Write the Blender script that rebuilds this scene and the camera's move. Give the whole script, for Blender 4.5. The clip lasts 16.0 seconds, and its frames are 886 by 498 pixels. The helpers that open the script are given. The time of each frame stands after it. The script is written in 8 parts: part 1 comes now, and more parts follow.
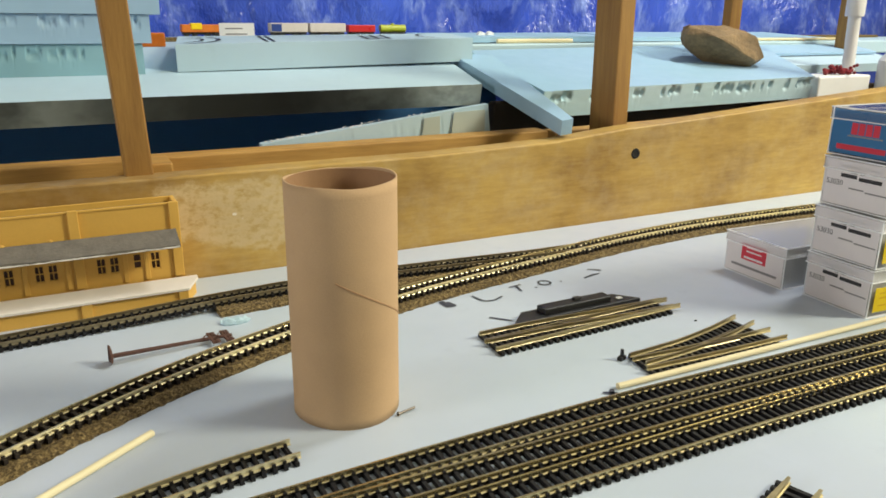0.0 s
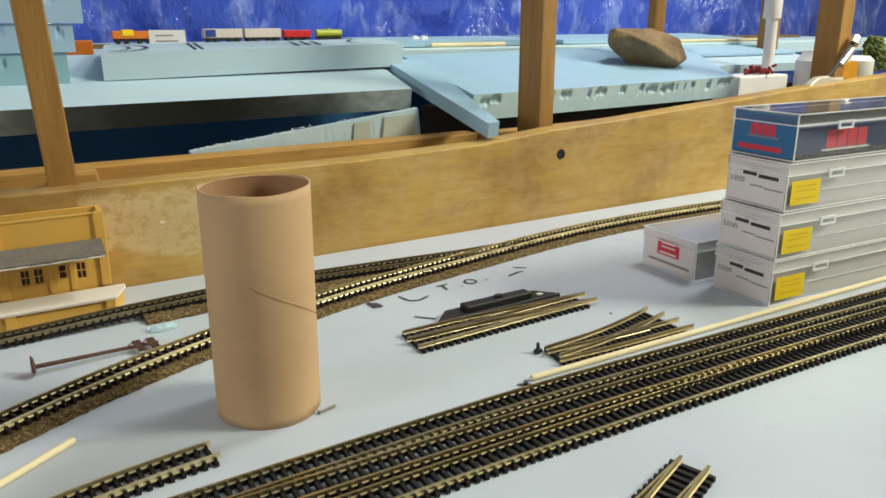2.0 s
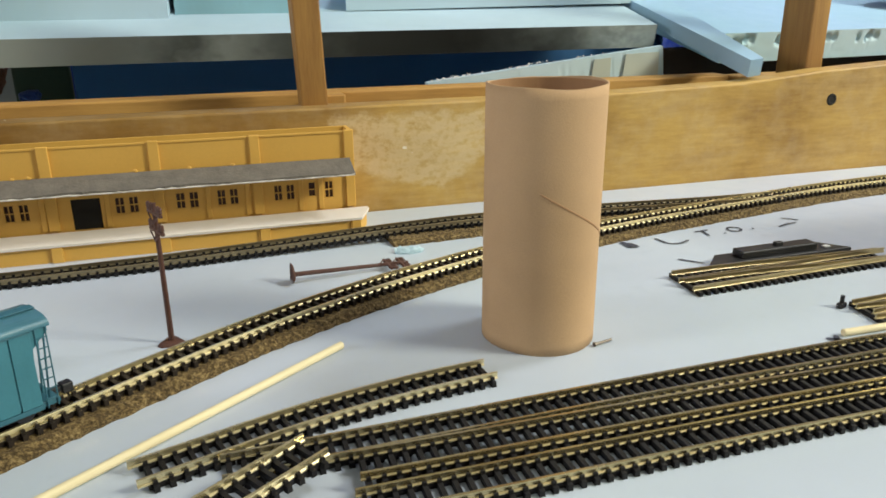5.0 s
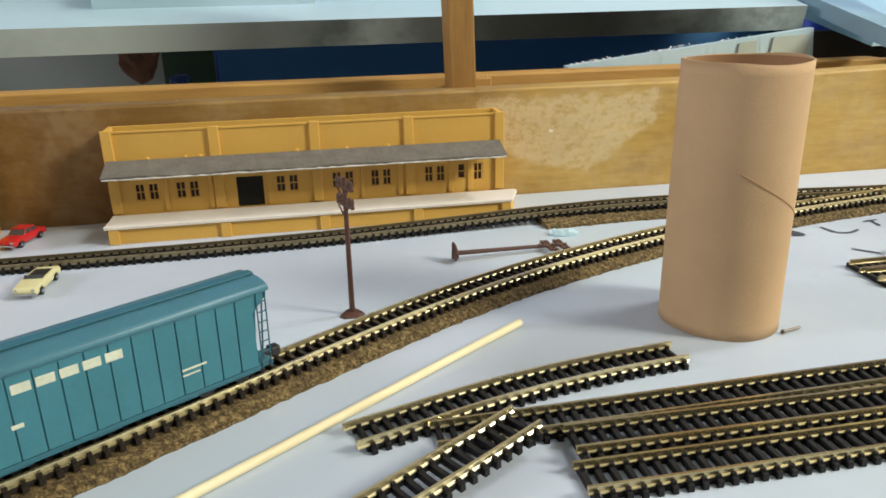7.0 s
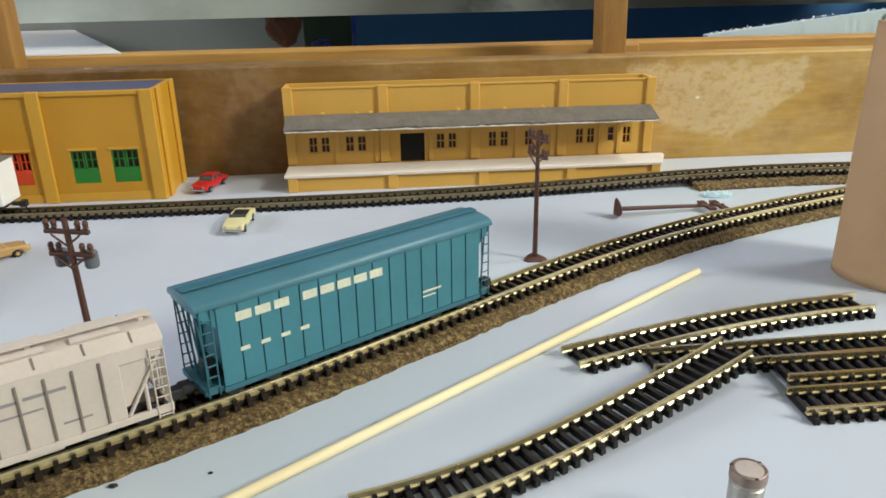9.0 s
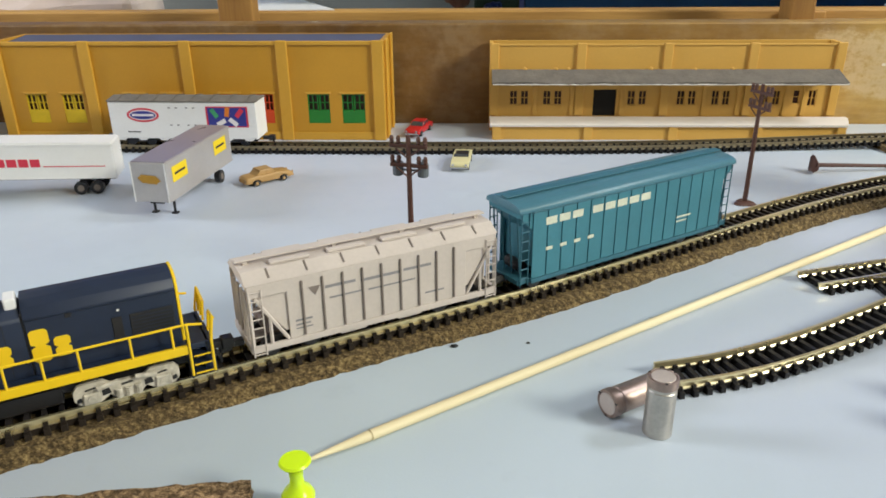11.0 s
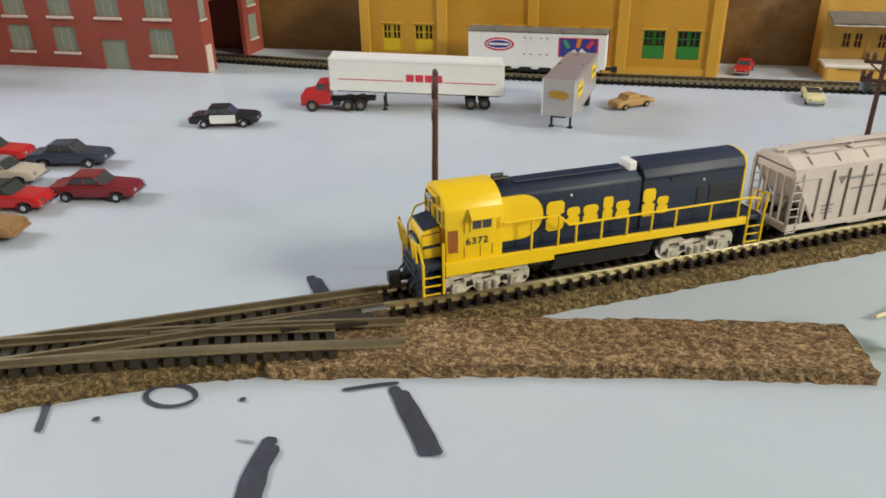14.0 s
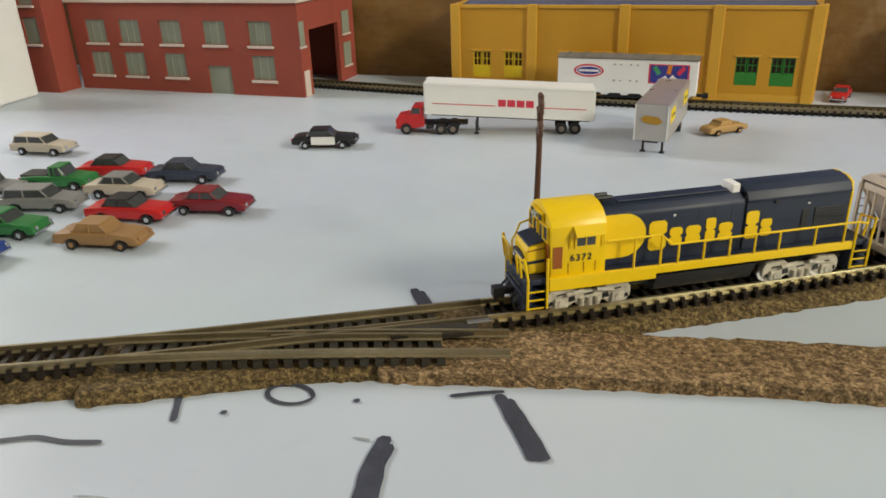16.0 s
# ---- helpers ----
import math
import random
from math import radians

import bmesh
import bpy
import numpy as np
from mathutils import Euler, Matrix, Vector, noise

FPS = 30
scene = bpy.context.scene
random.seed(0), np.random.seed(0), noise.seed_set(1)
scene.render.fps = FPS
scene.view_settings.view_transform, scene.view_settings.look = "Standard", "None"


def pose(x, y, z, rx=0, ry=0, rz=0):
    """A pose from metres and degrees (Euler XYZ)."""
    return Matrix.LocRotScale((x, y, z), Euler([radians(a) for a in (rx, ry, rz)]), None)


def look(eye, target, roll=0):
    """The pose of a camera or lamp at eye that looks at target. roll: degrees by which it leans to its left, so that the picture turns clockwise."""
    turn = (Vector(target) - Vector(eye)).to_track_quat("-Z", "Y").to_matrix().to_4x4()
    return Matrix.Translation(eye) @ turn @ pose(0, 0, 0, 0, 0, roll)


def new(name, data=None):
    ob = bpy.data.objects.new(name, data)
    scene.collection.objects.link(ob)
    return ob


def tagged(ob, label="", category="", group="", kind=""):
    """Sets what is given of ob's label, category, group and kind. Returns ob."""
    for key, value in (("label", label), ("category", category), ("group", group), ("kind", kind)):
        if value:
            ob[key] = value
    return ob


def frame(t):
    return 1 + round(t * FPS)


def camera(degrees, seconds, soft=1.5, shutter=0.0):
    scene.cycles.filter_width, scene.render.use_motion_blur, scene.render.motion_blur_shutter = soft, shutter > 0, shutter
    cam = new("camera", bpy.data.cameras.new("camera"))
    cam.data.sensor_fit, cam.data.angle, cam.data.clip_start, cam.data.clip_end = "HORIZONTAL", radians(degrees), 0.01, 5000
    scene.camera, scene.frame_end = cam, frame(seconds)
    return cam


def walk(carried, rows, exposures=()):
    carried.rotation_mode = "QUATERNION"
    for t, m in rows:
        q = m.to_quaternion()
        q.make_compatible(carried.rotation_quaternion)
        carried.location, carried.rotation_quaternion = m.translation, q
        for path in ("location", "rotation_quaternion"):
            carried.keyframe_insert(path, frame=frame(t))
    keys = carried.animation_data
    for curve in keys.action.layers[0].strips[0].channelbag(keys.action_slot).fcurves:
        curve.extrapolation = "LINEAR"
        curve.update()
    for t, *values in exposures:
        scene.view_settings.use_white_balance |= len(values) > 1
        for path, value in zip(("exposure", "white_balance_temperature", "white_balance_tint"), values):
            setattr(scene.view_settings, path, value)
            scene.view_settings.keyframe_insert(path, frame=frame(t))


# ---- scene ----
cam = camera(61.7, 16.0, soft=1.7)
# the path is written in decimetres: t, eye, point looked at, roll
PATH = [
    (0, (-0.491, 0.396, 1.419), (0.38, 2.099, 0.835), 0.3),
    (0.5, (-0.375, 0.301, 1.461), (0.601, 1.947, 0.881), 0.8),
    (1, (-0.35, 0.258, 1.477), (0.661, 1.884, 0.899), 0.6),
    (1.5, (-0.358, 0.237, 1.48), (0.655, 1.863, 0.902), 0.3),
    (2, (-0.412, 0.226, 1.455), (0.57, 1.869, 0.874), -0.1),
    (2.5, (-0.467, 0.338, 1.384), (0.453, 2.018, 0.808), -0.3),
    (3, (-0.522, 0.428, 1.299), (0.314, 2.145, 0.707), -0.4),
    (3.5, (-0.569, 0.537, 1.229), (0.176, 2.288, 0.613), -0.6),
    (4, (-0.621, 0.57, 1.203), (0.057, 2.343, 0.572), -0.7),
    (4.2, (-0.623, 0.575, 1.184), (0.032, 2.356, 0.552), -0.6),
    (6.3, (-0.918, 0.667, 1.136), (-0.507, 2.509, 0.475), -1.0),
    (6.5, (-0.944, 0.672, 1.126), (-0.552, 2.518, 0.463), -1.1),
    (7, (-1.03, 0.673, 1.121), (-0.691, 2.53, 0.458), -1.2),
    (7.5, (-1.135, 0.668, 1.121), (-0.859, 2.527, 0.436), -1.4),
    (8, (-1.243, 0.668, 1.092), (-1.017, 2.525, 0.386), -0.9),
    (8.2, (-1.291, 0.647, 1.092), (-1.077, 2.505, 0.383), -1.0),
    (10.5, (-1.93, 0.185, 1.111), (-1.95, 2.034, 0.348), -0.3),
    (11, (-2.087, 0.091, 1.097), (-2.169, 1.927, 0.31), -0.5),
    (11.5, (-2.243, 0.014, 1.058), (-2.371, 1.834, 0.239), -0.5),
    (12, (-2.408, -0.048, 1.03), (-2.569, 1.757, 0.184), -0.2),
    (12.5, (-2.604, -0.118, 1.01), (-2.807, 1.671, 0.138), -0.3),
    (13, (-2.772, -0.213, 0.984), (-3.043, 1.561, 0.101), -0.6),
    (13.5, (-2.983, -0.328, 0.998), (-3.323, 1.438, 0.123), -0.2),
    (14, (-3.157, -0.448, 1.022), (-3.576, 1.303, 0.152), -0.8),
    (14.5, (-3.175, -0.485, 1.028), (-3.657, 1.26, 0.177), -1.1),
    (15, (-3.167, -0.519, 1.015), (-3.716, 1.215, 0.182), -1.5),
    (15.5, (-3.157, -0.493, 1.009), (-3.71, 1.244, 0.187), -1.4),
    (16, (-3.221, -0.552, 1.029), (-3.83, 1.176, 0.227), -1.8),
]
DM = 0.1
EXPOSURES = [(0.0, -0.09, 7000, 7), (1.0, -0.16, 6950, 6), (2.5, -0.21, 6900, 6), (4.0, -0.11, 6750, 7), (8.0, 0.07, 6550, 10), (11.5, 0.08, 6400, 11), (13.5, 0.02, 6700, 12), (14.5, -0.06, 6950, 11), (16.0, -0.14, 7200, 10)]
walk(cam, [(t, look([v * DM for v in eye], [v * DM for v in target], roll)) for t, eye, target, roll in PATH],
     exposures=EXPOSURES)

# ---------------- light ----------------
# closed unseen room; two shop lamps placed by the shadows, lamp_far added as fill
world = bpy.data.worlds.new("world")
world.use_nodes = True
world.node_tree.nodes["Background"].inputs[0].default_value = (0.75, 0.85, 1.0, 1)
world.node_tree.nodes["Background"].inputs[1].default_value = 0.10
scene.world = world


def area_lamp(name, eye, target, size, watts, colour):
    data = bpy.data.lights.new(name, "AREA")
    data.shape, data.size, data.energy, data.color = "DISK", size, watts, colour
    ob = new(name, data)
    ob.matrix_world = look(eye, target)
    return ob


area_lamp("lamp_right", (1.50, -0.50, 1.05), (0.02, 0.26, 0.0), 0.50, 37.0, (0.98, 0.96, 0.80))
area_lamp("lamp_left", (-1.30, 0.28, 0.46), (-0.46, 0.22, 0.0), 0.34, 7.2, (0.94, 0.955, 1.0))
area_lamp("lamp_far", (0.90, 0.46, 1.20), (0.74, 1.00, 0.15), 0.34, 11.0, (0.94, 0.97, 1.0))

# ---------------- materials ----------------


def shader(name):
    m = bpy.data.materials.new(name)
    m.use_nodes = True
    nt = m.node_tree
    return m, nt, nt.nodes["Principled BSDF"]


def tex_noise(nt, scale, detail=4.0, stretch=(1, 1, 1), rough=0.6):
    co = nt.nodes.new("ShaderNodeTexCoord")
    mp = nt.nodes.new("ShaderNodeMapping")
    mp.inputs["Scale"].default_value = stretch
    no = nt.nodes.new("ShaderNodeTexNoise")
    no.inputs["Scale"].default_value, no.inputs["Detail"].default_value = scale, detail
    no.inputs["Roughness"].default_value = rough
    nt.links.new(co.outputs["Object"], mp.inputs[0])
    nt.links.new(mp.outputs[0], no.inputs["Vector"])
    return no.outputs["Fac"]


def ramp(nt, fac, stops):
    r = nt.nodes.new("ShaderNodeValToRGB")
    while len(r.color_ramp.elements) < len(stops):
        r.color_ramp.elements.new(0.5)
    for e, (at, c) in zip(r.color_ramp.elements, stops):
        e.position, e.color = at, (*c, 1) if len(c) == 3 else c
    nt.links.new(fac, r.inputs[0])
    return r.outputs[0]


def mixed(nt, fac, a, b, mode="MIX"):
    x = nt.nodes.new("ShaderNodeMix")
    x.data_type, x.blend_type = "RGBA", mode
    for value, socket in ((fac, x.inputs[0]), (a, x.inputs[6]), (b, x.inputs[7])):
        if isinstance(value, (int, float)):
            socket.default_value = value
        elif isinstance(value, tuple):
            socket.default_value = (*value, 1)
        else:
            nt.links.new(value, socket)
    return x.outputs[2]


def bumped(nt, bsdf, height, strength, distance):
    b = nt.nodes.new("ShaderNodeBump")
    b.inputs["Strength"].default_value, b.inputs["Distance"].default_value = strength, distance
    nt.links.new(height, b.inputs["Height"])
    nt.links.new(b.outputs[0], bsdf.inputs["Normal"])


def shade(c, k):
    return tuple(min(1.0, v * k) for v in c)


def paint(name, colour, rough=0.5, metal=0.0, vary=0.12, scale=90.0, bump=0.15, fine=900.0, bumpd=0.0002, spec=0.5, coat=0.0):
    """A painted or moulded surface with variation at two scales and fine relief."""
    m, nt, b = shader(name)
    big = tex_noise(nt, scale, 3)
    small = tex_noise(nt, fine, 3)
    c = ramp(nt, big, [(0.3, shade(colour, 1 - vary)), (0.7, shade(colour, 1 + vary))])
    c = mixed(nt, 0.25, c, ramp(nt, small, [(0.3, shade(colour, 1 - 2 * vary)), (0.7, shade(colour, 1 + vary))]))
    nt.links.new(c, b.inputs["Base Color"])
    b.inputs["Metallic"].default_value, b.inputs["Specular IOR Level"].default_value = metal, spec
    b.inputs["Coat Weight"].default_value = coat
    nt.links.new(ramp(nt, big, [(0.2, (rough * 0.85,) * 3), (0.8, (min(1, rough * 1.15),) * 3)]), b.inputs["Roughness"])
    if bump:
        bumped(nt, b, small, bump, bumpd)
    return m


def foam_material(name, colour, dirt=0.06, bump=0.25, rough=0.55):
    """Extruded insulation foam: faint mottling, scuffs and a skin with fine pores."""
    m, nt, b = shader(name)
    big, mid, small = tex_noise(nt, 9, 3), tex_noise(nt, 60, 4), tex_noise(nt, 1500, 2)
    cast = tex_noise(nt, 4, 2)
    c = ramp(nt, big, [(0.25, shade(colour, 1 - dirt)), (0.75, shade(colour, 1 + dirt))])
    c = mixed(nt, ramp(nt, mid, [(0.62, (0, 0, 0)), (0.8, (0.35, 0.35, 0.35))]), c, shade(colour, 0.82))
    c = mixed(nt, 1.0, c, ramp(nt, cast, [(0.35, (1.0, 0.97, 1.02)), (0.65, (0.97, 1.0, 0.97))]), "MULTIPLY")
    nt.links.new(c, b.inputs["Base Color"])
    nt.links.new(ramp(nt, mid, [(0.3, (rough - 0.1,) * 3), (0.7, (rough + 0.1,) * 3)]), b.inputs["Roughness"])
    bumped(nt, b, small, bump, 0.0002)
    return m


def wood_material(name, light, dark, along="x"):
    m, nt, b = shader(name)
    s = {"x": (1, 14, 14), "z": (14, 14, 1)}[along]
    grain, fine, broad = tex_noise(nt, 12, 6, s, 0.65), tex_noise(nt, 60, 4, s), tex_noise(nt, 7, 3)
    c = ramp(nt, grain, [(0.3, dark), (0.48, tuple((p + q) / 2 for p, q in zip(light, dark))), (0.66, light)])
    c = mixed(nt, 0.25, c, ramp(nt, fine, [(0.3, shade(dark, 0.8)), (0.7, light)]))
    c = mixed(nt, 0.6, c, ramp(nt, broad, [(0.3, (0.60, 0.52, 0.44)), (0.65, (1, 1, 1))]), "MULTIPLY")
    nt.links.new(c, b.inputs["Base Color"])
    b.inputs["Roughness"].default_value = 0.62
    bumped(nt, b, fine, 0.25, 0.0006)
    return m


def board_material():
    """Old stained board: soft brown blotches, faint grain, smears of dried glue and torn paper."""
    m, nt, b = shader("front_board_wood")
    blotch, fine = tex_noise(nt, 11, 6, (1, 1, 1.6), 0.62), tex_noise(nt, 70, 5, (1, 6, 6), 0.6)
    broad, grain = tex_noise(nt, 3.2, 3), tex_noise(nt, 14, 5, (1, 9, 9), 0.6)
    c = ramp(nt, blotch, [(0.30, (0.25, 0.125, 0.026)), (0.46, (0.51, 0.315, 0.068)), (0.60, (0.61, 0.395, 0.094)), (0.78, (0.68, 0.48, 0.16))])
    c = mixed(nt, 0.45, c, ramp(nt, grain, [(0.32, (0.66, 0.60, 0.52)), (0.62, (1, 1, 1))]), "MULTIPLY")
    c = mixed(nt, 0.25, c, ramp(nt, fine, [(0.3, (0.22, 0.11, 0.03)), (0.7, (0.62, 0.42, 0.15))]))
    c = mixed(nt, 0.4, c, ramp(nt, broad, [(0.36, (0.62, 0.52, 0.40)), (0.60, (1, 1, 1))]), "MULTIPLY")
    co = nt.nodes.new("ShaderNodeTexCoord")
    sep = nt.nodes.new("ShaderNodeSeparateXYZ")
    nt.links.new(co.outputs["Object"], sep.inputs[0])
    patch = ramp(nt, tex_noise(nt, 24, 7, (1, 1, 1), 0.66), [(0.42, (0, 0, 0)), (0.55, (1, 1, 1))])
    speck = ramp(nt, tex_noise(nt, 130, 5), [(0.38, (0.30, 0.30, 0.30)), (0.58, (1, 1, 1))])
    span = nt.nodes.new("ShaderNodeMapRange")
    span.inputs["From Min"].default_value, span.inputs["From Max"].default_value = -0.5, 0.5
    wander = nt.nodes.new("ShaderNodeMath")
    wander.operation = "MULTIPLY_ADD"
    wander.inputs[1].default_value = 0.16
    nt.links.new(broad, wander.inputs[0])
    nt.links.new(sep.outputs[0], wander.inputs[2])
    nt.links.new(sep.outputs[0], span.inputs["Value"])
    # left end darker: plank stain, with shade put into the colour too
    stain_shade = nt.nodes.new("ShaderNodeMapRange")
    stain_shade.inputs["From Min"].default_value, stain_shade.inputs["From Max"].default_value = -0.16, 0.16
    nt.links.new(wander.outputs[0], stain_shade.inputs["Value"])
    c = mixed(nt, 1.0, c, ramp(nt, stain_shade.outputs[0], [(0.0, (0.40, 0.33, 0.27)), (0.6, (0.68, 0.62, 0.55)), (1.0, (1, 1, 1))]), "MULTIPLY")
    # dried glue: faint smears all along, and one torn patch with a slanting lower edge beside the depot
    where = ramp(nt, span.outputs[0], [(0.0, (0.05,) * 3), (0.22, (0.16,) * 3), (0.30, (0.10,) * 3), (0.50, (0.14,) * 3), (0.64, (0.16,) * 3), (1.0, (0.12,) * 3)])
    mask = mixed(nt, 1.0, mixed(nt, 1.0, patch, speck, "MULTIPLY"), where, "MULTIPLY")
    c = mixed(nt, mask, c, (0.68, 0.57, 0.40))
    edge = tex_noise(nt, 70, 6, (1, 1, 1), 0.7)

    def side_of(ax, az, off):
        """1 on one side of a straight line across the board, with a ragged edge."""
        dot = nt.nodes.new("ShaderNodeVectorMath")
        dot.operation = "DOT_PRODUCT"
        dot.inputs[1].default_value = (ax, 0, az)
        nt.links.new(co.outputs["Object"], dot.inputs[0])
        rag = nt.nodes.new("ShaderNodeMath")
        rag.operation = "MULTIPLY_ADD"
        rag.inputs[1].default_value = 0.022
        nt.links.new(edge, rag.inputs[0])
        nt.links.new(dot.outputs["Value"], rag.inputs[2])
        fit = nt.nodes.new("ShaderNodeMapRange")
        fit.inputs["From Min"].default_value, fit.inputs["From Max"].default_value = off + 0.0085, off + 0.0125
        nt.links.new(rag.outputs[0], fit.inputs["Value"])
        return fit.outputs[0]

    torn = side_of(1, 0, -0.010)
    for ax, az, off in ((0.24, 1, 0.0245), (-0.66, 1, -0.024), (-1, 0, -0.096), (0, -1, -0.0535)):
        torn = mixed(nt, 1.0, torn, side_of(ax, az, off), "MULTIPLY")
    fleck = ramp(nt, tex_noise(nt, 150, 6, (1, 1, 1.4), 0.7), [(0.36, (0.12,) * 3), (0.54, (0.62,) * 3), (0.7, (0.42,) * 3)])
    c = mixed(nt, mixed(nt, 1.0, torn, fleck, "MULTIPLY"), c, (0.70, 0.57, 0.36))
    spot = ramp(nt, tex_noise(nt, 75, 2), [(0.735, (0, 0, 0)), (0.745, (1, 1, 1))])
    c = mixed(nt, spot, c, (0.80, 0.73, 0.62))
    nt.links.new(c, b.inputs["Base Color"])
    nt.links.new(ramp(nt, blotch, [(0.3, (0.48,) * 3), (0.7, (0.68,) * 3)]), b.inputs["Roughness"])
    bumped(nt, b, fine, 0.2, 0.0005)
    return m


def tarp_material():
    """Shiny woven plastic sheet, crumpled, with pale glints painted along its creases."""
    m, nt, b = shader("blue_tarpaulin")
    big, crease, mid, fine = tex_noise(nt, 5, 3), tex_noise(nt, 9, 5, (1, 1, 0.45), 0.6), tex_noise(nt, 22, 4, (1, 1, 0.6)), tex_noise(nt, 150, 3)
    c = ramp(nt, big, [(0.3, (0.022, 0.055, 0.40)), (0.7, (0.045, 0.105, 0.58))])
    # glints of the shiny sheet, painted into the colour as pale lines
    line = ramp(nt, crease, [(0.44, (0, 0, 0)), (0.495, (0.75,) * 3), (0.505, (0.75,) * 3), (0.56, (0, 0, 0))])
    glint_patch = ramp(nt, mid, [(0.45, (0, 0, 0)), (0.68, (1, 1, 1))])
    c = mixed(nt, mixed(nt, 1.0, line, glint_patch, "MULTIPLY"), c, (0.30, 0.40, 0.78))
    nt.links.new(c, b.inputs["Base Color"])
    b.inputs["Roughness"].default_value, b.inputs["Coat Weight"].default_value = 0.26, 0.5
    bumped(nt, b, mixed(nt, 0.4, crease, mid), 1.0, 0.03)
    return m


def cork_material(name, tone=1.0, red=1.0, blue=1.0):
    """Pressed cork: ragged crumbs of several browns, with small dark pits between them."""
    m, nt, b = shader(name)
    grain, crumb, broad = tex_noise(nt, 760, 5, (0.8, 1, 1), 0.7), tex_noise(nt, 1600, 4, (0.8, 1, 1), 0.7), tex_noise(nt, 55, 4)
    k, r, w = tone, tone * red, tone * blue
    c = ramp(nt, grain, [(0.40, (0.040 * r, 0.025 * k, 0.0055 * w)), (0.47, (0.105 * r, 0.066 * k, 0.023 * w)), (0.54, (0.22 * r, 0.145 * k, 0.053 * w)), (0.61, (0.48 * r, 0.345 * k, 0.145 * w))])
    c = mixed(nt, 0.40, c, ramp(nt, crumb, [(0.40, (0.04 * r, 0.024 * k, 0.009 * w)), (0.51, (0.17 * r, 0.108 * k, 0.040 * w)), (0.63, (0.46 * r, 0.33 * k, 0.14 * w))]))
    c = mixed(nt, 0.55, c, ramp(nt, broad, [(0.3, (0.66, 0.64, 0.62)), (0.7, (1, 1, 1))]), "MULTIPLY")
    nt.links.new(c, b.inputs["Base Color"])
    b.inputs["Roughness"].default_value = 0.9
    bumped(nt, b, mixed(nt, 0.35, grain, crumb), 1.0, 0.0022)
    return m


def clear_plastic(name, cloud, tint=(0.97, 0.98, 1.0)):
    m, nt, b = shader(name)
    out = nt.nodes["Material Output"]
    clear, gloss, mix = (nt.nodes.new("ShaderNode" + n) for n in ("BsdfTransparent", "BsdfGlossy", "MixShader"))
    clear.inputs[0].default_value = (*tint, 1)
    gloss.inputs["Roughness"].default_value = 0.08
    fr = nt.nodes.new("ShaderNodeFresnel")
    fr.inputs["IOR"].default_value = 1.5
    nt.links.new(fr.outputs[0], mix.inputs[0])
    nt.links.new(clear.outputs[0], mix.inputs[1])
    nt.links.new(gloss.outputs[0], mix.inputs[2])
    haze, both = nt.nodes.new("ShaderNodeMixShader"), nt.nodes.new("ShaderNodeMixShader")
    b.inputs["Base Color"].default_value = (0.93, 0.92, 0.92, 1)
    b.inputs["Roughness"].default_value = 0.3
    haze.inputs[0].default_value = cloud
    nt.links.new(mix.outputs[0], haze.inputs[1])
    nt.links.new(b.outputs[0], haze.inputs[2])
    nt.links.new(haze.outputs[0], out.inputs["Surface"])
    nt.nodes.remove(both)
    return m


TABLE = foam_material("pale_blue_foam", (0.505, 0.57, 0.655), 0.05, 0.15, 0.40)
FOAM = foam_material("light_blue_foam", (0.32, 0.50, 0.67), 0.06)
FOAM_WHITE = foam_material("white_blue_foam", (0.45, 0.60, 0.69), 0.05)
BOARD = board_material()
PINE = wood_material("pine_lumber", (0.62, 0.36, 0.10), (0.42, 0.22, 0.055), "x")
POST = wood_material("post_lumber", (0.44, 0.24, 0.06), (0.27, 0.13, 0.03), "z")
DOWEL = wood_material("dowel_wood", (0.90, 0.82, 0.56), (0.80, 0.68, 0.40), "x")
CORK = cork_material("cork", 1.0)
CORK_FRESH = cork_material("fresh_cork", 1.6, 1.04, 1.3)
RAIL = paint("nickel_rail", (0.80, 0.69, 0.41), 0.28, 0.85, 0.12, 40, 0.05)
RAIL_PILE = paint("brass_flex_rail", (0.60, 0.50, 0.28), 0.26, 0.90, 0.14, 40, 0.05)
RAIL_WORN = paint("worn_brass_rail", (0.46, 0.38, 0.21), 0.34, 0.85, 0.2, 60, 0.1)
RAIL_OLD = paint("weathered_rail", (0.36, 0.30, 0.19), 0.38, 0.8, 0.2, 60, 0.1)
TIE = paint("black_tie_plastic", (0.011, 0.010, 0.011), 0.6, 0, 0.25, 300, 0.15, 900, 0.0002, 0.3)
TIE_BROWN = paint("brown_tie_plastic", (0.022, 0.016, 0.012), 0.6, 0, 0.25, 300, 0.15, 900, 0.0002, 0.3)
CARD = paint("brown_cardboard", (0.51, 0.338, 0.195), 0.85, 0, 0.09, 28, 0.4, 1800, 0.0003, 0.2)
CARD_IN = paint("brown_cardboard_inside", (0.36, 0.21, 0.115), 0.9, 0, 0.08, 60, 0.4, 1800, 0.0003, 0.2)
TAN_WALL = paint("tan_wall_plastic", (0.66, 0.38, 0.078), 0.55, 0, 0.06, 25)
ORANGE_WALL = paint("ochre_wall_plastic", (0.54, 0.275, 0.022), 0.5, 0, 0.07, 25)
ORANGE_EDGE = paint("ochre_pilaster_plastic", (0.60, 0.325, 0.035), 0.5, 0, 0.07, 25)
GREY_ROOF = paint("grey_shingle_card", (0.145, 0.13, 0.112), 0.9, 0, 0.25, 120, 0.6, 700, 0.0005)
BLUE_ROOF = paint("blue_grey_roof", (0.075, 0.085, 0.15), 0.7, 0, 0.15, 60)
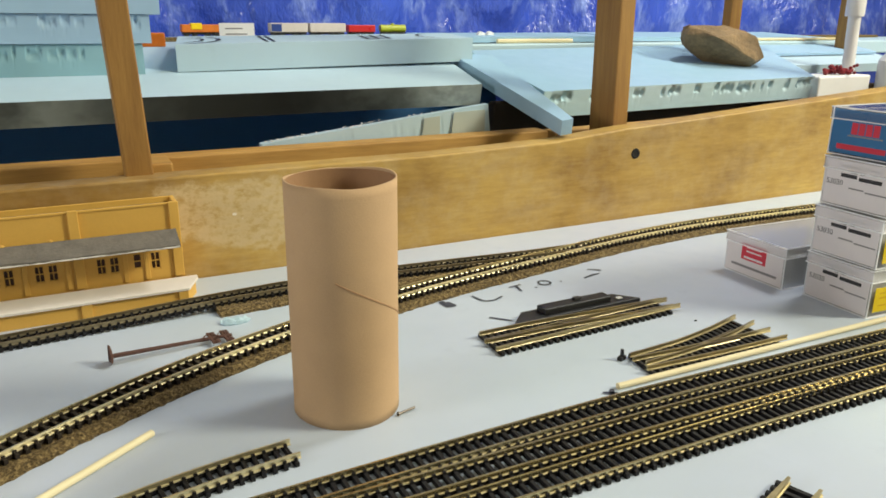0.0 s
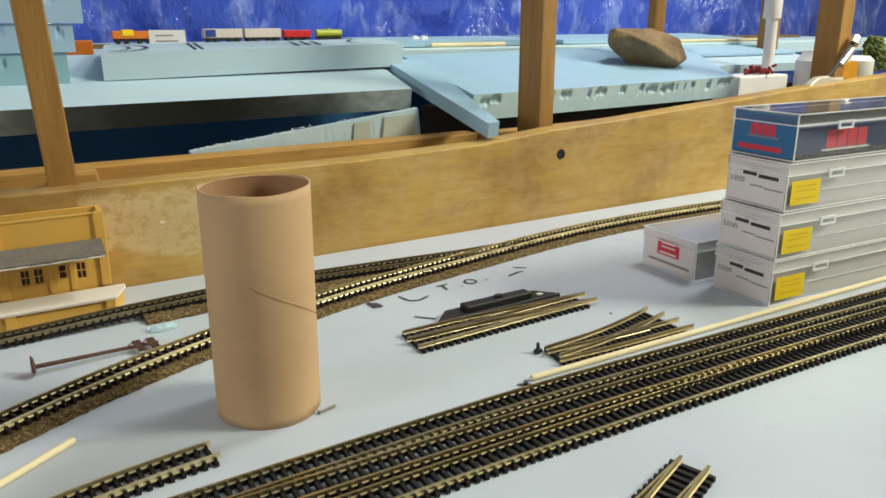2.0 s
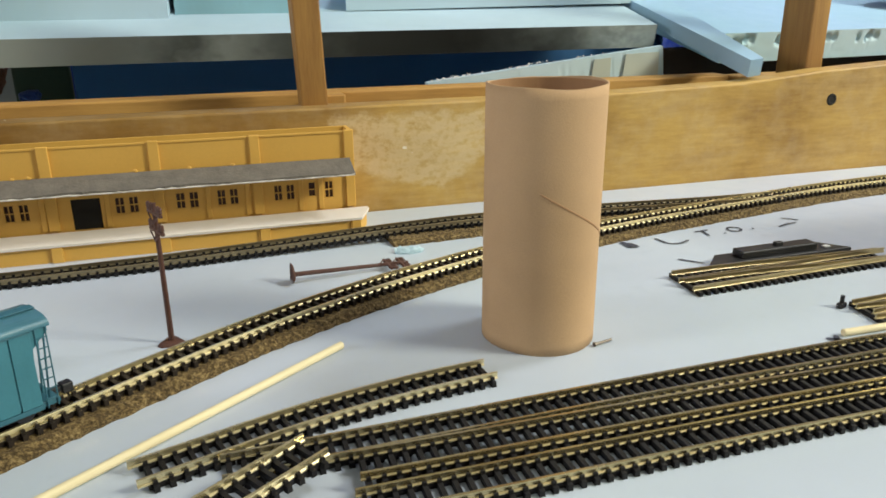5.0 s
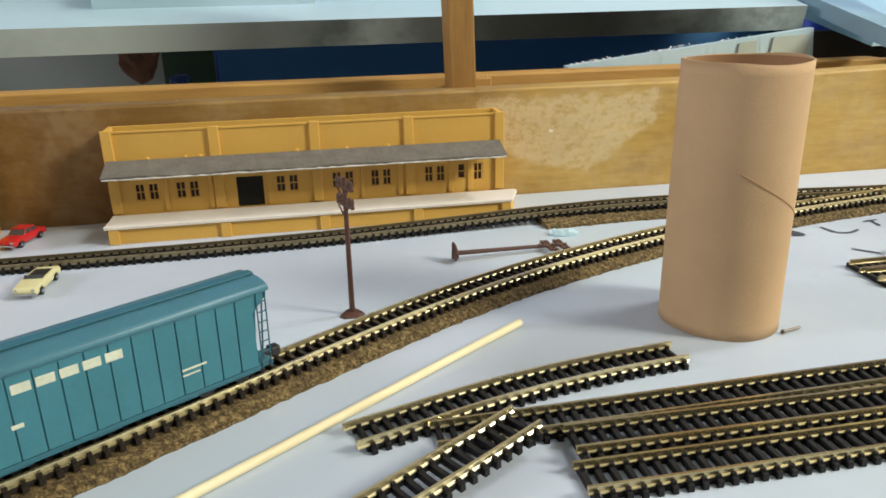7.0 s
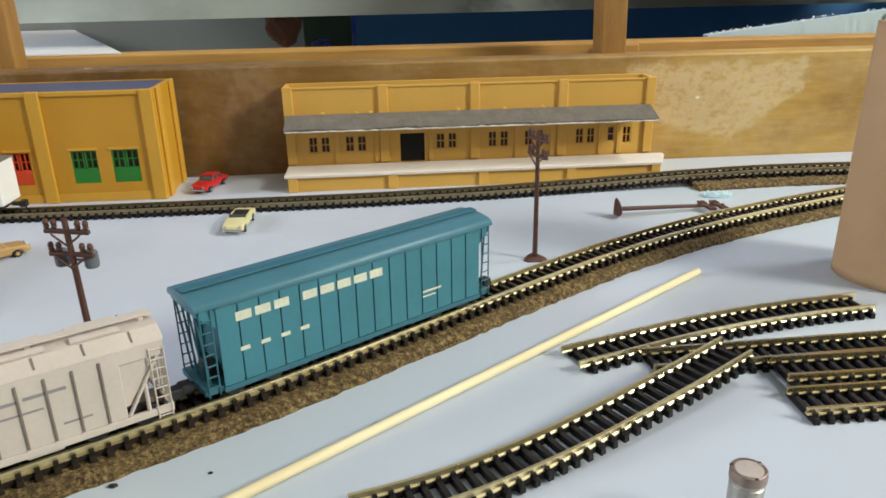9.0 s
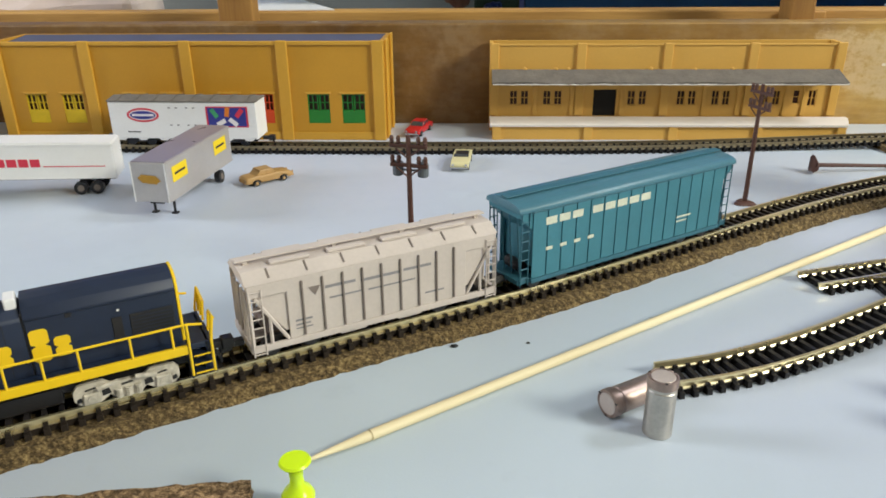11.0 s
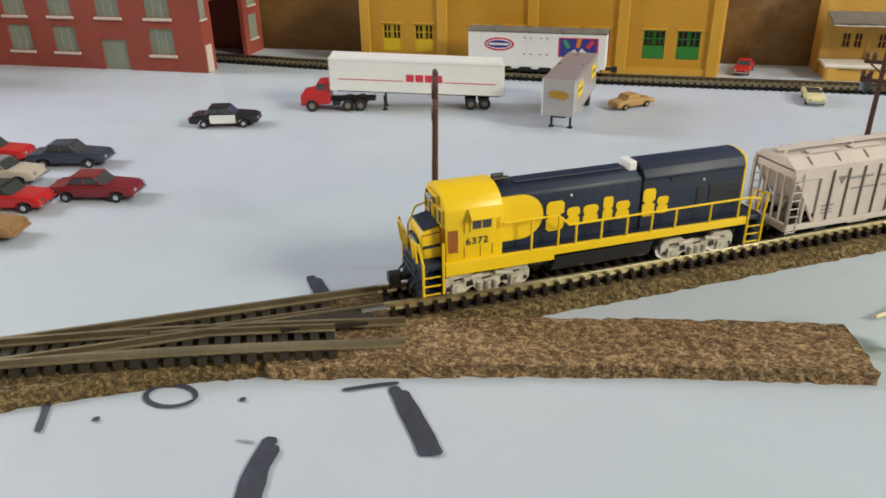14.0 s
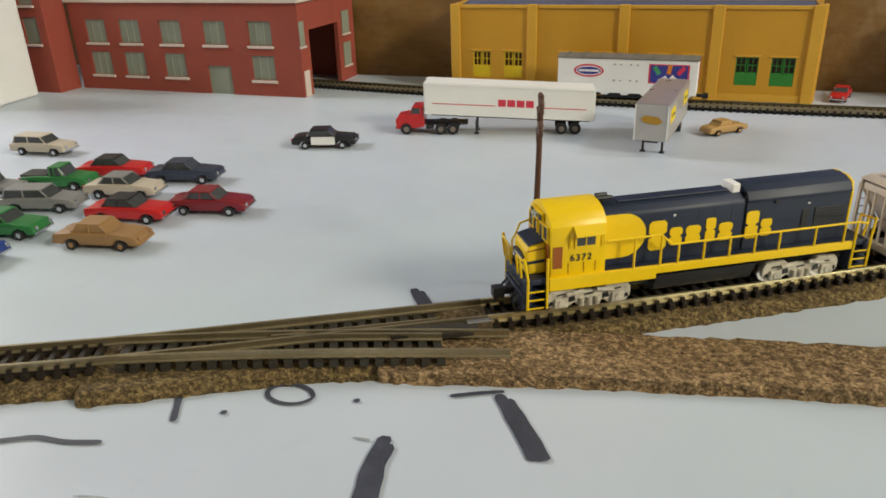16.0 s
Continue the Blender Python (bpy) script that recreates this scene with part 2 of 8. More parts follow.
WHITE = paint("white_plastic", (0.78, 0.78, 0.78), 0.45, 0, 0.04, 60)
CONCRETE = paint("white_platform", (0.74, 0.68, 0.62), 0.75, 0, 0.05, 60)
WORN_EDGE = paint("worn_card_edge", (0.50, 0.47, 0.43), 0.85, 0, 0.45, 260)
BLACK = paint("black_plastic", (0.012, 0.012, 0.014), 0.45, 0, 0.2, 120)
BROWN_PANE = paint("brown_window_dark", (0.055, 0.017, 0.010), 0.5, 0, 0.2, 60)
DARK = paint("dark_interior", (0.01, 0.009, 0.008), 0.9, 0, 0.1, 60)
YELLOW = paint("loco_yellow", (0.84, 0.56, 0.008), 0.38, 0, 0.04, 80, 0.05)
NAVY = paint("loco_navy", (0.010, 0.019, 0.045), 0.5, 0, 0.12, 80, 0.05)
SILVER = paint("silver_truck_paint", (0.74, 0.73, 0.70), 0.55, 0.0, 0.2, 400, 0.3)
TRUCK_SILVER = paint("worn_truck_silver", (0.52, 0.48, 0.40), 0.55, 0.0, 0.35, 260, 0.4)
STEEL = paint("brushed_steel", (0.66, 0.63, 0.60), 0.34, 1.0, 0.08, 200, 0.06)
HOPPER = paint("dusty_pink_grey", (0.56, 0.495, 0.45), 0.6, 0, 0.08, 60)
HOPPER_DARK = paint("grimy_rib_grey", (0.20, 0.165, 0.145), 0.7, 0, 0.15, 90)
TEAL = paint("teal_freight_paint", (0.045, 0.19, 0.25), 0.5, 0, 0.10, 60)
TEAL_DARK = paint("teal_roof_paint", (0.030, 0.13, 0.18), 0.5, 0, 0.10, 60)
TEAL_ROOF = paint("teal_roof_gloss", (0.055, 0.17, 0.23), 0.36, 0, 0.10, 60)
PALE_PRINT = paint("pale_cream_print", (0.62, 0.64, 0.52), 0.6, 0, 0.15, 300)
BRICK = paint("red_brick_plastic", (0.29, 0.055, 0.035), 0.75, 0, 0.12, 60, 0.6, 500, 0.0004)
BRICK_DARK = paint("brown_cornice", (0.15, 0.045, 0.032), 0.7, 0, 0.1, 60)
GREY_GREEN = paint("grey_green_panel", (0.24, 0.26, 0.21), 0.5, 0, 0.08, 90)
SILL = paint("pale_sill", (0.60, 0.50, 0.45), 0.6, 0, 0.06, 90)
RED = paint("red_car_paint", (0.52, 0.018, 0.020), 0.3, 0, 0.06, 90, 0.03)
MAROON = paint("maroon_car_paint", (0.20, 0.014, 0.022), 0.3, 0, 0.06, 90, 0.03)
GREEN = paint("green_car_paint", (0.02, 0.17, 0.045), 0.35, 0, 0.08, 90, 0.03)
SLATE = paint("slate_car_paint", (0.035, 0.045, 0.075), 0.35, 0, 0.1, 90, 0.03)
TAN_CAR = paint("tan_car_paint", (0.45, 0.27, 0.10), 0.45, 0, 0.06, 90, 0.03)
BROWN_CAR = paint("dull_brown_car_paint", (0.30, 0.165, 0.065), 0.55, 0, 0.08, 90, 0.03)
CREAM = paint("cream_car_paint", (0.66, 0.61, 0.34), 0.4, 0, 0.06, 90, 0.03)
BEIGE = paint("beige_car_paint", (0.50, 0.44, 0.36), 0.4, 0, 0.06, 90, 0.03)
GREY_CAR = paint("grey_car_paint", (0.20, 0.20, 0.20), 0.4, 0, 0.08, 90, 0.03)
BLUE_CAR = paint("blue_car_paint", (0.02, 0.05, 0.22), 0.35, 0, 0.08, 90, 0.03)
GLASS = paint("dark_car_glass", (0.05, 0.055, 0.06), 0.12, 0, 0.1, 90, 0)
CHROME = paint("chrome_trim", (0.6, 0.6, 0.6), 0.2, 1.0, 0.05, 90, 0)
SLATE_GREY = paint("slate_grey_plastic", (0.12, 0.14, 0.16), 0.5, 0, 0.15, 90)
RUST = paint("brown_pole_plastic", (0.085, 0.034, 0.023), 0.6, 0, 0.15, 90)
LIME = paint("lime_pin_plastic", (0.60, 0.84, 0.012), 0.22, 0, 0.03, 90, 0)
INK = paint("dark_marker_ink", (0.045, 0.050, 0.075), 0.6, 0, 0.3, 200)
SCUFF = paint("grey_scuff", (0.30, 0.33, 0.36), 0.6, 0, 0.2, 200)
LABEL = paint("white_label_paper", (0.74, 0.70, 0.72), 0.7, 0, 0.03, 90)
PRINT = paint("black_print", (0.03, 0.03, 0.035), 0.7, 0, 0.1, 90)
PRINT_GREY = paint("grey_print", (0.25, 0.24, 0.25), 0.7, 0, 0.1, 90)
STICKER = paint("yellow_sticker", (0.85, 0.62, 0.01), 0.5, 0, 0.03, 90)
RED_PRINT = paint("red_print", (0.62, 0.035, 0.07), 0.5, 0, 0.05, 90)
BLUE_CARD = paint("blue_insert_card", (0.026, 0.15, 0.34), 0.45, 0, 0.08, 60)
CLEAR = clear_plastic("clear_polystyrene", 0.04)
# white haze mixed in for the bright reflections on the clear cases
CLEAR_PALE = clear_plastic("hazed_polystyrene", 0.26)
STONE = paint("brown_field_stone", (0.25, 0.165, 0.085), 0.8, 0, 0.45, 35, 0.8, 260, 0.0015)
TARP = tarp_material()
NAVY_PANEL = paint("navy_bin_plastic", (0.026, 0.125, 0.30), 0.5, 0, 0.12, 12)
SHADE_BROWN = paint("shade_brown_panel", (0.055, 0.032, 0.020), 0.8, 0, 0.2, 20)
GREY_CLOTH = paint("grey_backing", (0.25, 0.255, 0.235), 0.8, 0, 0.1, 12)
PVC = paint("white_pvc", (0.76, 0.76, 0.78), 0.4, 0, 0.04, 30)
PLASTER = paint("room_wall_paint", (0.72, 0.70, 0.66), 0.8, 0, 0.05, 4)
FLOOR = paint("concrete_floor", (0.25, 0.25, 0.25), 0.8, 0, 0.1, 5)
AMBER = paint("amber_handle", (0.55, 0.26, 0.02), 0.25, 0, 0.06, 60)
LEAF = paint("green_foliage", (0.10, 0.13, 0.025), 0.8, 0, 0.4, 200)


def sprayed_foam():
    """Foam edge sprayed black and grey in drifting patches."""
    m, nt, b = shader("sprayed_foam_edge")
    n = tex_noise(nt, 22, 4, (1, 1, 1.5))
    co = nt.nodes.new("ShaderNodeTexCoord")
    sep = nt.nodes.new("ShaderNodeSeparateXYZ")
    nt.links.new(co.outputs["Object"], sep.inputs[0])
    drift = nt.nodes.new("ShaderNodeMath")
    drift.operation = "MULTIPLY_ADD"
    drift.inputs[1].default_value = 0.10
    nt.links.new(n, drift.inputs[0])
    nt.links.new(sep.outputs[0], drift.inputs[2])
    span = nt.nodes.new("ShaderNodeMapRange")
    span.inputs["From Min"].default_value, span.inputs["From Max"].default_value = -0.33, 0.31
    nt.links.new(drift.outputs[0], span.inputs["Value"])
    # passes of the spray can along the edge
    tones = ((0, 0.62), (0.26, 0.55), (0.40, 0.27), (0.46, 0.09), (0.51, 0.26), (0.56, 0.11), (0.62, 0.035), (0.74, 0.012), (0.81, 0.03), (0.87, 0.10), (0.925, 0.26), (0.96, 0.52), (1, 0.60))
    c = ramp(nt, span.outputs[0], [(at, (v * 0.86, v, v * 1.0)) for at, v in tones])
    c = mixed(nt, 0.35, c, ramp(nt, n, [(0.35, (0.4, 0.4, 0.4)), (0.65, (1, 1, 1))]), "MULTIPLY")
    nt.links.new(c, b.inputs["Base Color"])
    b.inputs["Roughness"].default_value, b.inputs["Specular IOR Level"].default_value = 0.8, 0.2
    bumped(nt, b, tex_noise(nt, 900, 2), 0.2, 0.0003)
    return m


SPRAY = sprayed_foam()

# ---------------- building helpers; all sizes below are in decimetres ----------------


def part(name, bm, material, parent=None, label=""):
    """Links a bmesh as one mesh object, under a thing or a part, or on its own."""
    me = bpy.data.meshes.new(name)
    bmesh.ops.scale(bm, vec=(DM, DM, DM), verts=bm.verts)
    bm.normal_update()
    bm.to_mesh(me)
    bm.free()
    me.materials.append(material)
    ob = new(name, me)
    ob.parent = parent
    if label:
        tagged(ob, label)
    return ob


def thing(name, label, category, x=0, y=0, z=0, rz=0, group="", kind=""):
    ob = new(name)
    ob.empty_display_size = 0.01
    ob.matrix_world = pose(x * DM, y * DM, z * DM, 0, 0, rz)
    return tagged(ob, label, category, group, kind)


def solo(name, bm, material, label, category, kind="", group=""):
    return tagged(part(name, bm, material), label, category, group, kind)


def smooth(ob, angle=0.6):
    for p in ob.data.polygons:
        p.use_smooth = True
    ob.data.set_sharp_from_angle(angle=angle)
    return ob


def box(bm, x0, x1, y0, y1, z0, z1, bevel=0.0, m=None):
    vs = [bm.verts.new((x, y, z)) for x in (x0, x1) for y in (y0, y1) for z in (z0, z1)]
    fs = [bm.faces.new([vs[i] for i in f]) for f in ((0, 1, 3, 2), (4, 6, 7, 5), (0, 4, 5, 1), (2, 3, 7, 6), (0, 2, 6, 4), (1, 5, 7, 3))]
    if m is not None:
        for v in vs:
            v.co = m @ v.co
    if bevel:
        edges = list({e for f in fs for e in f.edges})
        bmesh.ops.bevel(bm, geom=edges, offset=bevel, segments=2, profile=0.5, affect="EDGES")
    return bm


def prism(bm, outline, lo, hi, axis="z", bevel=0.0):
    """An outline (a, b) pushed from lo to hi along an axis: z takes (x, y), y takes (x, z), x takes (y, z)."""
    place = {"z": lambda a, b, c: (a, b, c), "y": lambda a, b, c: (a, c, b), "x": lambda a, b, c: (c, a, b)}[axis]
    low = [bm.verts.new(place(a, b, lo)) for a, b in outline]
    top = [bm.verts.new(place(a, b, hi)) for a, b in outline]
    n = len(outline)
    fs = [bm.faces.new(low), bm.faces.new(top)]
    fs += [bm.faces.new((low[i], low[(i + 1) % n], top[(i + 1) % n], top[i])) for i in range(n)]
    bmesh.ops.recalc_face_normals(bm, faces=fs)
    if bevel:
        bmesh.ops.bevel(bm, geom=list({e for f in fs for e in f.edges}), offset=bevel, segments=2, profile=0.5, affect="EDGES")
    return bm


def rod(bm, a, b, r, r2=None, seg=10):
    a, b = Vector(a), Vector(b)
    m = Matrix.Translation((a + b) / 2) @ (b - a).to_track_quat("Z", "Y").to_matrix().to_4x4()
    bmesh.ops.create_cone(bm, cap_ends=True, segments=seg, radius1=r, radius2=r if r2 is None else r2, depth=(b - a).length, matrix=m)
    return bm


def lathe(bm, profile, seg=32, m=None):
    rings = []
    for r, z in profile:
        if r < 1e-6:
            rings.append([bm.verts.new((0, 0, z))])
        else:
            rings.append([bm.verts.new((r * math.cos(2 * math.pi * i / seg), r * math.sin(2 * math.pi * i / seg), z)) for i in range(seg)])
    for p, q in zip(rings, rings[1:]):
        for i in range(seg):
            j = (i + 1) % seg
            f = [p[i % len(p)], p[j % len(p)], q[j % len(q)], q[i % len(q)]]
            f = list(dict.fromkeys(f))
            if len(f) > 2:
                bm.faces.new(f)
    if m is not None:
        bmesh.ops.transform(bm, matrix=m, verts=[v for ring in rings for v in ring])
    return bm


def smoothed(points, step=0.05, rounds=6):
    """Points along a line at even steps, with kinks relaxed away."""
    pts = [Vector((*p, 0)) if len(p) == 2 else Vector(p) for p in points]
    out, left = [pts[0].copy()], step
    for a, b in zip(pts, pts[1:]):
        d, at = (b - a).length, left
        while at <= d:
            out.append(a.lerp(b, at / d))
            at += step
        left = at - d
    out.append(pts[-1].copy())
    for _ in range(rounds):
        out = [out[0]] + [(out[i - 1] + 2 * out[i] + out[i + 1]) / 4 for i in range(1, len(out) - 1)] + [out[-1]]
    return out


def along(line, s):
    """Place and heading at a length s along a line."""
    for a, b in zip(line, line[1:]):
        d = (b - a).length
        if s <= d or b is line[-1]:
            return a.lerp(b, s / d), (b - a).normalized()
        s -= d


def length(line):
    return sum((b - a).length for a, b in zip(line, line[1:]))


def sweep(bm, line, profile, jitter=0.0, closed=True):
    """A profile of (across, up) carried along a line."""
    rings, n = [], len(profile)
    for i, p in enumerate(line):
        d = (line[min(i + 1, len(line) - 1)] - line[max(i - 1, 0)]).normalized()
        side = Vector((d.y, -d.x, 0)).normalized()
        ring = []
        for a, u in profile:
            v = p + side * a + Vector((0, 0, u))
            if jitter and u > 0.001:
                v += Vector((random.uniform(-1, 1), random.uniform(-1, 1), random.uniform(-0.6, 0.6))) * jitter
            elif jitter:
                v += side * random.uniform(-1, 1) * jitter
            ring.append(bm.verts.new(v))
        rings.append(ring)
    for p, q in zip(rings, rings[1:]):
        for i in range(n if closed else n - 1):
            j = (i + 1) % n
            bm.faces.new((p[i], p[j], q[j], q[i]))
    if closed:
        bm.faces.new(rings[0][::-1])
        bm.faces.new(rings[-1])
    bmesh.ops.recalc_face_normals(bm, faces=bm.faces)
    return bm


def holed_wall(bm, x0, x1, z0, z1, y0, y1, holes):
    """An upright wall along x with openings (xa, xb, za, zb) cut through it, as one connected mesh."""
    xs = sorted({x0, x1, *(h[0] for h in holes), *(h[1] for h in holes)})
    zs = sorted({z0, z1, *(h[2] for h in holes), *(h[3] for h in holes)})
    full = {(i, j) for i in range(len(xs) - 1) for j in range(len(zs) - 1)
            if not any(h[0] - 1e-6 <= xs[i] < h[1] - 1e-6 and h[2] - 1e-6 <= zs[j] < h[3] - 1e-6 for h in holes)}
    made = {}

    def v(i, j, y):
        if (i, j, y) not in made:
            made[i, j, y] = bm.verts.new((xs[i], y, zs[j]))
        return made[i, j, y]

    fs = []
    for i, j in full:
        fs.append(bm.faces.new((v(i, j, y0), v(i + 1, j, y0), v(i + 1, j + 1, y0), v(i, j + 1, y0))))
        fs.append(bm.faces.new((v(i, j + 1, y1), v(i + 1, j + 1, y1), v(i + 1, j, y1), v(i, j, y1))))
        for (di, dj), (p, q) in (((-1, 0), ((i, j), (i, j + 1))), ((1, 0), ((i + 1, j + 1), (i + 1, j))), ((0, -1), ((i + 1, j), (i, j))), ((0, 1), ((i, j + 1), (i + 1, j + 1)))):
            if (i + di, j + dj) not in full:
                fs.append(bm.faces.new((v(*p, y0), v(*q, y0), v(*q, y1), v(*p, y1))))
    bmesh.ops.recalc_face_normals(bm, faces=fs)
    return bm


def open_box(bm, x0, x1, y0, y1, z0, z1, w, floor_low=True):
    """A box with walls w thick and one open side, below or above, as one connected mesh."""
    za, zb = (z0, z1) if floor_low else (z1, z0)
    zi = za + w if floor_low else za - w
    loops = []
    for d, z in ((0, za), (0, zb), (w, zb), (w, zi)):
        loops.append([bm.verts.new(v) for v in ((x0 + d, y0 + d, z), (x1 - d, y0 + d, z), (x1 - d, y1 - d, z), (x0 + d, y1 - d, z))])
    fs = [bm.faces.new(loops[0]), bm.faces.new(loops[3])]
    for p, q in zip(loops, loops[1:]):
        fs += [bm.faces.new((p[i], p[(i + 1) % 4], q[(i + 1) % 4], q[i])) for i in range(4)]
    bmesh.ops.recalc_face_normals(bm, faces=fs)
    return bm


def hoop(bm, x0, x1, y0, y1, z0, z1, w):
    """A flat rectangular hoop."""
    loops = []
    for d, z in ((0, z0), (0, z1), (w, z1), (w, z0)):
        loops.append([bm.verts.new(v) for v in ((x0 + d, y0 + d, z), (x1 - d, y0 + d, z), (x1 - d, y1 - d, z), (x0 + d, y1 - d, z))])
    fs = []
    for p, q in zip(loops, loops[1:] + loops[:1]):
        fs += [bm.faces.new((p[i], p[(i + 1) % 4], q[(i + 1) % 4], q[i])) for i in range(4)]
    bmesh.ops.recalc_face_normals(bm, faces=fs)
    return bm


def copies(mesh_ob, poses, parent):
    """More objects on the mesh of mesh_ob, at the given poses (decimetres), under parent."""
    for m in poses:
        o = new(mesh_ob.name, mesh_ob.data)
        o.parent = parent
        o.matrix_local = m


# ---------------- track ----------------
GAUGE, TIE_STEP = 0.096, 0.038


def tie_mesh(tie_length, material):
    bm = bmesh.new()
    h = tie_length / 2
    prism(bm, [(-0.0078, 0), (0.0078, 0), (0.0066, 0.018), (-0.0066, 0.018)], -h, h, "y")
    for y in (-GAUGE / 2 - 0.009, -GAUGE / 2 + 0.009, GAUGE / 2 - 0.009, GAUGE / 2 + 0.009):
        box(bm, -0.0055, 0.0055, y - 0.004, y + 0.004, 0.017, 0.028)
    return bm


RAIL_SHAPE = [(-0.0075, 0), (0.0075, 0), (0.0075, 0.003), (0.0024, 0.006), (0.0024, 0.014), (0.0042, 0.016), (0.0042, 0.021), (-0.0042, 0.021),
              (-0.0042, 0.016), (-0.0024, 0.014), (-0.0024, 0.006), (-0.0075, 0.003)]


def track(name, label, points, category="model track", ties=TIE, rails=RAIL, tie_length=0.144, over=0.02, rounds=6, skip=()):
    """A length of model track with its foot on the line of points."""
    t = thing(name, label, category)
    line = smoothed(points, 0.04, rounds)
    total = length(line)
    for sgn in (-1, 1):
        bm = bmesh.new()
        sweep(bm, line, [(a + sgn * GAUGE / 2, u + 0.018) for a, u in RAIL_SHAPE])
        part("rail", bm, rails, t)
        bm = bmesh.new()
        sweep(bm, line[1:-1], [(a + sgn * GAUGE / 2, u) for a, u in ((-0.007, 0.001), (0.007, 0.001), (0.007, 0.0175), (-0.007, 0.0175))])
        part("tie_web", bm, ties, t)
    first, s, poses = None, over, []
    while s < total - over:
        p, d = along(line, s)
        m = Matrix.Translation(p * DM) @ d.to_track_quat("X", "Z").to_matrix().to_4x4()
        poses.append(m @ pose(0, 0, 0, 0, 0, random.uniform(-1, 1)))
        s += TIE_STEP
    first = part("tie", tie_mesh(tie_length, ties), ties, t)
    first.matrix_local = poses[0]
    copies(first, poses[1:], t)
    return t


def cork_bed(name, label, points, half_top=0.098, half_foot=0.119, high=0.032, material=None):
    line = smoothed(points, 0.022, 8)
    bm = bmesh.new()
    prof = [(-half_foot, 0), (-half_foot + 0.004, 0.012), (-half_top, high)]
    k = 9
    prof += [(-half_top + 2 * half_top * i / k, high) for i in range(1, k)]
    prof += [(half_top, high), (half_foot - 0.004, 0.012), (half_foot, 0)]
    sweep(bm, line, prof, 0.0050)
    return solo(name, bm, material or CORK, label, "cork roadbed")

# ---------------- the setting ----------------
bm = bmesh.new()
box(bm, -9.6, 8.6, -2.6, 4.655, -0.5, 0.0, 0.02)
solo("baseboard", bm, TABLE, "pale blue foam layout board, lightly scuffed", "layout board", "structure")

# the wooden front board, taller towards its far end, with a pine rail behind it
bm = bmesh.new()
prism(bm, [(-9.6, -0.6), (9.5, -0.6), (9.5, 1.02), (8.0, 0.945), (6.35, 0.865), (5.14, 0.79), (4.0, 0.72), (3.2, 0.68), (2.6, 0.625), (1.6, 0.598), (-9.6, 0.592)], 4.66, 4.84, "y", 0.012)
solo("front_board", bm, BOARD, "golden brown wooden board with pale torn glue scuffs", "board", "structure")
bm = bmesh.new()
box(bm, -9.6, 2.9, 5.22, 5.40, -0.6, 0.615, 0.012)
solo("rear_rail", bm, PINE, "pine rail running parallel behind the front board", "board", "structure")
bm = bmesh.new()
prism(bm, [(2.98, -0.6), (9.5, -0.6), (9.5, 0.88), (6.35, 0.70), (5.14, 0.645), (4.0, 0.61), (2.98, 0.60)], 5.22, 5.40, "y", 0.012)
solo("rear_rail_east", bm, PINE, "pine rail under the snapped foam sheet", "board", "structure")
bm = bmesh.new()
lathe(bm, [(0.0, 0.002), (0.018, 0.002), (0.026, 0.006), (0.038, 0.004), (0.040, 0.0)], 20, pose(3.305, 4.66, 0.487, 90, 0, 0))
solo("screw_hole", bm, DARK, "dark countersunk screw hole in the wooden board", "screw hole", "structure")

# room around: unseen, added to close the space and bounce light
for nm, b in (("floor", (-20, 25, -18, 24, -9.2, -9.0)), ("ceiling", (-20, 25, -18, 24, 14.5, 14.7)), ("wall_west", (-20.2, -20, -18, 24, -9, 14.5)),
              ("wall_east", (25, 25.2, -18, 24, -9, 14.5)), ("wall_south", (-20, 25, -18.2, -18, -9, 14.5)), ("wall_north", (-20, 25, 24, 24.2, -9, 14.5))):
    bm = bmesh.new()
    box(bm, *b)
    solo(nm, bm, FLOOR if nm == "floor" else PLASTER, "unseen plain painted room " + nm.split("_")[0], nm.split("_")[0], "structure")

# ---------------- main line ----------------
MAIN = [(-3.714, 1.168), (-3.41, 1.332), (-3.107, 1.515), (-2.803, 1.704), (-2.5, 1.892), (-2.2, 2.068), (-1.9, 2.245), (-1.6, 2.448), (-1.3, 2.658), (-1.0, 2.866), (-0.7, 3.066), (-0.4, 3.24), (-0.1, 3.387), (0.2, 3.511), (0.499, 3.62), (0.799, 3.714), (1.104, 3.795), (1.41, 3.859), (1.716, 3.913), (2.021, 3.965), (2.326, 4.02), (2.632, 4.069), (2.937, 4.103), (3.242, 4.125), (3.548, 4.134), (4.158, 4.117), (5.278, 4.046), (6.499, 3.944), (7.72, 3.822)]
LEFT = [(-7.4, -0.55), (-6.42, -0.13), (-5.64, 0.21), (-5.045, 0.486), (-4.568, 0.710)]
MERGE = [(-4.568, 0.710), (-4.26, 0.874), (-4.012, 1.008), (-3.714, 1.168)]
BRANCH = [(-4.568, 0.710), (-4.26, 0.825), (-3.95, 0.925), (-3.605, 1.020)]
SIDING = [(-6.503, 4.23), (-5.8, 4.176), (-5.198, 4.106), (-4.298, 4.028), (-3.501, 4.0), (-2.804, 3.993), (-1.576, 4.01), (-1.005, 4.042), (-0.401, 4.096), (0.002, 4.121), (0.506, 4.138), (1.015, 4.124), (1.544, 4.078), (1.966, 4.031), (2.389, 4.02)]
BED = 0.032


def lifted(points, z):
    return [(*p, z) for p in points]


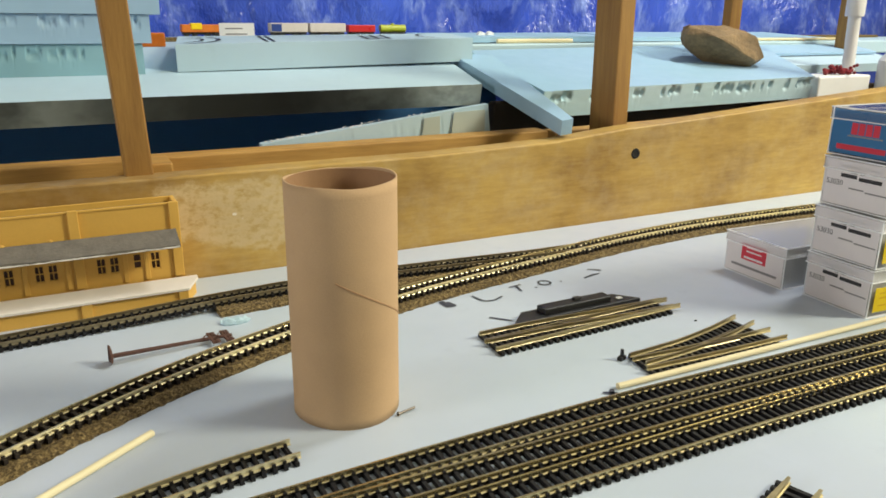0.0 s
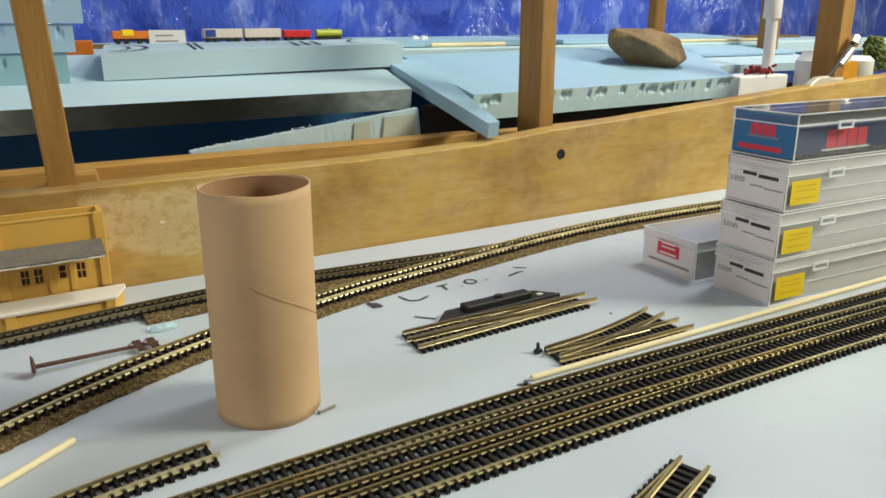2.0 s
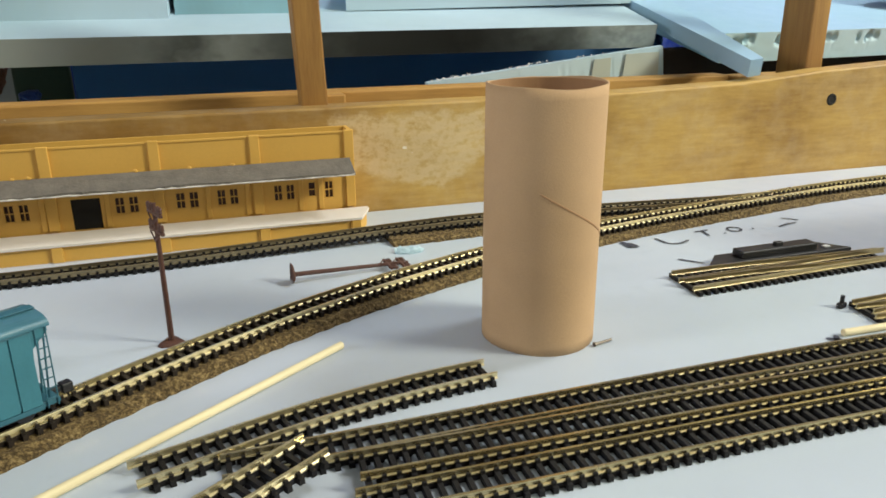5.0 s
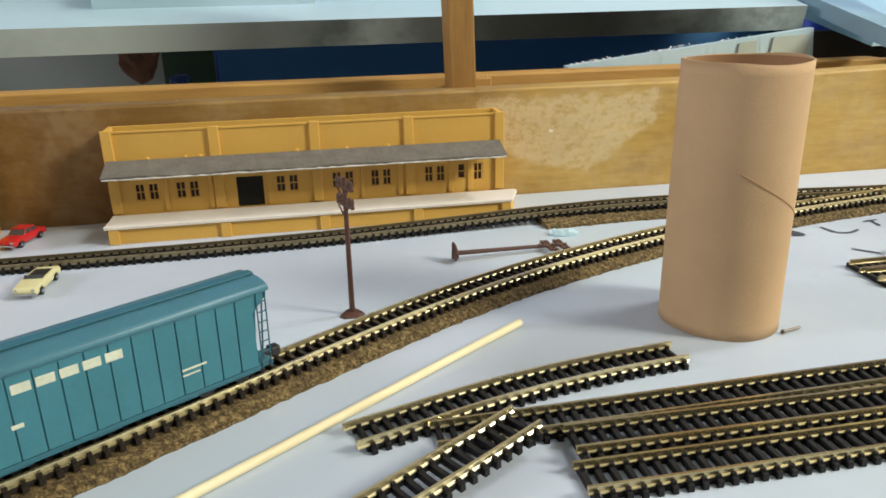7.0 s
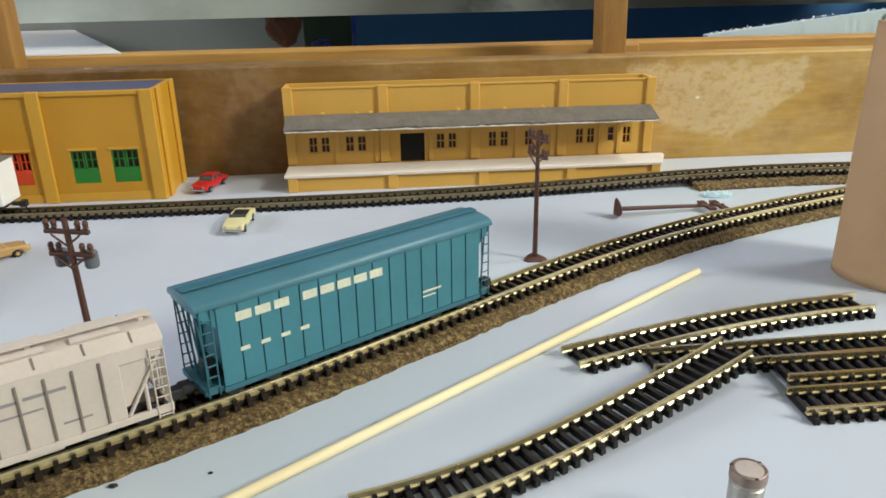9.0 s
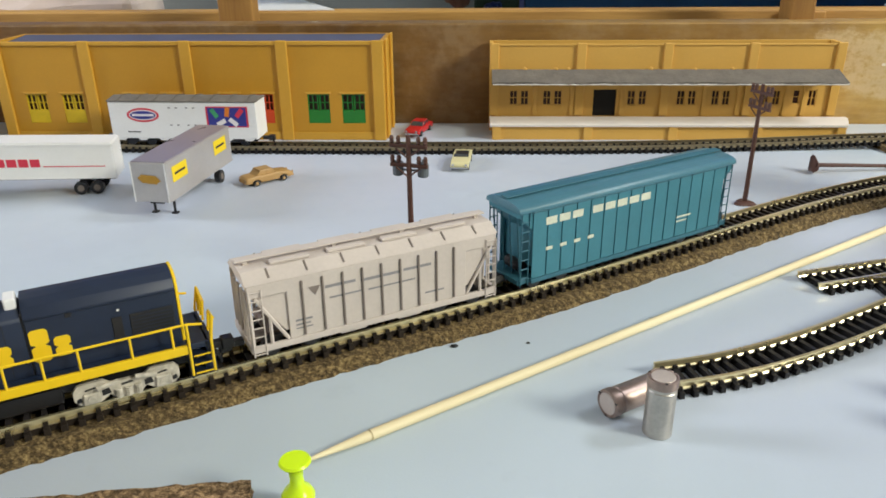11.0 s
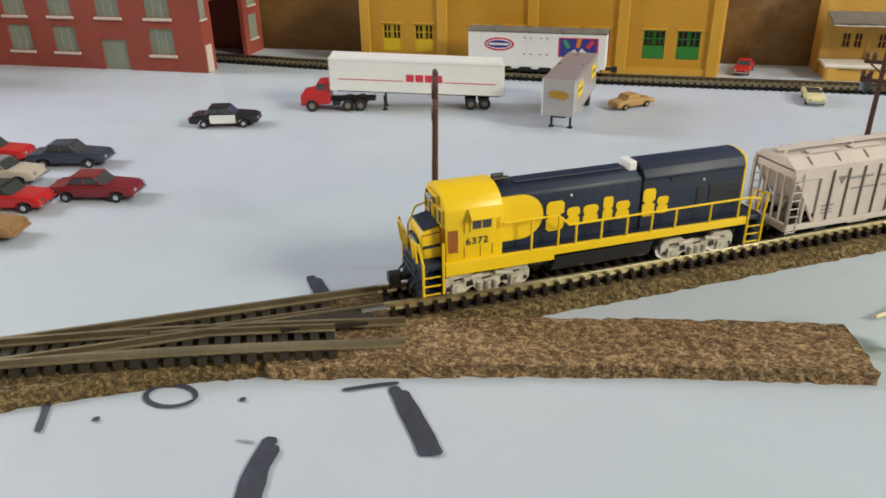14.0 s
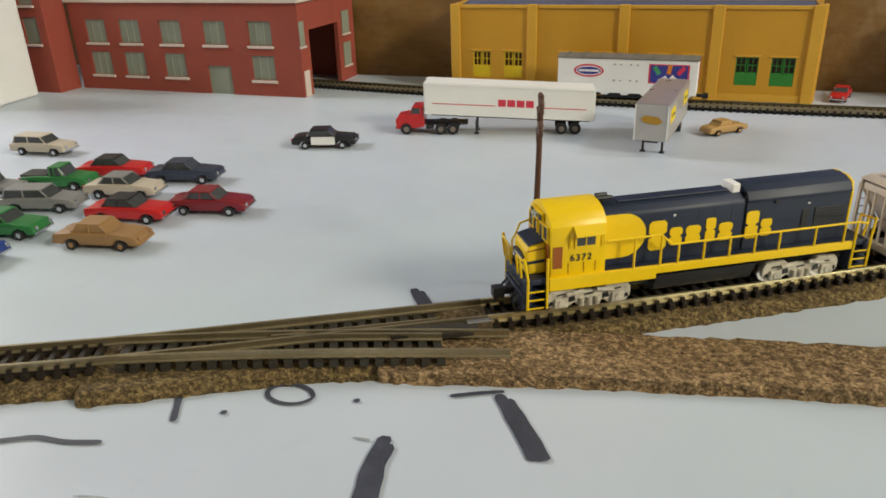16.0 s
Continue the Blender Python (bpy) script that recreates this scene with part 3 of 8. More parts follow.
cork_bed("cork_roadbed", "brown granular cork roadbed under the main track", lifted(LEFT[:-1] + MERGE + MAIN[1:], 0.0))
cork_bed("cork_roadbed", "brown cork roadbed under the siding switch, ending abruptly", lifted([(0.082, 4.116), (0.505, 4.142), (1.015, 4.138), (1.54, 4.105), (1.964, 4.069), (2.281, 4.051)], 0.0), 0.12, 0.15, 0.030)
cork_bed("cork_strip", "flat loose strip of brown granular cork on the foam board", [(-2.538, 1.218), (-2.66, 1.203), (-2.972, 1.156), (-3.353, 1.081), (-3.677, 1.004), (-3.92, 0.947)], 0.105, 0.108, 0.033, CORK_FRESH)
cork_bed("cork_roadbed", "brown cork roadbed under the track switch", [(-3.70, 1.065), (-3.95, 0.968), (-4.11, 0.905), (-4.26, 0.828), (-4.60, 0.652)], 0.10, 0.125, 0.0305)

track("model_track", "nickel silver model track with dark ties on cork", lifted(MAIN, BED), ties=TIE_BROWN, rounds=14)
track("model_track", "weathered model track with dark ties on cork", lifted(LEFT, BED), ties=TIE_BROWN, rails=RAIL_OLD)
track("siding_track", "dull model siding track lying in front of the buildings",
      [(x, y, (0.0 if x < -0.6 else (0.030 if x > 0.3 else 0.030 * (x + 0.6) / 0.9))) for x, y in SIDING], rails=RAIL_OLD, rounds=14)

TIE_WORN = paint("worn_tie_plastic", (0.026, 0.021, 0.014), 0.7, 0, 0.3, 300)
# the track switch where main line and branch part
switch = thing("track_switch", "weathered model track switch with long ties on cork", "track switch")
for pts, sides in ((MERGE, (-1, 1)), (BRANCH, (-1, 1))):
    line = smoothed(lifted(pts, BED + (0.001 if pts is BRANCH else 0)), 0.04, 8)
    for sgn in sides:
        bm = bmesh.new()
        sweep(bm, line, [(a + sgn * GAUGE / 2, u + 0.018) for a, u in RAIL_SHAPE])
        part("rail", bm, RAIL_OLD, switch)
        if sgn == (1 if pts is MERGE else -1):
            bm = bmesh.new()
            sweep(bm, line[10:22], [(a * 0.7 + sgn * (GAUGE / 2 - 0.018), u * 0.95 + 0.018) for a, u in RAIL_SHAPE])
            part("guard_rail", bm, RAIL_OLD, switch)
ma, br = smoothed(MERGE, 0.02, 6), smoothed(BRANCH, 0.02, 6)
for i in range(22):
    p, d = along(ma, 0.03 + i * TIE_STEP)
    q, e = along(br, 0.03 + i * TIE_STEP)
    side = Vector((-d.y, d.x, 0))
    bm = bmesh.new()
    a, b = p + side * 0.076, q - side * 0.070
    w = d * 0.0105
    lo = [bm.verts.new((v.x, v.y, BED)) for v in (a - w, a + w, b + w, b - w)]
    hi = [bm.verts.new((v.x, v.y, BED + 0.018)) for v in (a - w, a + w, b + w, b - w)]
    for f in (lo[::-1], hi, *[(lo[k], lo[(k + 1) % 4], hi[(k + 1) % 4], hi[k]) for k in range(4)]):
        bm.faces.new(f)
    bmesh.ops.recalc_face_normals(bm, faces=bm.faces)
    part("tie", bm, TIE_WORN, switch)
bm = bmesh.new()
prism(bm, [(-3.905, 0.962), (-3.705, 1.038), (-3.705, 1.098), (-3.905, 1.010)], BED + 0.018, BED + 0.036, "z", 0.003)
part("frog", bm, TIE_WORN, switch, "dark worn metal frog plate")
bm = bmesh.new()
box(bm, -0.034, 0.034, -0.009, 0.009, 0, 0.024, 0.003, pose(-3.705, 1.090, BED + 0.018, 0, 0, 30))
part("rail_joiner", bm, CHROME, switch, "shiny metal rail joiner")

# ---------------- loose track ----------------
track("loose_track", "loose curved model track with black ties", [(0.074, 2.602), (-0.142, 2.58), (-0.378, 2.538), (-0.603, 2.479), (-0.787, 2.415), (-0.981, 2.351)])
track("loose_track", "loose curved model track leaning on other track", [(-1.592, 1.759, 0), (-1.449, 1.795, 0.0), (-1.296, 1.854, 0.002), (-1.092, 1.948, 0.012),
      (-0.888, 2.056, 0.030), (-0.704, 2.16, 0.042), (-0.53, 2.269, 0.050)])
track("loose_track", "long straight flexible track lying lowest in a pile", [(-0.766, 2.31), (0.535, 2.346), (1.375, 2.355), (2.338, 2.319), (3.878, 2.254), (6.906, 2.124)], rails=RAIL_PILE, rounds=40)
track("loose_track", "long straight flexible track along the pile's edge", [(-0.46, 2.060, 0), (0.65, 2.062, 0), (1.6, 2.045, 0), (2.8, 2.010, 0), (3.7, 1.962, 0), (7.0, 1.80, 0)], rails=RAIL_PILE, rounds=40)
# the middle length rests on the tie ends of its two neighbours
track("loose_track", "long straight flexible track lying across its neighbours' ties", [(-0.44, 2.190, 0.019), (0.645, 2.186, 0.019), (1.49, 2.170, 0.019), (2.46, 2.125, 0.019), (3.455, 2.078, 0.019), (6.955, 1.92, 0.019)], rails=RAIL_PILE, rounds=40)


def loose_switch(name, label, spine, fan, motor, flip=1, reach=0.078):
    """A loose track switch: two rail pairs that part along the spine, on ties of growing length."""
    t = thing(name, label, "track switch")
    a, b = smoothed(spine, 0.04, 6), smoothed(fan, 0.04, 6)
    for k, line in enumerate((a, b)):
        for sgn in (-1, 1):
            bm = bmesh.new()
            sweep(bm, line, [(x + sgn * GAUGE / 2, u + 0.018 + 0.001 * k) for x, u in RAIL_SHAPE])
            part("rail", bm, RAIL_WORN, t)
        bm = bmesh.new()
        sweep(bm, line[8:16], [(x * 0.6 - flip * (0.5 - k) * (GAUGE - 0.03), u * 0.95 + 0.018) for x, u in RAIL_SHAPE])
        part("guard_rail", bm, RAIL_OLD, t)
    n = int(min(length(a), length(b)) / TIE_STEP)
    for i in range(n):
        p, d = along(a, 0.02 + i * TIE_STEP)
        q, e = along(b, 0.02 + i * TIE_STEP)
        sd = Vector((d.y, -d.x, 0))
        if (q - p).dot(sd) < 0:
            sd = -sd
        bm = bmesh.new()
        p, q, w = p - sd * reach, q + sd * reach, d * 0.0085
        lo = [bm.verts.new((v.x, v.y, 0.0)) for v in (p - w, p + w, q + w, q - w)]
        hi = [bm.verts.new((v.x, v.y, 0.018)) for v in (p - w, p + w, q + w, q - w)]
        for f in (lo[::-1], hi, *[(lo[k], lo[(k + 1) % 4], hi[(k + 1) % 4], hi[k]) for k in range(4)]):
            bm.faces.new(f)
        bmesh.ops.recalc_face_normals(bm, faces=bm.faces)
        part("tie", bm, TIE, t)
    if motor:
        (x, y, rz, ln) = motor
        m = pose(x, y, 0, 0, 0, rz)
        bm = bmesh.new()
        prism(bm, [(-ln, -0.06), (ln, -0.06), (ln * 0.75, 0.06), (-ln * 0.7, 0.06)], 0, 0.03, "z", 0.004)
        bmesh.ops.transform(bm, matrix=m, verts=bm.verts)
        part("motor_base", bm, BLACK, t)
        bm = bmesh.new()
        box(bm, -ln * 0.5, ln * 0.55, -0.035, 0.04, 0.03, 0.062, 0.006, m)
        box(bm, ln * 0.0, ln * 0.1, -0.012, 0.012, 0.062, 0.08, 0.003, m)
        part("motor_cover", bm, BLACK, t)
        bm = bmesh.new()
        box(bm, ln * 0.68, ln * 0.76, -0.03, -0.005, 0.031, 0.036, 0, m)
        part("badge", bm, WHITE, t)
    return t


loose_switch("loose_track_switch", "loose black and brass track switch with a side motor", [(1.101, 3.034), (1.508, 3.05), (1.875, 3.066), (2.233, 3.078)],
             [(1.12, 3.118), (1.453, 3.119), (1.821, 3.096), (2.191, 3.083)], (1.721, 3.254, 1, 0.40))
loose_switch("loose_track_switch", "loose small track switch with parting brass rails", [(1.577, 2.586), (1.896, 2.566), (2.163, 2.557), (2.389, 2.552)],
             [(1.597, 2.621), (1.893, 2.637), (2.157, 2.683), (2.378, 2.743)], None)
bm = bmesh.new()
box(bm, -0.02, 0.02, -0.012, 0.012, 0.0, 0.02, 0.003, pose(1.573, 2.696, 0.0, 0, 0, 20))
rod(bm, (1.573, 2.696, 0.015), (1.573, 2.696, 0.050), 0.008)
solo("switch_lever", bm, BLACK, "small black throw lever lying beside the loose switch", "lever")
loose_switch("loose_track_switch", "loose dark track switch with upturned rail ends", [(1.445, 1.674), (1.29, 1.625), (1.12, 1.571), (0.93, 1.512)],
             [(1.445, 1.671), (1.285, 1.612), (1.105, 1.538), (0.915, 1.448)], None, 1, 0.078)

# dowels
def dowel(label, a, b, r, tip=0.0):
    """A wooden stick from a to b; tip: how long a sharpened point it has at a."""
    bm = bmesh.new()
    if tip:
        rod(bm, (0, 0, 0), (tip, 0, 0), r * 0.30, r, seg=16)
    rod(bm, (tip, 0, 0), ((Vector(b) - Vector(a)).length, 0, 0), r, seg=16)
    bmesh.ops.bevel(bm, geom=[e for e in bm.edges if e.is_boundary or len(e.link_faces) == 2 and e.calc_face_angle(0) > 1], offset=r * 0.2, segments=2, affect="EDGES")
    ob = solo("wooden_dowel", bm, DOWEL, label, "dowel")
    ob.matrix_world = Matrix.Translation(Vector(a) * DM) @ (Vector(b) - Vector(a)).to_track_quat("X", "Z").to_matrix().to_4x4()
    return smooth(ob)


dowel("thin pale wooden dowel lying across the foam board", (-2.455, 1.413, 0.0135), (-0.345, 2.950, 0.0135), 0.0135, 0.16)
dowel("thin pale wooden dowel lying beside the track pile", (1.375, 2.487, 0.0135), (5.8, 2.405, 0.0135), 0.0135)

# ---------------- cardboard tube ----------------
TX, TY, TR, TH = 0.359, 2.864, 0.2015, 0.894
tube = thing("cardboard_tube", "upright empty brown cardboard roll with a spiral seam", "cardboard tube", TX, TY, 0, 0)
bm = bmesh.new()
n, k = 96, 24


def tube_r(ang, z):
    """The roll is a little out of round, more so at its top."""
    return 0.006 * math.sin(2 * ang + 0.7) * (z / TH) + 0.003 * math.sin(3 * ang + z * 2)


rings = []
for zi in range(k + 1):
    z = TH * zi / k
    ring = []
    for i in range(n):
        ang = 2 * math.pi * i / n
        r = TR + tube_r(ang, z)
        top = 0.004 * math.sin(ang * 2 + 1) + 0.0015 * math.sin(5 * ang) if zi == k else 0
        ring.append(bm.verts.new((r * math.cos(ang), r * math.sin(ang), z + top)))
    rings.append(ring)
for p, q in zip(rings, rings[1:]):
    for i in range(n):
        bm.faces.new((p[i], p[(i + 1) % n], q[(i + 1) % n], q[i]))
ob = smooth(part("outer_ply", bm, CARD, tube))
solid = ob.modifiers.new("thick", "SOLIDIFY")
solid.thickness, solid.offset = 0.0006, -1
bm = bmesh.new()
rings = []
for zi in range(k + 1):
    z = TH * zi / k
    rings.append([bm.verts.new(((TR - 0.0105 + tube_r(2 * math.pi * i / n, z)) * math.cos(2 * math.pi * i / n),
                                (TR - 0.0105 + tube_r(2 * math.pi * i / n, z)) * math.sin(2 * math.pi * i / n), min(z, TH - 0.004))) for i in range(n)])
for p, q in zip(rings, rings[1:]):
    for i in range(n):
        bm.faces.new((q[i], q[(i + 1) % n], p[(i + 1) % n], p[i]))
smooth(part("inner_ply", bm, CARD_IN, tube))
# the spiral seam: the edge of the winding stands proud by a paper's thickness
bm = bmesh.new()
pa = []
for i in range(61):
    u = i / 60
    ang = math.radians(-117 + 180 * u)
    z = 0.565 - 0.36 * u
    rr = TR + tube_r(ang, z)
    pa.append([Vector((q * math.cos(ang), q * math.sin(ang), z + dz)) for q, dz in ((rr - 0.002, 0.007), (rr + 0.0018, 0.003), (rr + 0.0018, -0.002), (rr - 0.002, -0.003))])
vs = [[bm.verts.new(v) for v in ring] for ring in pa]
for p, q in zip(vs, vs[1:]):
    for i in range(3):
        bm.faces.new((p[i], p[i + 1], q[i + 1], q[i]))
part("seam", bm, CARD_IN, tube, "thin dark spiral seam in the cardboard")

DULL_NAIL = paint("dull_nail_steel", (0.20, 0.17, 0.14), 0.5, 0.7, 0.2, 300)
bm = bmesh.new()
rod(bm, (0.500, 2.690, 0.008), (0.572, 2.706, 0.009), 0.0045)
rod(bm, (0.494, 2.688, 0.008), (0.500, 2.690, 0.008), 0.008)
solo("nail", bm, DULL_NAIL, "small steel nail lying at the foot of the tube", "nail")

# ---------------- buildings along the siding ----------------


def sash(parent, x0, x1, z0, z1, y, frame_mat, panes=(2, 2), name="window"):
    """A window in an opening: a frame and bars, dark behind."""
    t, bar = 0.006, 0.002
    xs = [x0 + t + (x1 - x0 - 2 * t) * i / panes[0] for i in range(panes[0] + 1)]
    zs = [z0 + t + (z1 - z0 - 2 * t) * i / panes[1] for i in range(panes[1] + 1)]
    bm = bmesh.new()
    holed_wall(bm, x0, x1, z0, z1, y - 0.004, y + 0.006, [(xa + (bar if i else 0), xb - (bar if i < panes[0] - 1 else 0), za + (bar if j else 0), zb - (bar if j < panes[1] - 1 else 0))
                                                          for i, (xa, xb) in enumerate(zip(xs, xs[1:])) for j, (za, zb) in enumerate(zip(zs, zs[1:]))])
    w = part(name, bm, frame_mat, parent)
    bm = bmesh.new()
    box(bm, x0, x1, y + 0.010, y + 0.014, z0, z1)
    part("pane", bm, BROWN_PANE, w, "dark brown window pane")
    return w


depot = thing("freight_depot", "tan plastic freight depot with grey awning and white platform", "building")
FY = 4.46
pairs = [(-1.885, -1.770), (-1.69, -1.575), (-1.20, -1.085), (-0.915, -0.80), (-0.715, -0.605), (-0.43, -0.318)]
single = [(-0.252, -0.208), (-0.166, -0.114)]
door = (-1.394, -1.262, 0.088, 0.243)
holes = [door]
for a, b in pairs:
    m = (a + b) / 2
    holes += [(a, m - 0.007, 0.15, 0.24), (m + 0.007, b, 0.15, 0.24)]
holes += [(a, b, 0.145 if i else 0.158, 0.243) for i, (a, b) in enumerate(single)]
bm = bmesh.new()
holed_wall(bm, -2.0, 0.0, 0.0, 0.50, FY, FY + 0.02, holes)
part("front_wall", bm, TAN_WALL, depot)
for x0, x1 in ((-2.0, -1.98), (-0.02, 0.0)):
    bm = bmesh.new()
    box(bm, x0, x1, FY + 0.02, 4.64, 0, 0.50)
    part("end_wall", bm, TAN_WALL, depot)
bm = bmesh.new()
box(bm, -1.98, -0.02, 4.62, 4.64, 0, 0.50)
part("back_wall", bm, TAN_WALL, depot)
bm = bmesh.new()
box(bm, -1.98, -0.02, FY + 0.02, 4.62, 0.455, 0.47)
part("roof", bm, GREY_ROOF, depot, "flat grey roof behind the parapet")
for x, w in ((-1.975, 0.05), (-1.478, 0.052), (-0.988, 0.05), (-0.508, 0.05), (-0.025, 0.05)):
    bm = bmesh.new()
    box(bm, x - w / 2, x + w / 2, FY - 0.016, FY - 0.0005, 0.095, 0.508, 0.004)
    part("pilaster", bm, TAN_WALL, depot)
for x in (-1.735, -1.52, -1.23, -0.755, -0.56, -0.29, -0.185):
    bm = bmesh.new()
    box(bm, x - 0.013, x + 0.013, FY - 0.009, FY - 0.0005, 0.095, 0.33, 0.003)
    part("post_strip", bm, TAN_WALL, depot)
for a, b in ((-1.95, -1.504), (-1.452, -1.013), (-0.963, -0.533), (-0.483, -0.05)):
    bm = bmesh.new()
    box(bm, a, b, FY - 0.006, FY - 0.0005, 0.492, 0.503, 0.002)
    part("coping", bm, TAN_WALL, depot)
for a, b in pairs:
    m = (a + b) / 2
    sash(depot, a, m - 0.007, 0.15, 0.24, FY + 0.006, TAN_WALL, (2, 2))
    sash(depot, m + 0.007, b, 0.15, 0.24, FY + 0.006, TAN_WALL, (2, 2))
for i, (a, b) in enumerate(single):
    sash(depot, a, b, 0.145 if i else 0.158, 0.243, FY + 0.006, TAN_WALL, (1 + i, 2))
# near-black sheet painted for the shade inside the doorway
bm = bmesh.new()
box(bm, door[0], door[1], FY + 0.012, FY + 0.018, door[2], door[3])
part("doorway", bm, DARK, depot, "doorway closed by a dark sheet standing for the shade inside")
# awning with a ragged card edge
bm = bmesh.new()
n = 60
prev = None
for i in range(n + 1):
    x = -1.99 + 1.965 * i / n
    yf = 4.285 + random.uniform(-0.006, 0.006)
    sag = 0.003 * math.sin(i * 0.4)
    ring = [bm.verts.new(v) for v in ((x, FY - 0.017, 0.362), (x, yf, 0.316 + sag), (x, yf, 0.304 + sag), (x, FY - 0.017, 0.348))]
    if prev:
        for k in range(4):
            bm.faces.new((prev[k], prev[(k + 1) % 4], ring[(k + 1) % 4], ring[k]))
    else:
        bm.faces.new(ring)
    prev = ring
bm.faces.new(prev[::-1])
bmesh.ops.recalc_face_normals(bm, faces=bm.faces)
part("awning", bm, GREY_ROOF, depot, "weathered grey awning with a worn pale edge")
bm = bmesh.new()
n, prev = 110, None
for i in range(n + 1):
    x = -1.985 + 1.955 * i / n
    hi = 0.0005 + 0.004 * max(0.0, noise.noise((x * 9, 3, 0))) + 0.016 * max(0.0, noise.noise((x * 23, 8, 0)) - 0.22)
    yy = 4.276 + 0.004 * noise.noise((x * 14, 1, 0))
    now = [bm.verts.new(v) for v in ((x, yy, 0.302), (x, yy + 0.012, 0.302), (x, yy + 0.012, 0.304 + hi + 0.003), (x, yy, 0.304 + hi))]
    if prev:
        for k in range(4):
            bm.faces.new((prev[k], prev[(k + 1) % 4], now[(k + 1) % 4], now[k]))
    else:
        bm.faces.new(now)
    prev = now
bm.faces.new(prev[::-1])
bmesh.ops.recalc_face_normals(bm, faces=bm.faces)
part("awning_edge", bm, WORN_EDGE, depot, "ragged white worn awning edge")
# lumps of glue where awning and wall meet
for x in (-1.80, -1.62, -1.55, -1.08, -0.83, -0.62):
    bm = bmesh.new()
    bmesh.ops.create_icosphere(bm, subdivisions=2, radius=0.010)
    for v in bm.verts:
        v.co = Vector((v.co.x * 1.2, v.co.y * 0.7, v.co.z)) * (1 + 0.4 * noise.noise(v.co * 60 + Vector((x * 9, 0, 0)))) + Vector((x, FY - 0.016, 0.364))
    part("glue_lump", bm, TAN_WALL, depot)
bm = bmesh.new()
prism(bm, [(-2.0, 4.235), (-0.01, 4.235), (0.06, 4.40), (0.06, 4.44), (-2.0, 4.44)], 0.076, 0.090, "z", 0.002)
part("platform_deck", bm, CONCRETE, depot, "white loading platform deck")
bm = bmesh.new()
prism(bm, [(-1.985, 4.252), (-0.025, 4.252), (0.045, 4.40), (0.045, 4.44), (-1.985, 4.44)], 0.0, 0.0755, "z")
part("platform_wall", bm, TAN_WALL, depot)
for x in (-1.96, -1.445, -0.97, -0.50, -0.04):
    bm = bmesh.new()
    box(bm, x - 0.024, x + 0.024, 4.238, 4.2515, 0.0, 0.0755, 0.003)
    part("platform_post", bm, TAN_WALL, depot)

# ochre warehouse with coloured window shutters
house = thing("warehouse", "ochre plastic warehouse with coloured window panels", "building")
HY = 4.235
shutters = {"yellow": paint("yellow_shutter", (0.66, 0.46, 0.015), 0.5), "black": BLACK, "red": paint("red_shutter", (0.62, 0.07, 0.02), 0.5), "green": paint("green_shutter", (0.02, 0.20, 0.03), 0.5)}
wins = [(-4.655, -4.535, "yellow"), (-4.445, -4.322, "yellow"), (-4.08, -3.965, "black"), (-3.86, -3.745, "black"), (-3.53, -3.415, "red"),
        (-3.335, -3.225, "red"), (-3.03, -2.905, "green"), (-2.835, -2.705, "green")]
bm = bmesh.new()
holed_wall(bm, -4.80, -2.59, 0, 0.55, HY, HY + 0.022, [(a, b, 0.095, 0.26) for a, b, _ in wins])
part("front_wall", bm, ORANGE_WALL, house)
for x0, x1 in ((-4.80, -4.778), (-2.612, -2.59)):
    bm = bmesh.new()
    box(bm, x0, x1, HY + 0.022, 4.60, 0, 0.55)
    part("end_wall", bm, ORANGE_WALL, house)
bm = bmesh.new()
box(bm, -4.778, -2.612, 4.578, 4.60, 0, 0.55)
part("back_wall", bm, ORANGE_WALL, house)
bm = bmesh.new()
prism(bm, [(HY + 0.022, 0.525), (4.578, 0.548), (4.578, 0.53), (HY + 0.022, 0.51)], -4.778, -2.612, "x")
part("roof", bm, BLUE_ROOF, house, "flat blue-grey roof")
for x in (-4.77, -4.262, -3.692, -3.153, -2.622):
    bm = bmesh.new()
    box(bm, x - 0.032, x + 0.032, HY - 0.018, HY - 0.0005, 0.0, 0.556, 0.005)
    part("pilaster", bm, ORANGE_EDGE, house)
for y in (4.30, 4.55):
    bm = bmesh.new()
    box(bm, -2.5895, -2.574, y - 0.03, y + 0.03, 0.0, 0.556, 0.005)
    part("pilaster", bm, ORANGE_EDGE, house)
for a, b in ((-4.738, -4.294), (-4.23, -3.724), (-3.66, -3.185), (-3.121, -2.654)):
    bm = bmesh.new()
    box(bm, a, b, HY - 0.010, HY - 0.0005, 0.53, 0.552, 0.003)
    part("cornice", bm, ORANGE_EDGE, house)
    bm = bmesh.new()
    box(bm, a, b, HY - 0.006, HY - 0.0005, 0.0, 0.045, 0.003)
    part("plinth", bm, ORANGE_EDGE, house)
for a, b, c in wins:
    m = (a + b) / 2
    w = sash(house, a, m - 0.003, 0.165, 0.26, HY + 0.008, shutters[c], (2, 2))
    w = sash(house, m + 0.003, b, 0.165, 0.26, HY + 0.008, shutters[c], (2, 2))
    bm = bmesh.new()
    box(bm, a, b, HY + 0.002, HY + 0.014, 0.095, 0.165, 0.002)
    part("shutter_panel", bm, shutters[c], house, c + " lower window panel")
    bm = bmesh.new()
    box(bm, a - 0.010, b + 0.010, HY - 0.008, HY - 0.0005, 0.262, 0.274, 0.002)
    part("lintel", bm, ORANGE_EDGE, house)

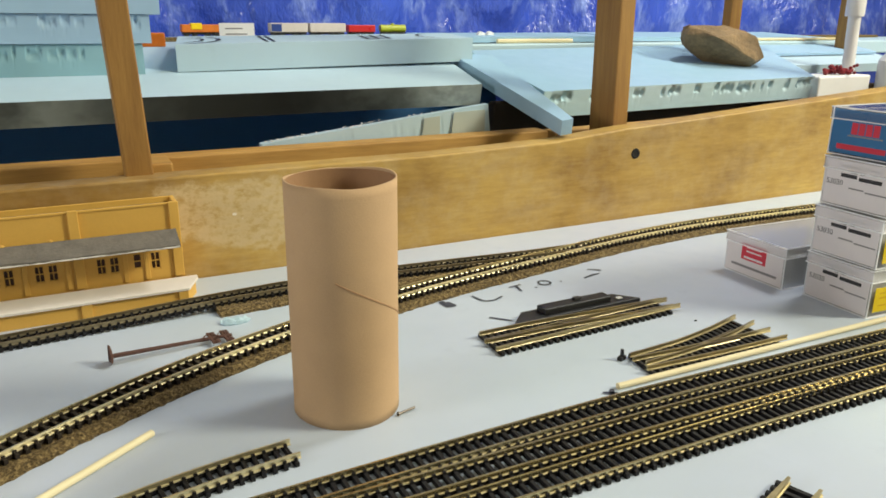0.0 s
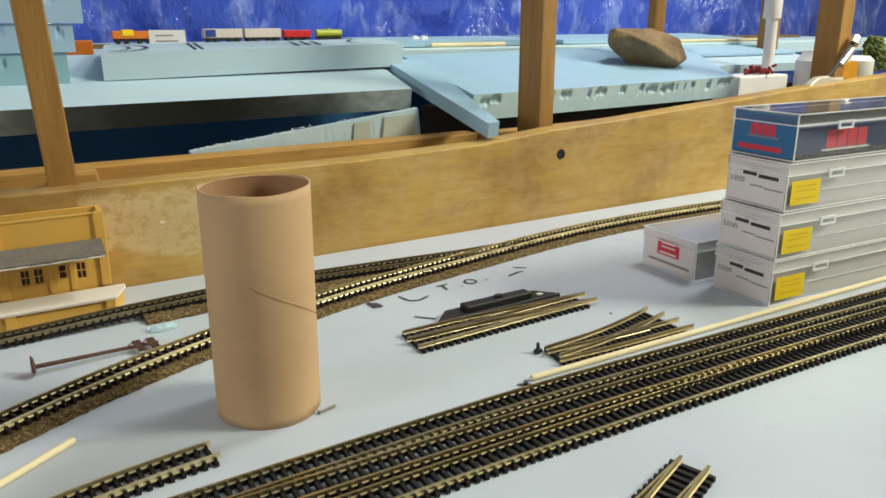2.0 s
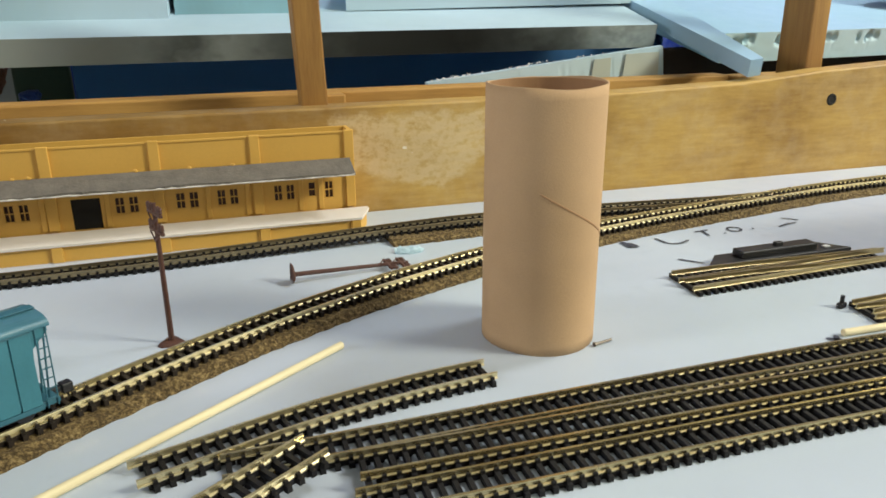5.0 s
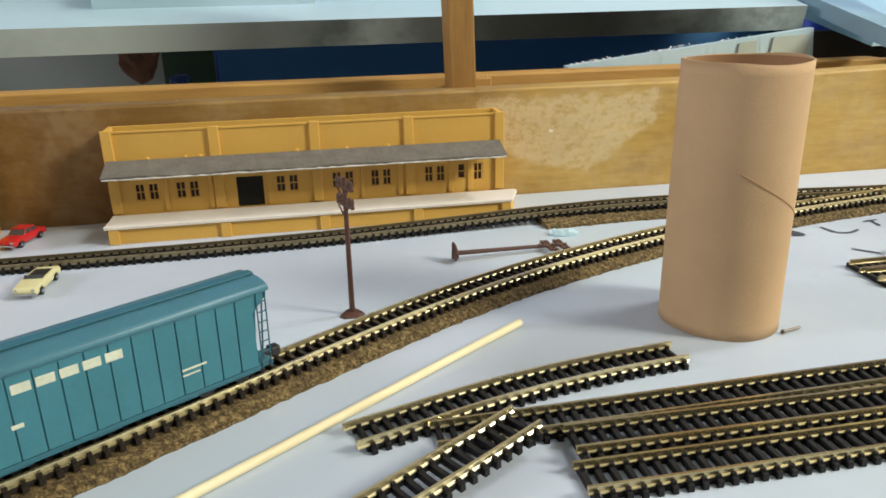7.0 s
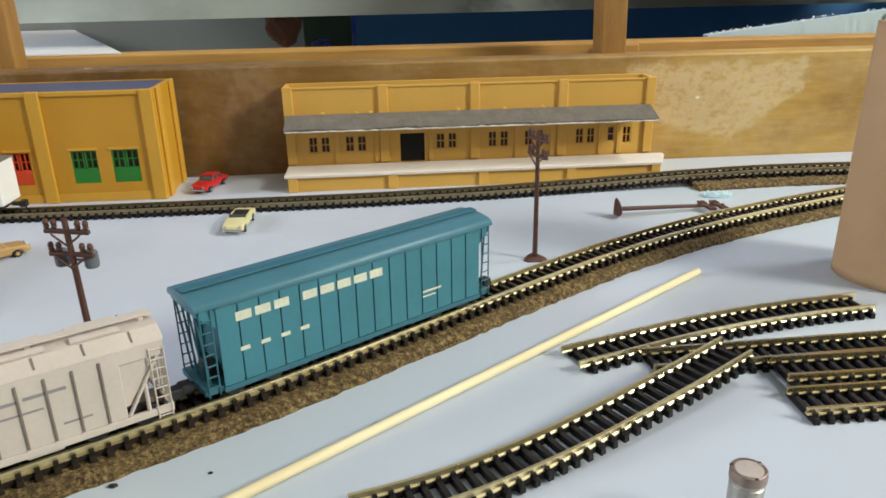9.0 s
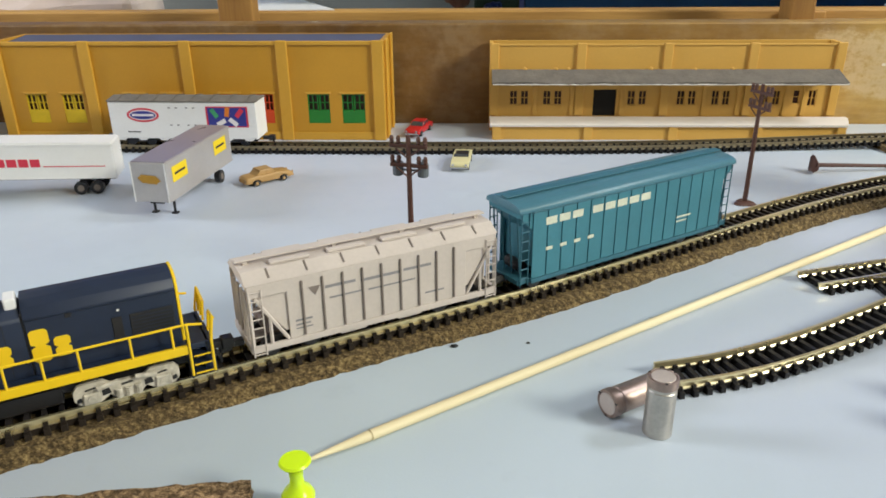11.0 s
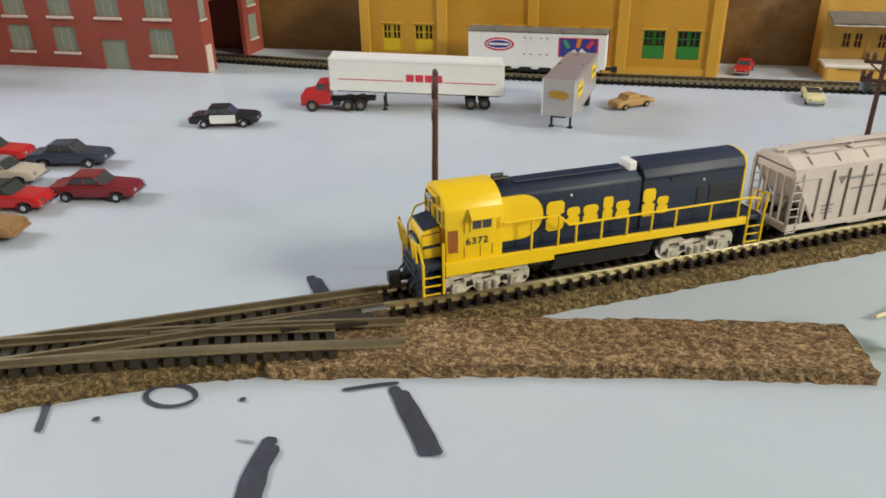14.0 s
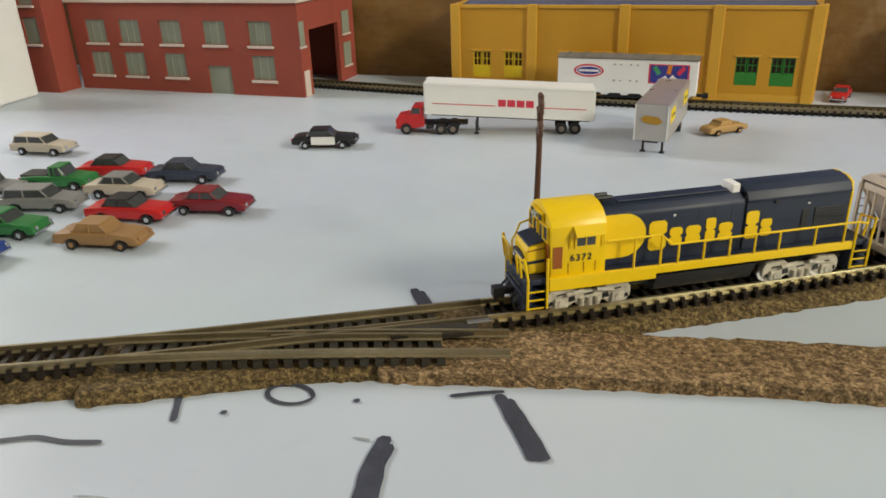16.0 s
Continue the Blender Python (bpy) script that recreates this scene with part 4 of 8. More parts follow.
# red brick building
GREY_BAR = paint("grey_green_bar", (0.30, 0.32, 0.26), 0.5, 0, 0.08, 90)
brick = thing("brick_building", "red brick two-storey plastic building with grey windows", "building")
BY, BX = 3.80, -5.69
rows = [(0.105, 0.265), (0.33, 0.485)]
cols = [-7.31, -7.02, -6.68, -6.33, -5.98]
bholes, bdoor = [], (-6.42, -6.235, 0.0, 0.19)
for i, x in enumerate(cols):
    for j, (za, zb) in enumerate(rows):
        if not (i == 3 and j == 0):
            bholes.append((x - 0.087, x + 0.087, za, zb))
bm = bmesh.new()
holed_wall(bm, -7.52, BX, 0, 0.60, BY, BY + 0.03, bholes + [bdoor])
part("front_wall", bm, BRICK, brick)
bm = bmesh.new()
for y0, y1, z0, z1 in ((BY + 0.03, 3.93, 0, 0.60), (3.93, 4.36, 0.42, 0.60), (4.36, 4.62, 0, 0.60)):
    box(bm, BX - 0.03, BX, y0, y1, z0, z1)
part("end_wall", bm, BRICK, brick, "red end wall with a tall track doorway")
for y0, y1, z0, z1 in ((3.80, 3.86, 0.33, 0.485), (3.815, 3.885, 0.0, 0.17), (4.42, 4.53, 0.33, 0.485), (4.42, 4.53, 0.105, 0.265)):
    bm = bmesh.new()
    box(bm, BX + 0.0005, BX + 0.008, y0, y1, z0, z1, 0.002)
    w = part("window", bm, GREY_GREEN if z0 > 0 else SILL, brick)
    if z0:
        bm = bmesh.new()
        box(bm, BX + 0.0005, BX + 0.016, y0 - 0.008, y1 + 0.008, z0 - 0.014, z0 - 0.001, 0.002)
        part("sill", bm, SILL, w)
bm = bmesh.new()
box(bm, -7.52, BX - 0.03, 4.59, 4.62, 0, 0.60)
part("back_wall", bm, BRICK, brick)
bm = bmesh.new()
box(bm, -7.52, BX - 0.03, BY + 0.03, 4.59, 0.56, 0.58)
part("roof", bm, BRICK_DARK, brick, "dark recessed roof")
bm = bmesh.new()
box(bm, -7.54, BX + 0.02, BY - 0.018, BY + 0.035, 0.60, 0.625, 0.004)
box(bm, BX - 0.035, BX + 0.02, BY + 0.035, 4.63, 0.60, 0.625, 0.004)
part("cornice", bm, SILL, brick, "pale brown cornice")
for a, b, za, zb in bholes:
    bm = bmesh.new()
    box(bm, a, b, BY + 0.012, BY + 0.020, za, zb)
    w = part("window", bm, GREY_GREEN, brick)
    for i in (1, 2):
        bm = bmesh.new()
        xx = a + (b - a) * i / 3
        box(bm, xx - 0.003, xx + 0.003, BY + 0.007, BY + 0.0115, za, zb)
        part("glazing_bar", bm, GREY_BAR, w)
    bm = bmesh.new()
    box(bm, a - 0.012, b + 0.012, BY - 0.012, BY + 0.011, za - 0.018, za - 0.001, 0.003)
    part("sill", bm, SILL, w)
bm = bmesh.new()
box(bm, bdoor[0], bdoor[1], BY + 0.012, BY + 0.022, 0, 0.19)
part("door", bm, GREY_GREEN, brick, "grey panelled door")
# a wing that steps forward
bm = bmesh.new()
holed_wall(bm, -9.3, -7.55, 0, 0.78, 3.60, 3.63, [(-8.08, -7.86, 0.0, 0.20), (-7.75, -7.62, 0.34, 0.52), (-8.03, -7.90, 0.34, 0.52), (-7.75, -7.62, 0.6, 0.74), (-8.03, -7.90, 0.6, 0.74)])
box(bm, -7.58, -7.55, 3.63, BY, 0, 0.78)
box(bm, -9.3, -7.55, BY, 4.6, 0.72, 0.75)
box(bm, -7.58, -7.55, BY, 4.6, 0.626, 0.78)
part("wing", bm, BRICK, brick)
for a, b, za, zb in ((-8.08, -7.86, 0.0, 0.20), (-7.75, -7.62, 0.34, 0.52), (-8.03, -7.90, 0.34, 0.52), (-7.75, -7.62, 0.6, 0.74), (-8.03, -7.90, 0.6, 0.74)):
    bm = bmesh.new()
    box(bm, a, b, 3.612, 3.62, za, zb)
    w = part("window" if za else "door", bm, GREY_GREEN, brick)
    if za:
        bm = bmesh.new()
        box(bm, a - 0.01, b + 0.01, 3.588, 3.611, za - 0.018, za - 0.001, 0.003)
        part("sill", bm, SILL, w)
# plain white block beside it
bm = bmesh.new()
prism(bm, [(-8.9, 2.90), (-7.60, 3.02), (-7.64, 3.5), (-8.9, 3.5)], 0.0, 1.0, "z", 0.02)
solo("white_block", bm, WHITE, "tall plain white block building on the foam board", "building")

# ---------------- rolling stock ----------------
LINE = smoothed(lifted(MAIN, 0.0), 0.04, 14)
RAILTOP = 0.072
TRAIN = -0.60  # how far the train has rolled along the line
best = min(range(len(LINE)), key=lambda i: (LINE[i] - Vector((-2.578, 1.845, 0))).length)
S0 = length(LINE[: best + 1])


def on_line(s, reach, line=None, s0=None):
    """The pose of a car whose trucks stand reach before and behind the length s along the line."""
    line, s0 = line or LINE, S0 if s0 is None else s0
    a, b = along(line, s0 + s - reach)[0], along(line, s0 + s + reach)[0]
    c = (a + b) / 2
    return c.x, c.y, math.degrees(math.atan2(b.y - a.y, b.x - a.x))


def freight_truck(parent, x, z, mat):
    bm = bmesh.new()
    for y in (-0.062, 0.062):
        prism(bm, [(x - 0.085, z + 0.020), (x - 0.05, z + 0.038), (x + 0.05, z + 0.038), (x + 0.085, z + 0.020), (x + 0.085, z + 0.006), (x + 0.06, z + 0.004),
                   (x + 0.03, z - 0.006), (x - 0.03, z - 0.006), (x - 0.06, z + 0.004), (x - 0.085, z + 0.006)], y - 0.006, y + 0.006, "y", 0.002)
    box(bm, x - 0.02, x + 0.02, -0.056, 0.056, z + 0.0, z + 0.03)
    t = part("truck", bm, mat, parent)
    for dx in (-0.055, 0.055):
        bm = bmesh.new()
        for y in (-0.046, 0.046):
            rod(bm, (x + dx, y - 0.005, z), (x + dx, y + 0.005, z), 0.029, seg=16)
        part("wheelset", bm, BLACK, t)


def coupler(parent, x, sgn, z=0.108):
    bm = bmesh.new()
    box(bm, x, x + sgn * 0.045, -0.011, 0.011, z - 0.009, z + 0.009, 0.003) if sgn > 0 else box(bm, x - 0.045, x, -0.011, 0.011, z - 0.009, z + 0.009, 0.003)
    e = x + sgn * 0.05
    box(bm, e - 0.016, e + 0.016, -0.018, 0.014, z - 0.015, z + 0.015, 0.004)
    rod(bm, (e, 0.0, z - 0.012), (e + sgn * 0.01, 0.012, z - 0.038), 0.003, seg=6)
    part("coupler", bm, BLACK, parent)


def painted_block(bm, x0, x1, z0, z1, r, s, nick):
    """A plain rounded block of paint, nicked on both flanks."""
    cz, k, q = (z0 + z1) / 2, (x1 - x0) * 0.16, (x1 - x0) * nick
    prism(bm, [(x0 + k, z0), (x1 - k, z0), (x1, z0 + k), (x1, cz - k), (x1 - q, cz), (x1, cz + k), (x1, z1 - k), (x1 - k, z1), (x0 + k, z1), (x0, z1 - k), (x0, cz + k), (x0 + q, cz), (x0, cz - k), (x0, z0 + k)], r, s, "y")
    return bm


def running_number(text, parent, x, y, z, size, sgn):
    """A painted running number on a side wall."""
    cu = bpy.data.curves.new("running_number", "FONT")
    cu.body, cu.size, cu.extrude, cu.offset, cu.space_character = text, size * DM, 0.00003, 0.00003, 1.2
    cu.materials.append(PRINT)
    ob = new("running_number", cu)
    ob.parent = parent
    ob.matrix_local = Matrix(((-sgn, 0, 0, x * DM), (0, 0, sgn, y * DM), (0, 1, 0, z * DM), (0, 0, 0, 1)))
    return ob


def loco():
    x, y, rz = on_line(-0.13 + TRAIN, 0.3)
    t = thing("diesel_locomotive", "yellow and dark blue model diesel locomotive on the main track", "locomotive", x, y, 0, rz)
    rust = paint("rust_door", (0.30, 0.085, 0.012), 0.5)
    # frame and sills
    bm = bmesh.new()
    box(bm, -0.500, 0.500, -0.086, 0.086, 0.168, 0.184, 0.003)
    part("walkway", bm, NAVY, t, "dark blue walkway deck")
    for sg in (-1, 1):
        bm = bmesh.new()
        y0, y1 = sorted((sg * 0.0865, sg * 0.097))
        prism(bm, [(-0.444, 0.150), (-0.146, 0.150), (-0.146, 0.164), (0.446, 0.164), (0.446, 0.187), (-0.444, 0.187)], y0, y1, "y", 0.0015)
        part("side_sill", bm, YELLOW, t, "yellow side sill")
    for sg in (-1, 1):
        e = sg * 0.505
        bm = bmesh.new()
        a, b = sorted((e, e - sg * 0.016))
        box(bm, a, b, -0.088, 0.088, 0.140, 0.184, 0.003)
        prism(bm, [(-0.075, 0.1395), (0.075, 0.1395), (0.082, 0.098), (0.055, 0.086), (-0.055, 0.086), (-0.082, 0.098)], a - 0.006, b + 0.006, "x", 0.002)
        part("pilot", bm, NAVY, t, "dark blue pilot plate")
        for sy in (-1, 1):
            for zz in (0.104, 0.128, 0.152):
                bm = bmesh.new()
                p, q = sorted((e - sg * 0.002, e - sg * 0.052))
                r, s = sorted((sy * 0.064, sy * 0.094))
                box(bm, p, q, r, s, zz, zz + 0.003, 0.001)
                part("step", bm, NAVY, t)
                bm = bmesh.new()
                r, s = sorted((sy * 0.0942, sy * 0.0955))
                box(bm, p + 0.004, q - 0.004, r, s, zz, zz + 0.004)
                part("step_edge", bm, YELLOW, t)
            bm = bmesh.new()
            p, q = sorted((e - sg * 0.053, e - sg * 0.060))
            r, s = sorted((sy * 0.060, sy * 0.096))
            box(bm, p, q, r, s, 0.096, 0.184, 0.001)
            part("step_side", bm, NAVY, t)
        coupler(t, e, sg, 0.122)
        bm = bmesh.new()
        for yy in (-0.055, -0.03, 0.03, 0.055):
            rod(bm, (e + sg * 0.004, yy, 0.132), (e + sg * 0.022, yy, 0.112), 0.0035, seg=6)
            rod(bm, (e + sg * 0.022, yy, 0.112), (e + sg * 0.020, yy, 0.096), 0.0035, seg=6)
        rod(bm, (e + sg * 0.006, -0.06, 0.160), (e + sg * 0.006, 0.06, 0.160), 0.003, seg=6)
        part("air_hose", bm, BLACK, t)
    # short nose: a face that leans back a little, with a dark top and an oval emblem
    bm = bmesh.new()
    prism(bm, [(-0.492, 0.184), (-0.440, 0.184), (-0.440, 0.272), (-0.484, 0.262), (-0.494, 0.250)], -0.052, 0.052, "y", 0.006)
    nose = part("nose", bm, YELLOW, t, "yellow short nose")
    bm = bmesh.new()
    prism(bm, [(-0.488, 0.2625), (-0.442, 0.2735), (-0.442, 0.277), (-0.486, 0.266)], -0.049, 0.049, "y", 0.001)
    part("nose_top", bm, NAVY, nose, "dark blue nose top")
    bm = bmesh.new()
    prism(bm, [(0.046 * math.cos(a), 0.222 + 0.017 * math.sin(a)) for a in [2 * math.pi * i / 20 for i in range(20)]], -0.4985, -0.4945, "x")
    part("nose_emblem", bm, NAVY, nose, "dark oval emblem with pale marks")
    bm = bmesh.new()
    for yy in (-0.024, -0.008, 0.008, 0.024):
        box(bm, -0.4995, -0.4987, yy - 0.005, yy + 0.005, 0.218, 0.226)
    part("emblem_marks", bm, SILVER, nose)
    for sy in (-1, 1):
        bm = bmesh.new()
        r, s = sorted((sy * 0.0522, sy * 0.0538))
        prism(bm, [(-0.490, 0.214), (-0.443, 0.217), (-0.443, 0.225), (-0.490, 0.222)], r, s, "y")
        part("nose_stripe", bm, NAVY, nose)
        bm = bmesh.new()
        prism(bm, [(-0.490, 0.249), (-0.443, 0.255), (-0.443, 0.258), (-0.490, 0.252)], r, s, "y")
        part("nose_seam", bm, rust, nose)
    # cab with an arched roof
    cabx0, cabx1 = -0.440, -0.289
    arch = [(0.086 * math.cos(a) if abs(math.cos(a)) > 0.97 else 0.088 * math.cos(a), 0.306 + 0.058 * math.sin(a)) for a in [math.pi * i / 12 for i in range(13)]]
    bm = bmesh.new()
    prism(bm, [(-0.088, 0.184), (0.088, 0.184)] + arch, cabx0, cabx1, "x", 0.003)
    cab = smooth(part("cab", bm, YELLOW, t, "yellow cab with an arched roof"), 0.5)
    for sy in (-1, 1):
        r, s = sorted((sy * 0.0885, sy * 0.0905))
        bm = bmesh.new()
        holed_wall(bm, -0.376, -0.316, 0.262, 0.299, r, s, [(-0.371, -0.3475, 0.267, 0.294), (-0.3445, -0.321, 0.267, 0.294)])
        part("window_frame", bm, YELLOW, cab)
        r, s = sorted((sy * 0.0882, sy * 0.0890))
        for a, b in ((-0.371, -0.3475), (-0.3445, -0.321)):
            bm = bmesh.new()
            box(bm, a, b, r, s, 0.267, 0.294)
            part("side_window", bm, GLASS, cab, "dark cab side window")
        bm = bmesh.new()
        prism(bm, [(sy * 0.0885, 0.318), (sy * 0.112, 0.300), (sy * 0.112, 0.303), (sy * 0.0885, 0.322)], -0.381, -0.303, "x")
        part("sunshade", bm, YELLOW, cab)
        bm = bmesh.new()
        for xx in (-0.388, -0.299):
            rod(bm, (xx, sy * 0.092, 0.262), (xx, sy * 0.092, 0.300), 0.002, seg=5)
        part("grab_iron", bm, YELLOW, cab)
        bm = bmesh.new()
        r, s = sorted((sy * 0.0882, sy * 0.0892))
        box(bm, -0.434, -0.409, r, s, 0.210, 0.270)
        part("side_door", bm, rust, cab, "dull rusty side door")
        bm = bmesh.new()
        for xx in (-0.3925, -0.318, -0.35):
            box(bm, xx, xx + 0.0012, r, s, 0.192, 0.222)
        part("panel_seam", bm, rust, cab)
        running_number("6372", cab, -0.388 if sy < 0 else -0.304, sy * 0.0893, 0.227, 0.026, sy)
    for sy in (-1, 1):
        for a, b, z0, z1 in ((0.010, 0.034, 0.276, 0.312), (0.042, 0.070, 0.280, 0.316)):
            bm = bmesh.new()
            r, s = sorted((sy * a, sy * b))
            box(bm, cabx0 - 0.0035, cabx0 - 0.001, r, s, z0, z1)
            w = part("windscreen", bm, GLASS, cab)
            bm = bmesh.new()
            for p, q, u, v in ((r - 0.003, r, z0 - 0.003, z1 + 0.003), (s, s + 0.003, z0 - 0.003, z1 + 0.003), (r, s, z1, z1 + 0.003), (r, s, z0 - 0.003, z0)):
                box(bm, cabx0 - 0.006, cabx0 - 0.001, p, q, u, v)
            part("window_frame", bm, YELLOW, w)
        bm = bmesh.new()
        r, s = sorted((sy * 0.058, sy * 0.080))
        box(bm, cabx0 - 0.0035, cabx0 - 0.001, r, s, 0.190, 0.272)
        part("front_door", bm, rust, cab, "dull rusty cab door")
    bm = bmesh.new()
    box(bm, cabx0 - 0.010, cabx0 - 0.001, -0.038, 0.038, 0.322, 0.346, 0.002)
    part("light_bar", bm, YELLOW, cab)
    for yy in (-0.030, 0.030):
        bm = bmesh.new()
        box(bm, cabx0 - 0.0125, cabx0 - 0.0105, yy - 0.008, yy + 0.008, 0.327, 0.341)
        part("number_board", bm, PRINT, cab)
    for yy in (-0.009, 0.009):
        bm = bmesh.new()
        rod(bm, (cabx0 - 0.010, yy, 0.334), (cabx0 - 0.018, yy, 0.334), 0.007, seg=12)
        part("headlight", bm, CHROME, cab)
    # long hood, with a higher radiator part at the rear
    bm = bmesh.new()
    prism(bm, [(-0.057, 0.184), (0.057, 0.184), (0.057, 0.322), (0.054, 0.330), (0.036, 0.343), (0.0, 0.349), (-0.036, 0.343), (-0.054, 0.330), (-0.057, 0.322)], cabx1, 0.1185, "x", 0.002)
    hood = smooth(part("hood", bm, NAVY, t, "dark blue engine hood"), 0.35)
    bm = bmesh.new()
    prism(bm, [(-0.059, 0.184), (0.059, 0.184), (0.059, 0.322), (0.063, 0.323), (0.063, 0.330), (0.050, 0.350), (0.026, 0.361), (0.0, 0.364), (-0.026, 0.361), (-0.050, 0.350), (-0.063, 0.330), (-0.063, 0.323), (-0.059, 0.322)], 0.1235, 0.442, "x", 0.002)
    rear = smooth(part("radiator_hood", bm, NAVY, t, "dark blue radiator hood"), 0.35)
    bm = bmesh.new()
    box(bm, 0.1187, 0.1233, -0.054, 0.054, 0.184, 0.338)
    part("hood_gap", bm, BLACK, t, "dark gap between the hoods")
    bm = bmesh.new()
    prism(bm, [(-0.060, 0.184), (0.060, 0.184), (0.060, 0.322), (0.052, 0.350), (0.026, 0.362), (-0.026, 0.362), (-0.052, 0.350), (-0.060, 0.322)], 0.4425, 0.450, "x", 0.002)
    part("hood_end", bm, YELLOW, t, "yellow rear hood end")
    for sy in (-1, 1):
        # yellow bow that runs back from the cab
        bm = bmesh.new()
        pts = [(-0.289, 0.206), (-0.289, 0.329)] + [(-0.232 + 0.066 * math.sin(a), 0.2675 + 0.0615 * math.cos(a)) for a in [math.pi * i / 16 for i in range(17)]]
        r, s = sorted((sy * 0.0575, sy * 0.0592))
        prism(bm, pts, r, s, "y")
        part("yellow_bow", bm, YELLOW, hood, "rounded yellow paint panel")
        # road name as plain yellow shapes
        for x0, x1, z0, z1, kind in ((-0.157, -0.106, 0.215, 0.298, 0.30), (-0.097, -0.060, 0.224, 0.274, 0.18), (-0.050, -0.006, 0.223, 0.274, 0.12), (0.008, 0.037, 0.222, 0.290, 0.22),
                                     (0.047, 0.088, 0.221, 0.272, 0.15), (0.126, 0.164, 0.217, 0.297, 0.26), (0.172, 0.206, 0.221, 0.270, 0.20)):
            if sy > 0:
                x0, x1 = 0.05 - x1, 0.05 - x0
            r, s = sorted((sy * 0.0595, sy * 0.0612)) if x1 > 0.1235 else sorted((sy * 0.0575, sy * 0.0592))
            bm = bmesh.new()
            painted_block(bm, x0, x1, z0, z1, r, s, kind)
            part("painted_mark", bm, YELLOW, hood)
        r, s = sorted((sy * 0.0595, sy * 0.061))
        bm = bmesh.new()
        box(bm, 0.335, 0.432, r, s, 0.226, 0.286, 0.001)
        grille = part("radiator_grille", bm, BLACK, rear)
        for k in range(6):
            bm = bmesh.new()
            q, w = sorted((sy * 0.0611, sy * 0.0617))
            box(bm, 0.338, 0.429, q, w, 0.231 + k * 0.009, 0.2325 + k * 0.009)
            part("louvre", bm, NAVY, grille)
        bm = bmesh.new()
        box(bm, 0.296, 0.318, r, s, 0.232, 0.286, 0.001)
        part("side_louvre", bm, BLACK, rear)
        for x0 in (-0.20, -0.14, -0.08, -0.02, 0.03, 0.08):
            bm = bmesh.new()
            q, w = sorted((sy * 0.0567, sy * 0.0574))
            box(bm, x0, x0 + 0.0018, q, w, 0.190, 0.322)
            part("door_seam", bm, BLACK, hood)
        bm = bmesh.new()
        for x0 in (-0.212, -0.09):
            box(bm, x0, x0 + 0.006, *sorted((sy * 0.0572, sy * 0.0585)), 0.306, 0.312)
        part("lift_lug", bm, SILVER, hood)
        bm = bmesh.new()
        box(bm, 0.205, 0.218, *sorted((sy * 0.0595, sy * 0.0635)), 0.312, 0.3225, 0.001)
        part("eave_bracket", bm, BLACK, rear)
        bm = bmesh.new()
        box(bm, 0.310, 0.316, *sorted((sy * 0.0595, sy * 0.061)), 0.300, 0.305)
        part("lift_lug", bm, SILVER, rear)
    bm = bmesh.new()
    rod(bm, (-0.270, 0, 0.345), (-0.270, 0, 0.358), 0.010, seg=10)
    rod(bm, (-0.290, -0.012, 0.362), (-0.248, -0.012, 0.362), 0.006, seg=8)
    rod(bm, (-0.284, 0.012, 0.362), (-0.252, 0.012, 0.362), 0.006, seg=8)
    part("air_horn", bm, BLACK, t, "black air horn on the hood")
    bm = bmesh.new()
    box(bm, 0.092, 0.117, -0.030, 0.022, 0.340, 0.368, 0.004)
    part("roof_block", bm, WHITE, t, "small white block on the roof")
    bm = bmesh.new()
    box(bm, -0.235, 0.085, -0.020, 0.020, 0.3465, 0.3515, 0.002)
    part("roof_ridge", bm, NAVY, hood)
    # fuel tank and trucks
    bm = bmesh.new()
    prism(bm, [(-0.060, 0.100), (-0.048, 0.090), (0.048, 0.090), (0.060, 0.100), (0.078, 0.148), (-0.078, 0.148)], -0.135, 0.165, "x", 0.004)
    part("fuel_tank", bm, BLACK, t, "black fuel tank")
    bm = bmesh.new()
    box(bm, -0.46, 0.47, -0.05, 0.05, 0.118, 0.1675)
    part("underframe", bm, BLACK, t)
    for cx in (-0.328, 0.302):
        bm = bmesh.new()
        box(bm, cx - 0.10, cx + 0.10, -0.04, 0.04, 0.092, 0.117, 0.003)
        tr = part("truck", bm, BLACK, t)
        for sy in (-1, 1):
            r, s = sorted((sy * 0.072, sy * 0.084))
            bm = bmesh.new()
            prism(bm, [(cx - 0.118, 0.106), (cx - 0.118, 0.130), (cx - 0.108, 0.144), (cx - 0.052, 0.146), (cx - 0.036, 0.134), (cx + 0.036, 0.134), (cx + 0.052, 0.146), (cx + 0.108, 0.144), (cx + 0.118, 0.130),
                       (cx + 0.118, 0.106), (cx + 0.106, 0.092), (cx + 0.058, 0.092), (cx + 0.040, 0.104), (cx + 0.026, 0.088), (cx - 0.026, 0.088), (cx - 0.040, 0.104), (cx - 0.058, 0.092), (cx - 0.106, 0.092)], r, s, "y", 0.002)
            part("side_frame", bm, TRUCK_SILVER, tr, "dirty silver truck side frame")
            for dx in (-0.080, 0.080):
                bm = bmesh.new()
                r, s = sorted((sy * 0.0845, sy * 0.092))
                prism(bm, [(cx + dx - 0.020, 0.094), (cx + dx + 0.020, 0.094), (cx + dx + 0.017, 0.122), (cx + dx - 0.017, 0.122)], r, s, "y", 0.003)
                part("journal_box", bm, TRUCK_SILVER, tr)
                bm = bmesh.new()
                rod(bm, (cx + dx, sy * 0.092, 0.108), (cx + dx, sy * 0.0945, 0.108), 0.009, seg=12)
                part("journal_cap", bm, TRUCK_SILVER, tr)
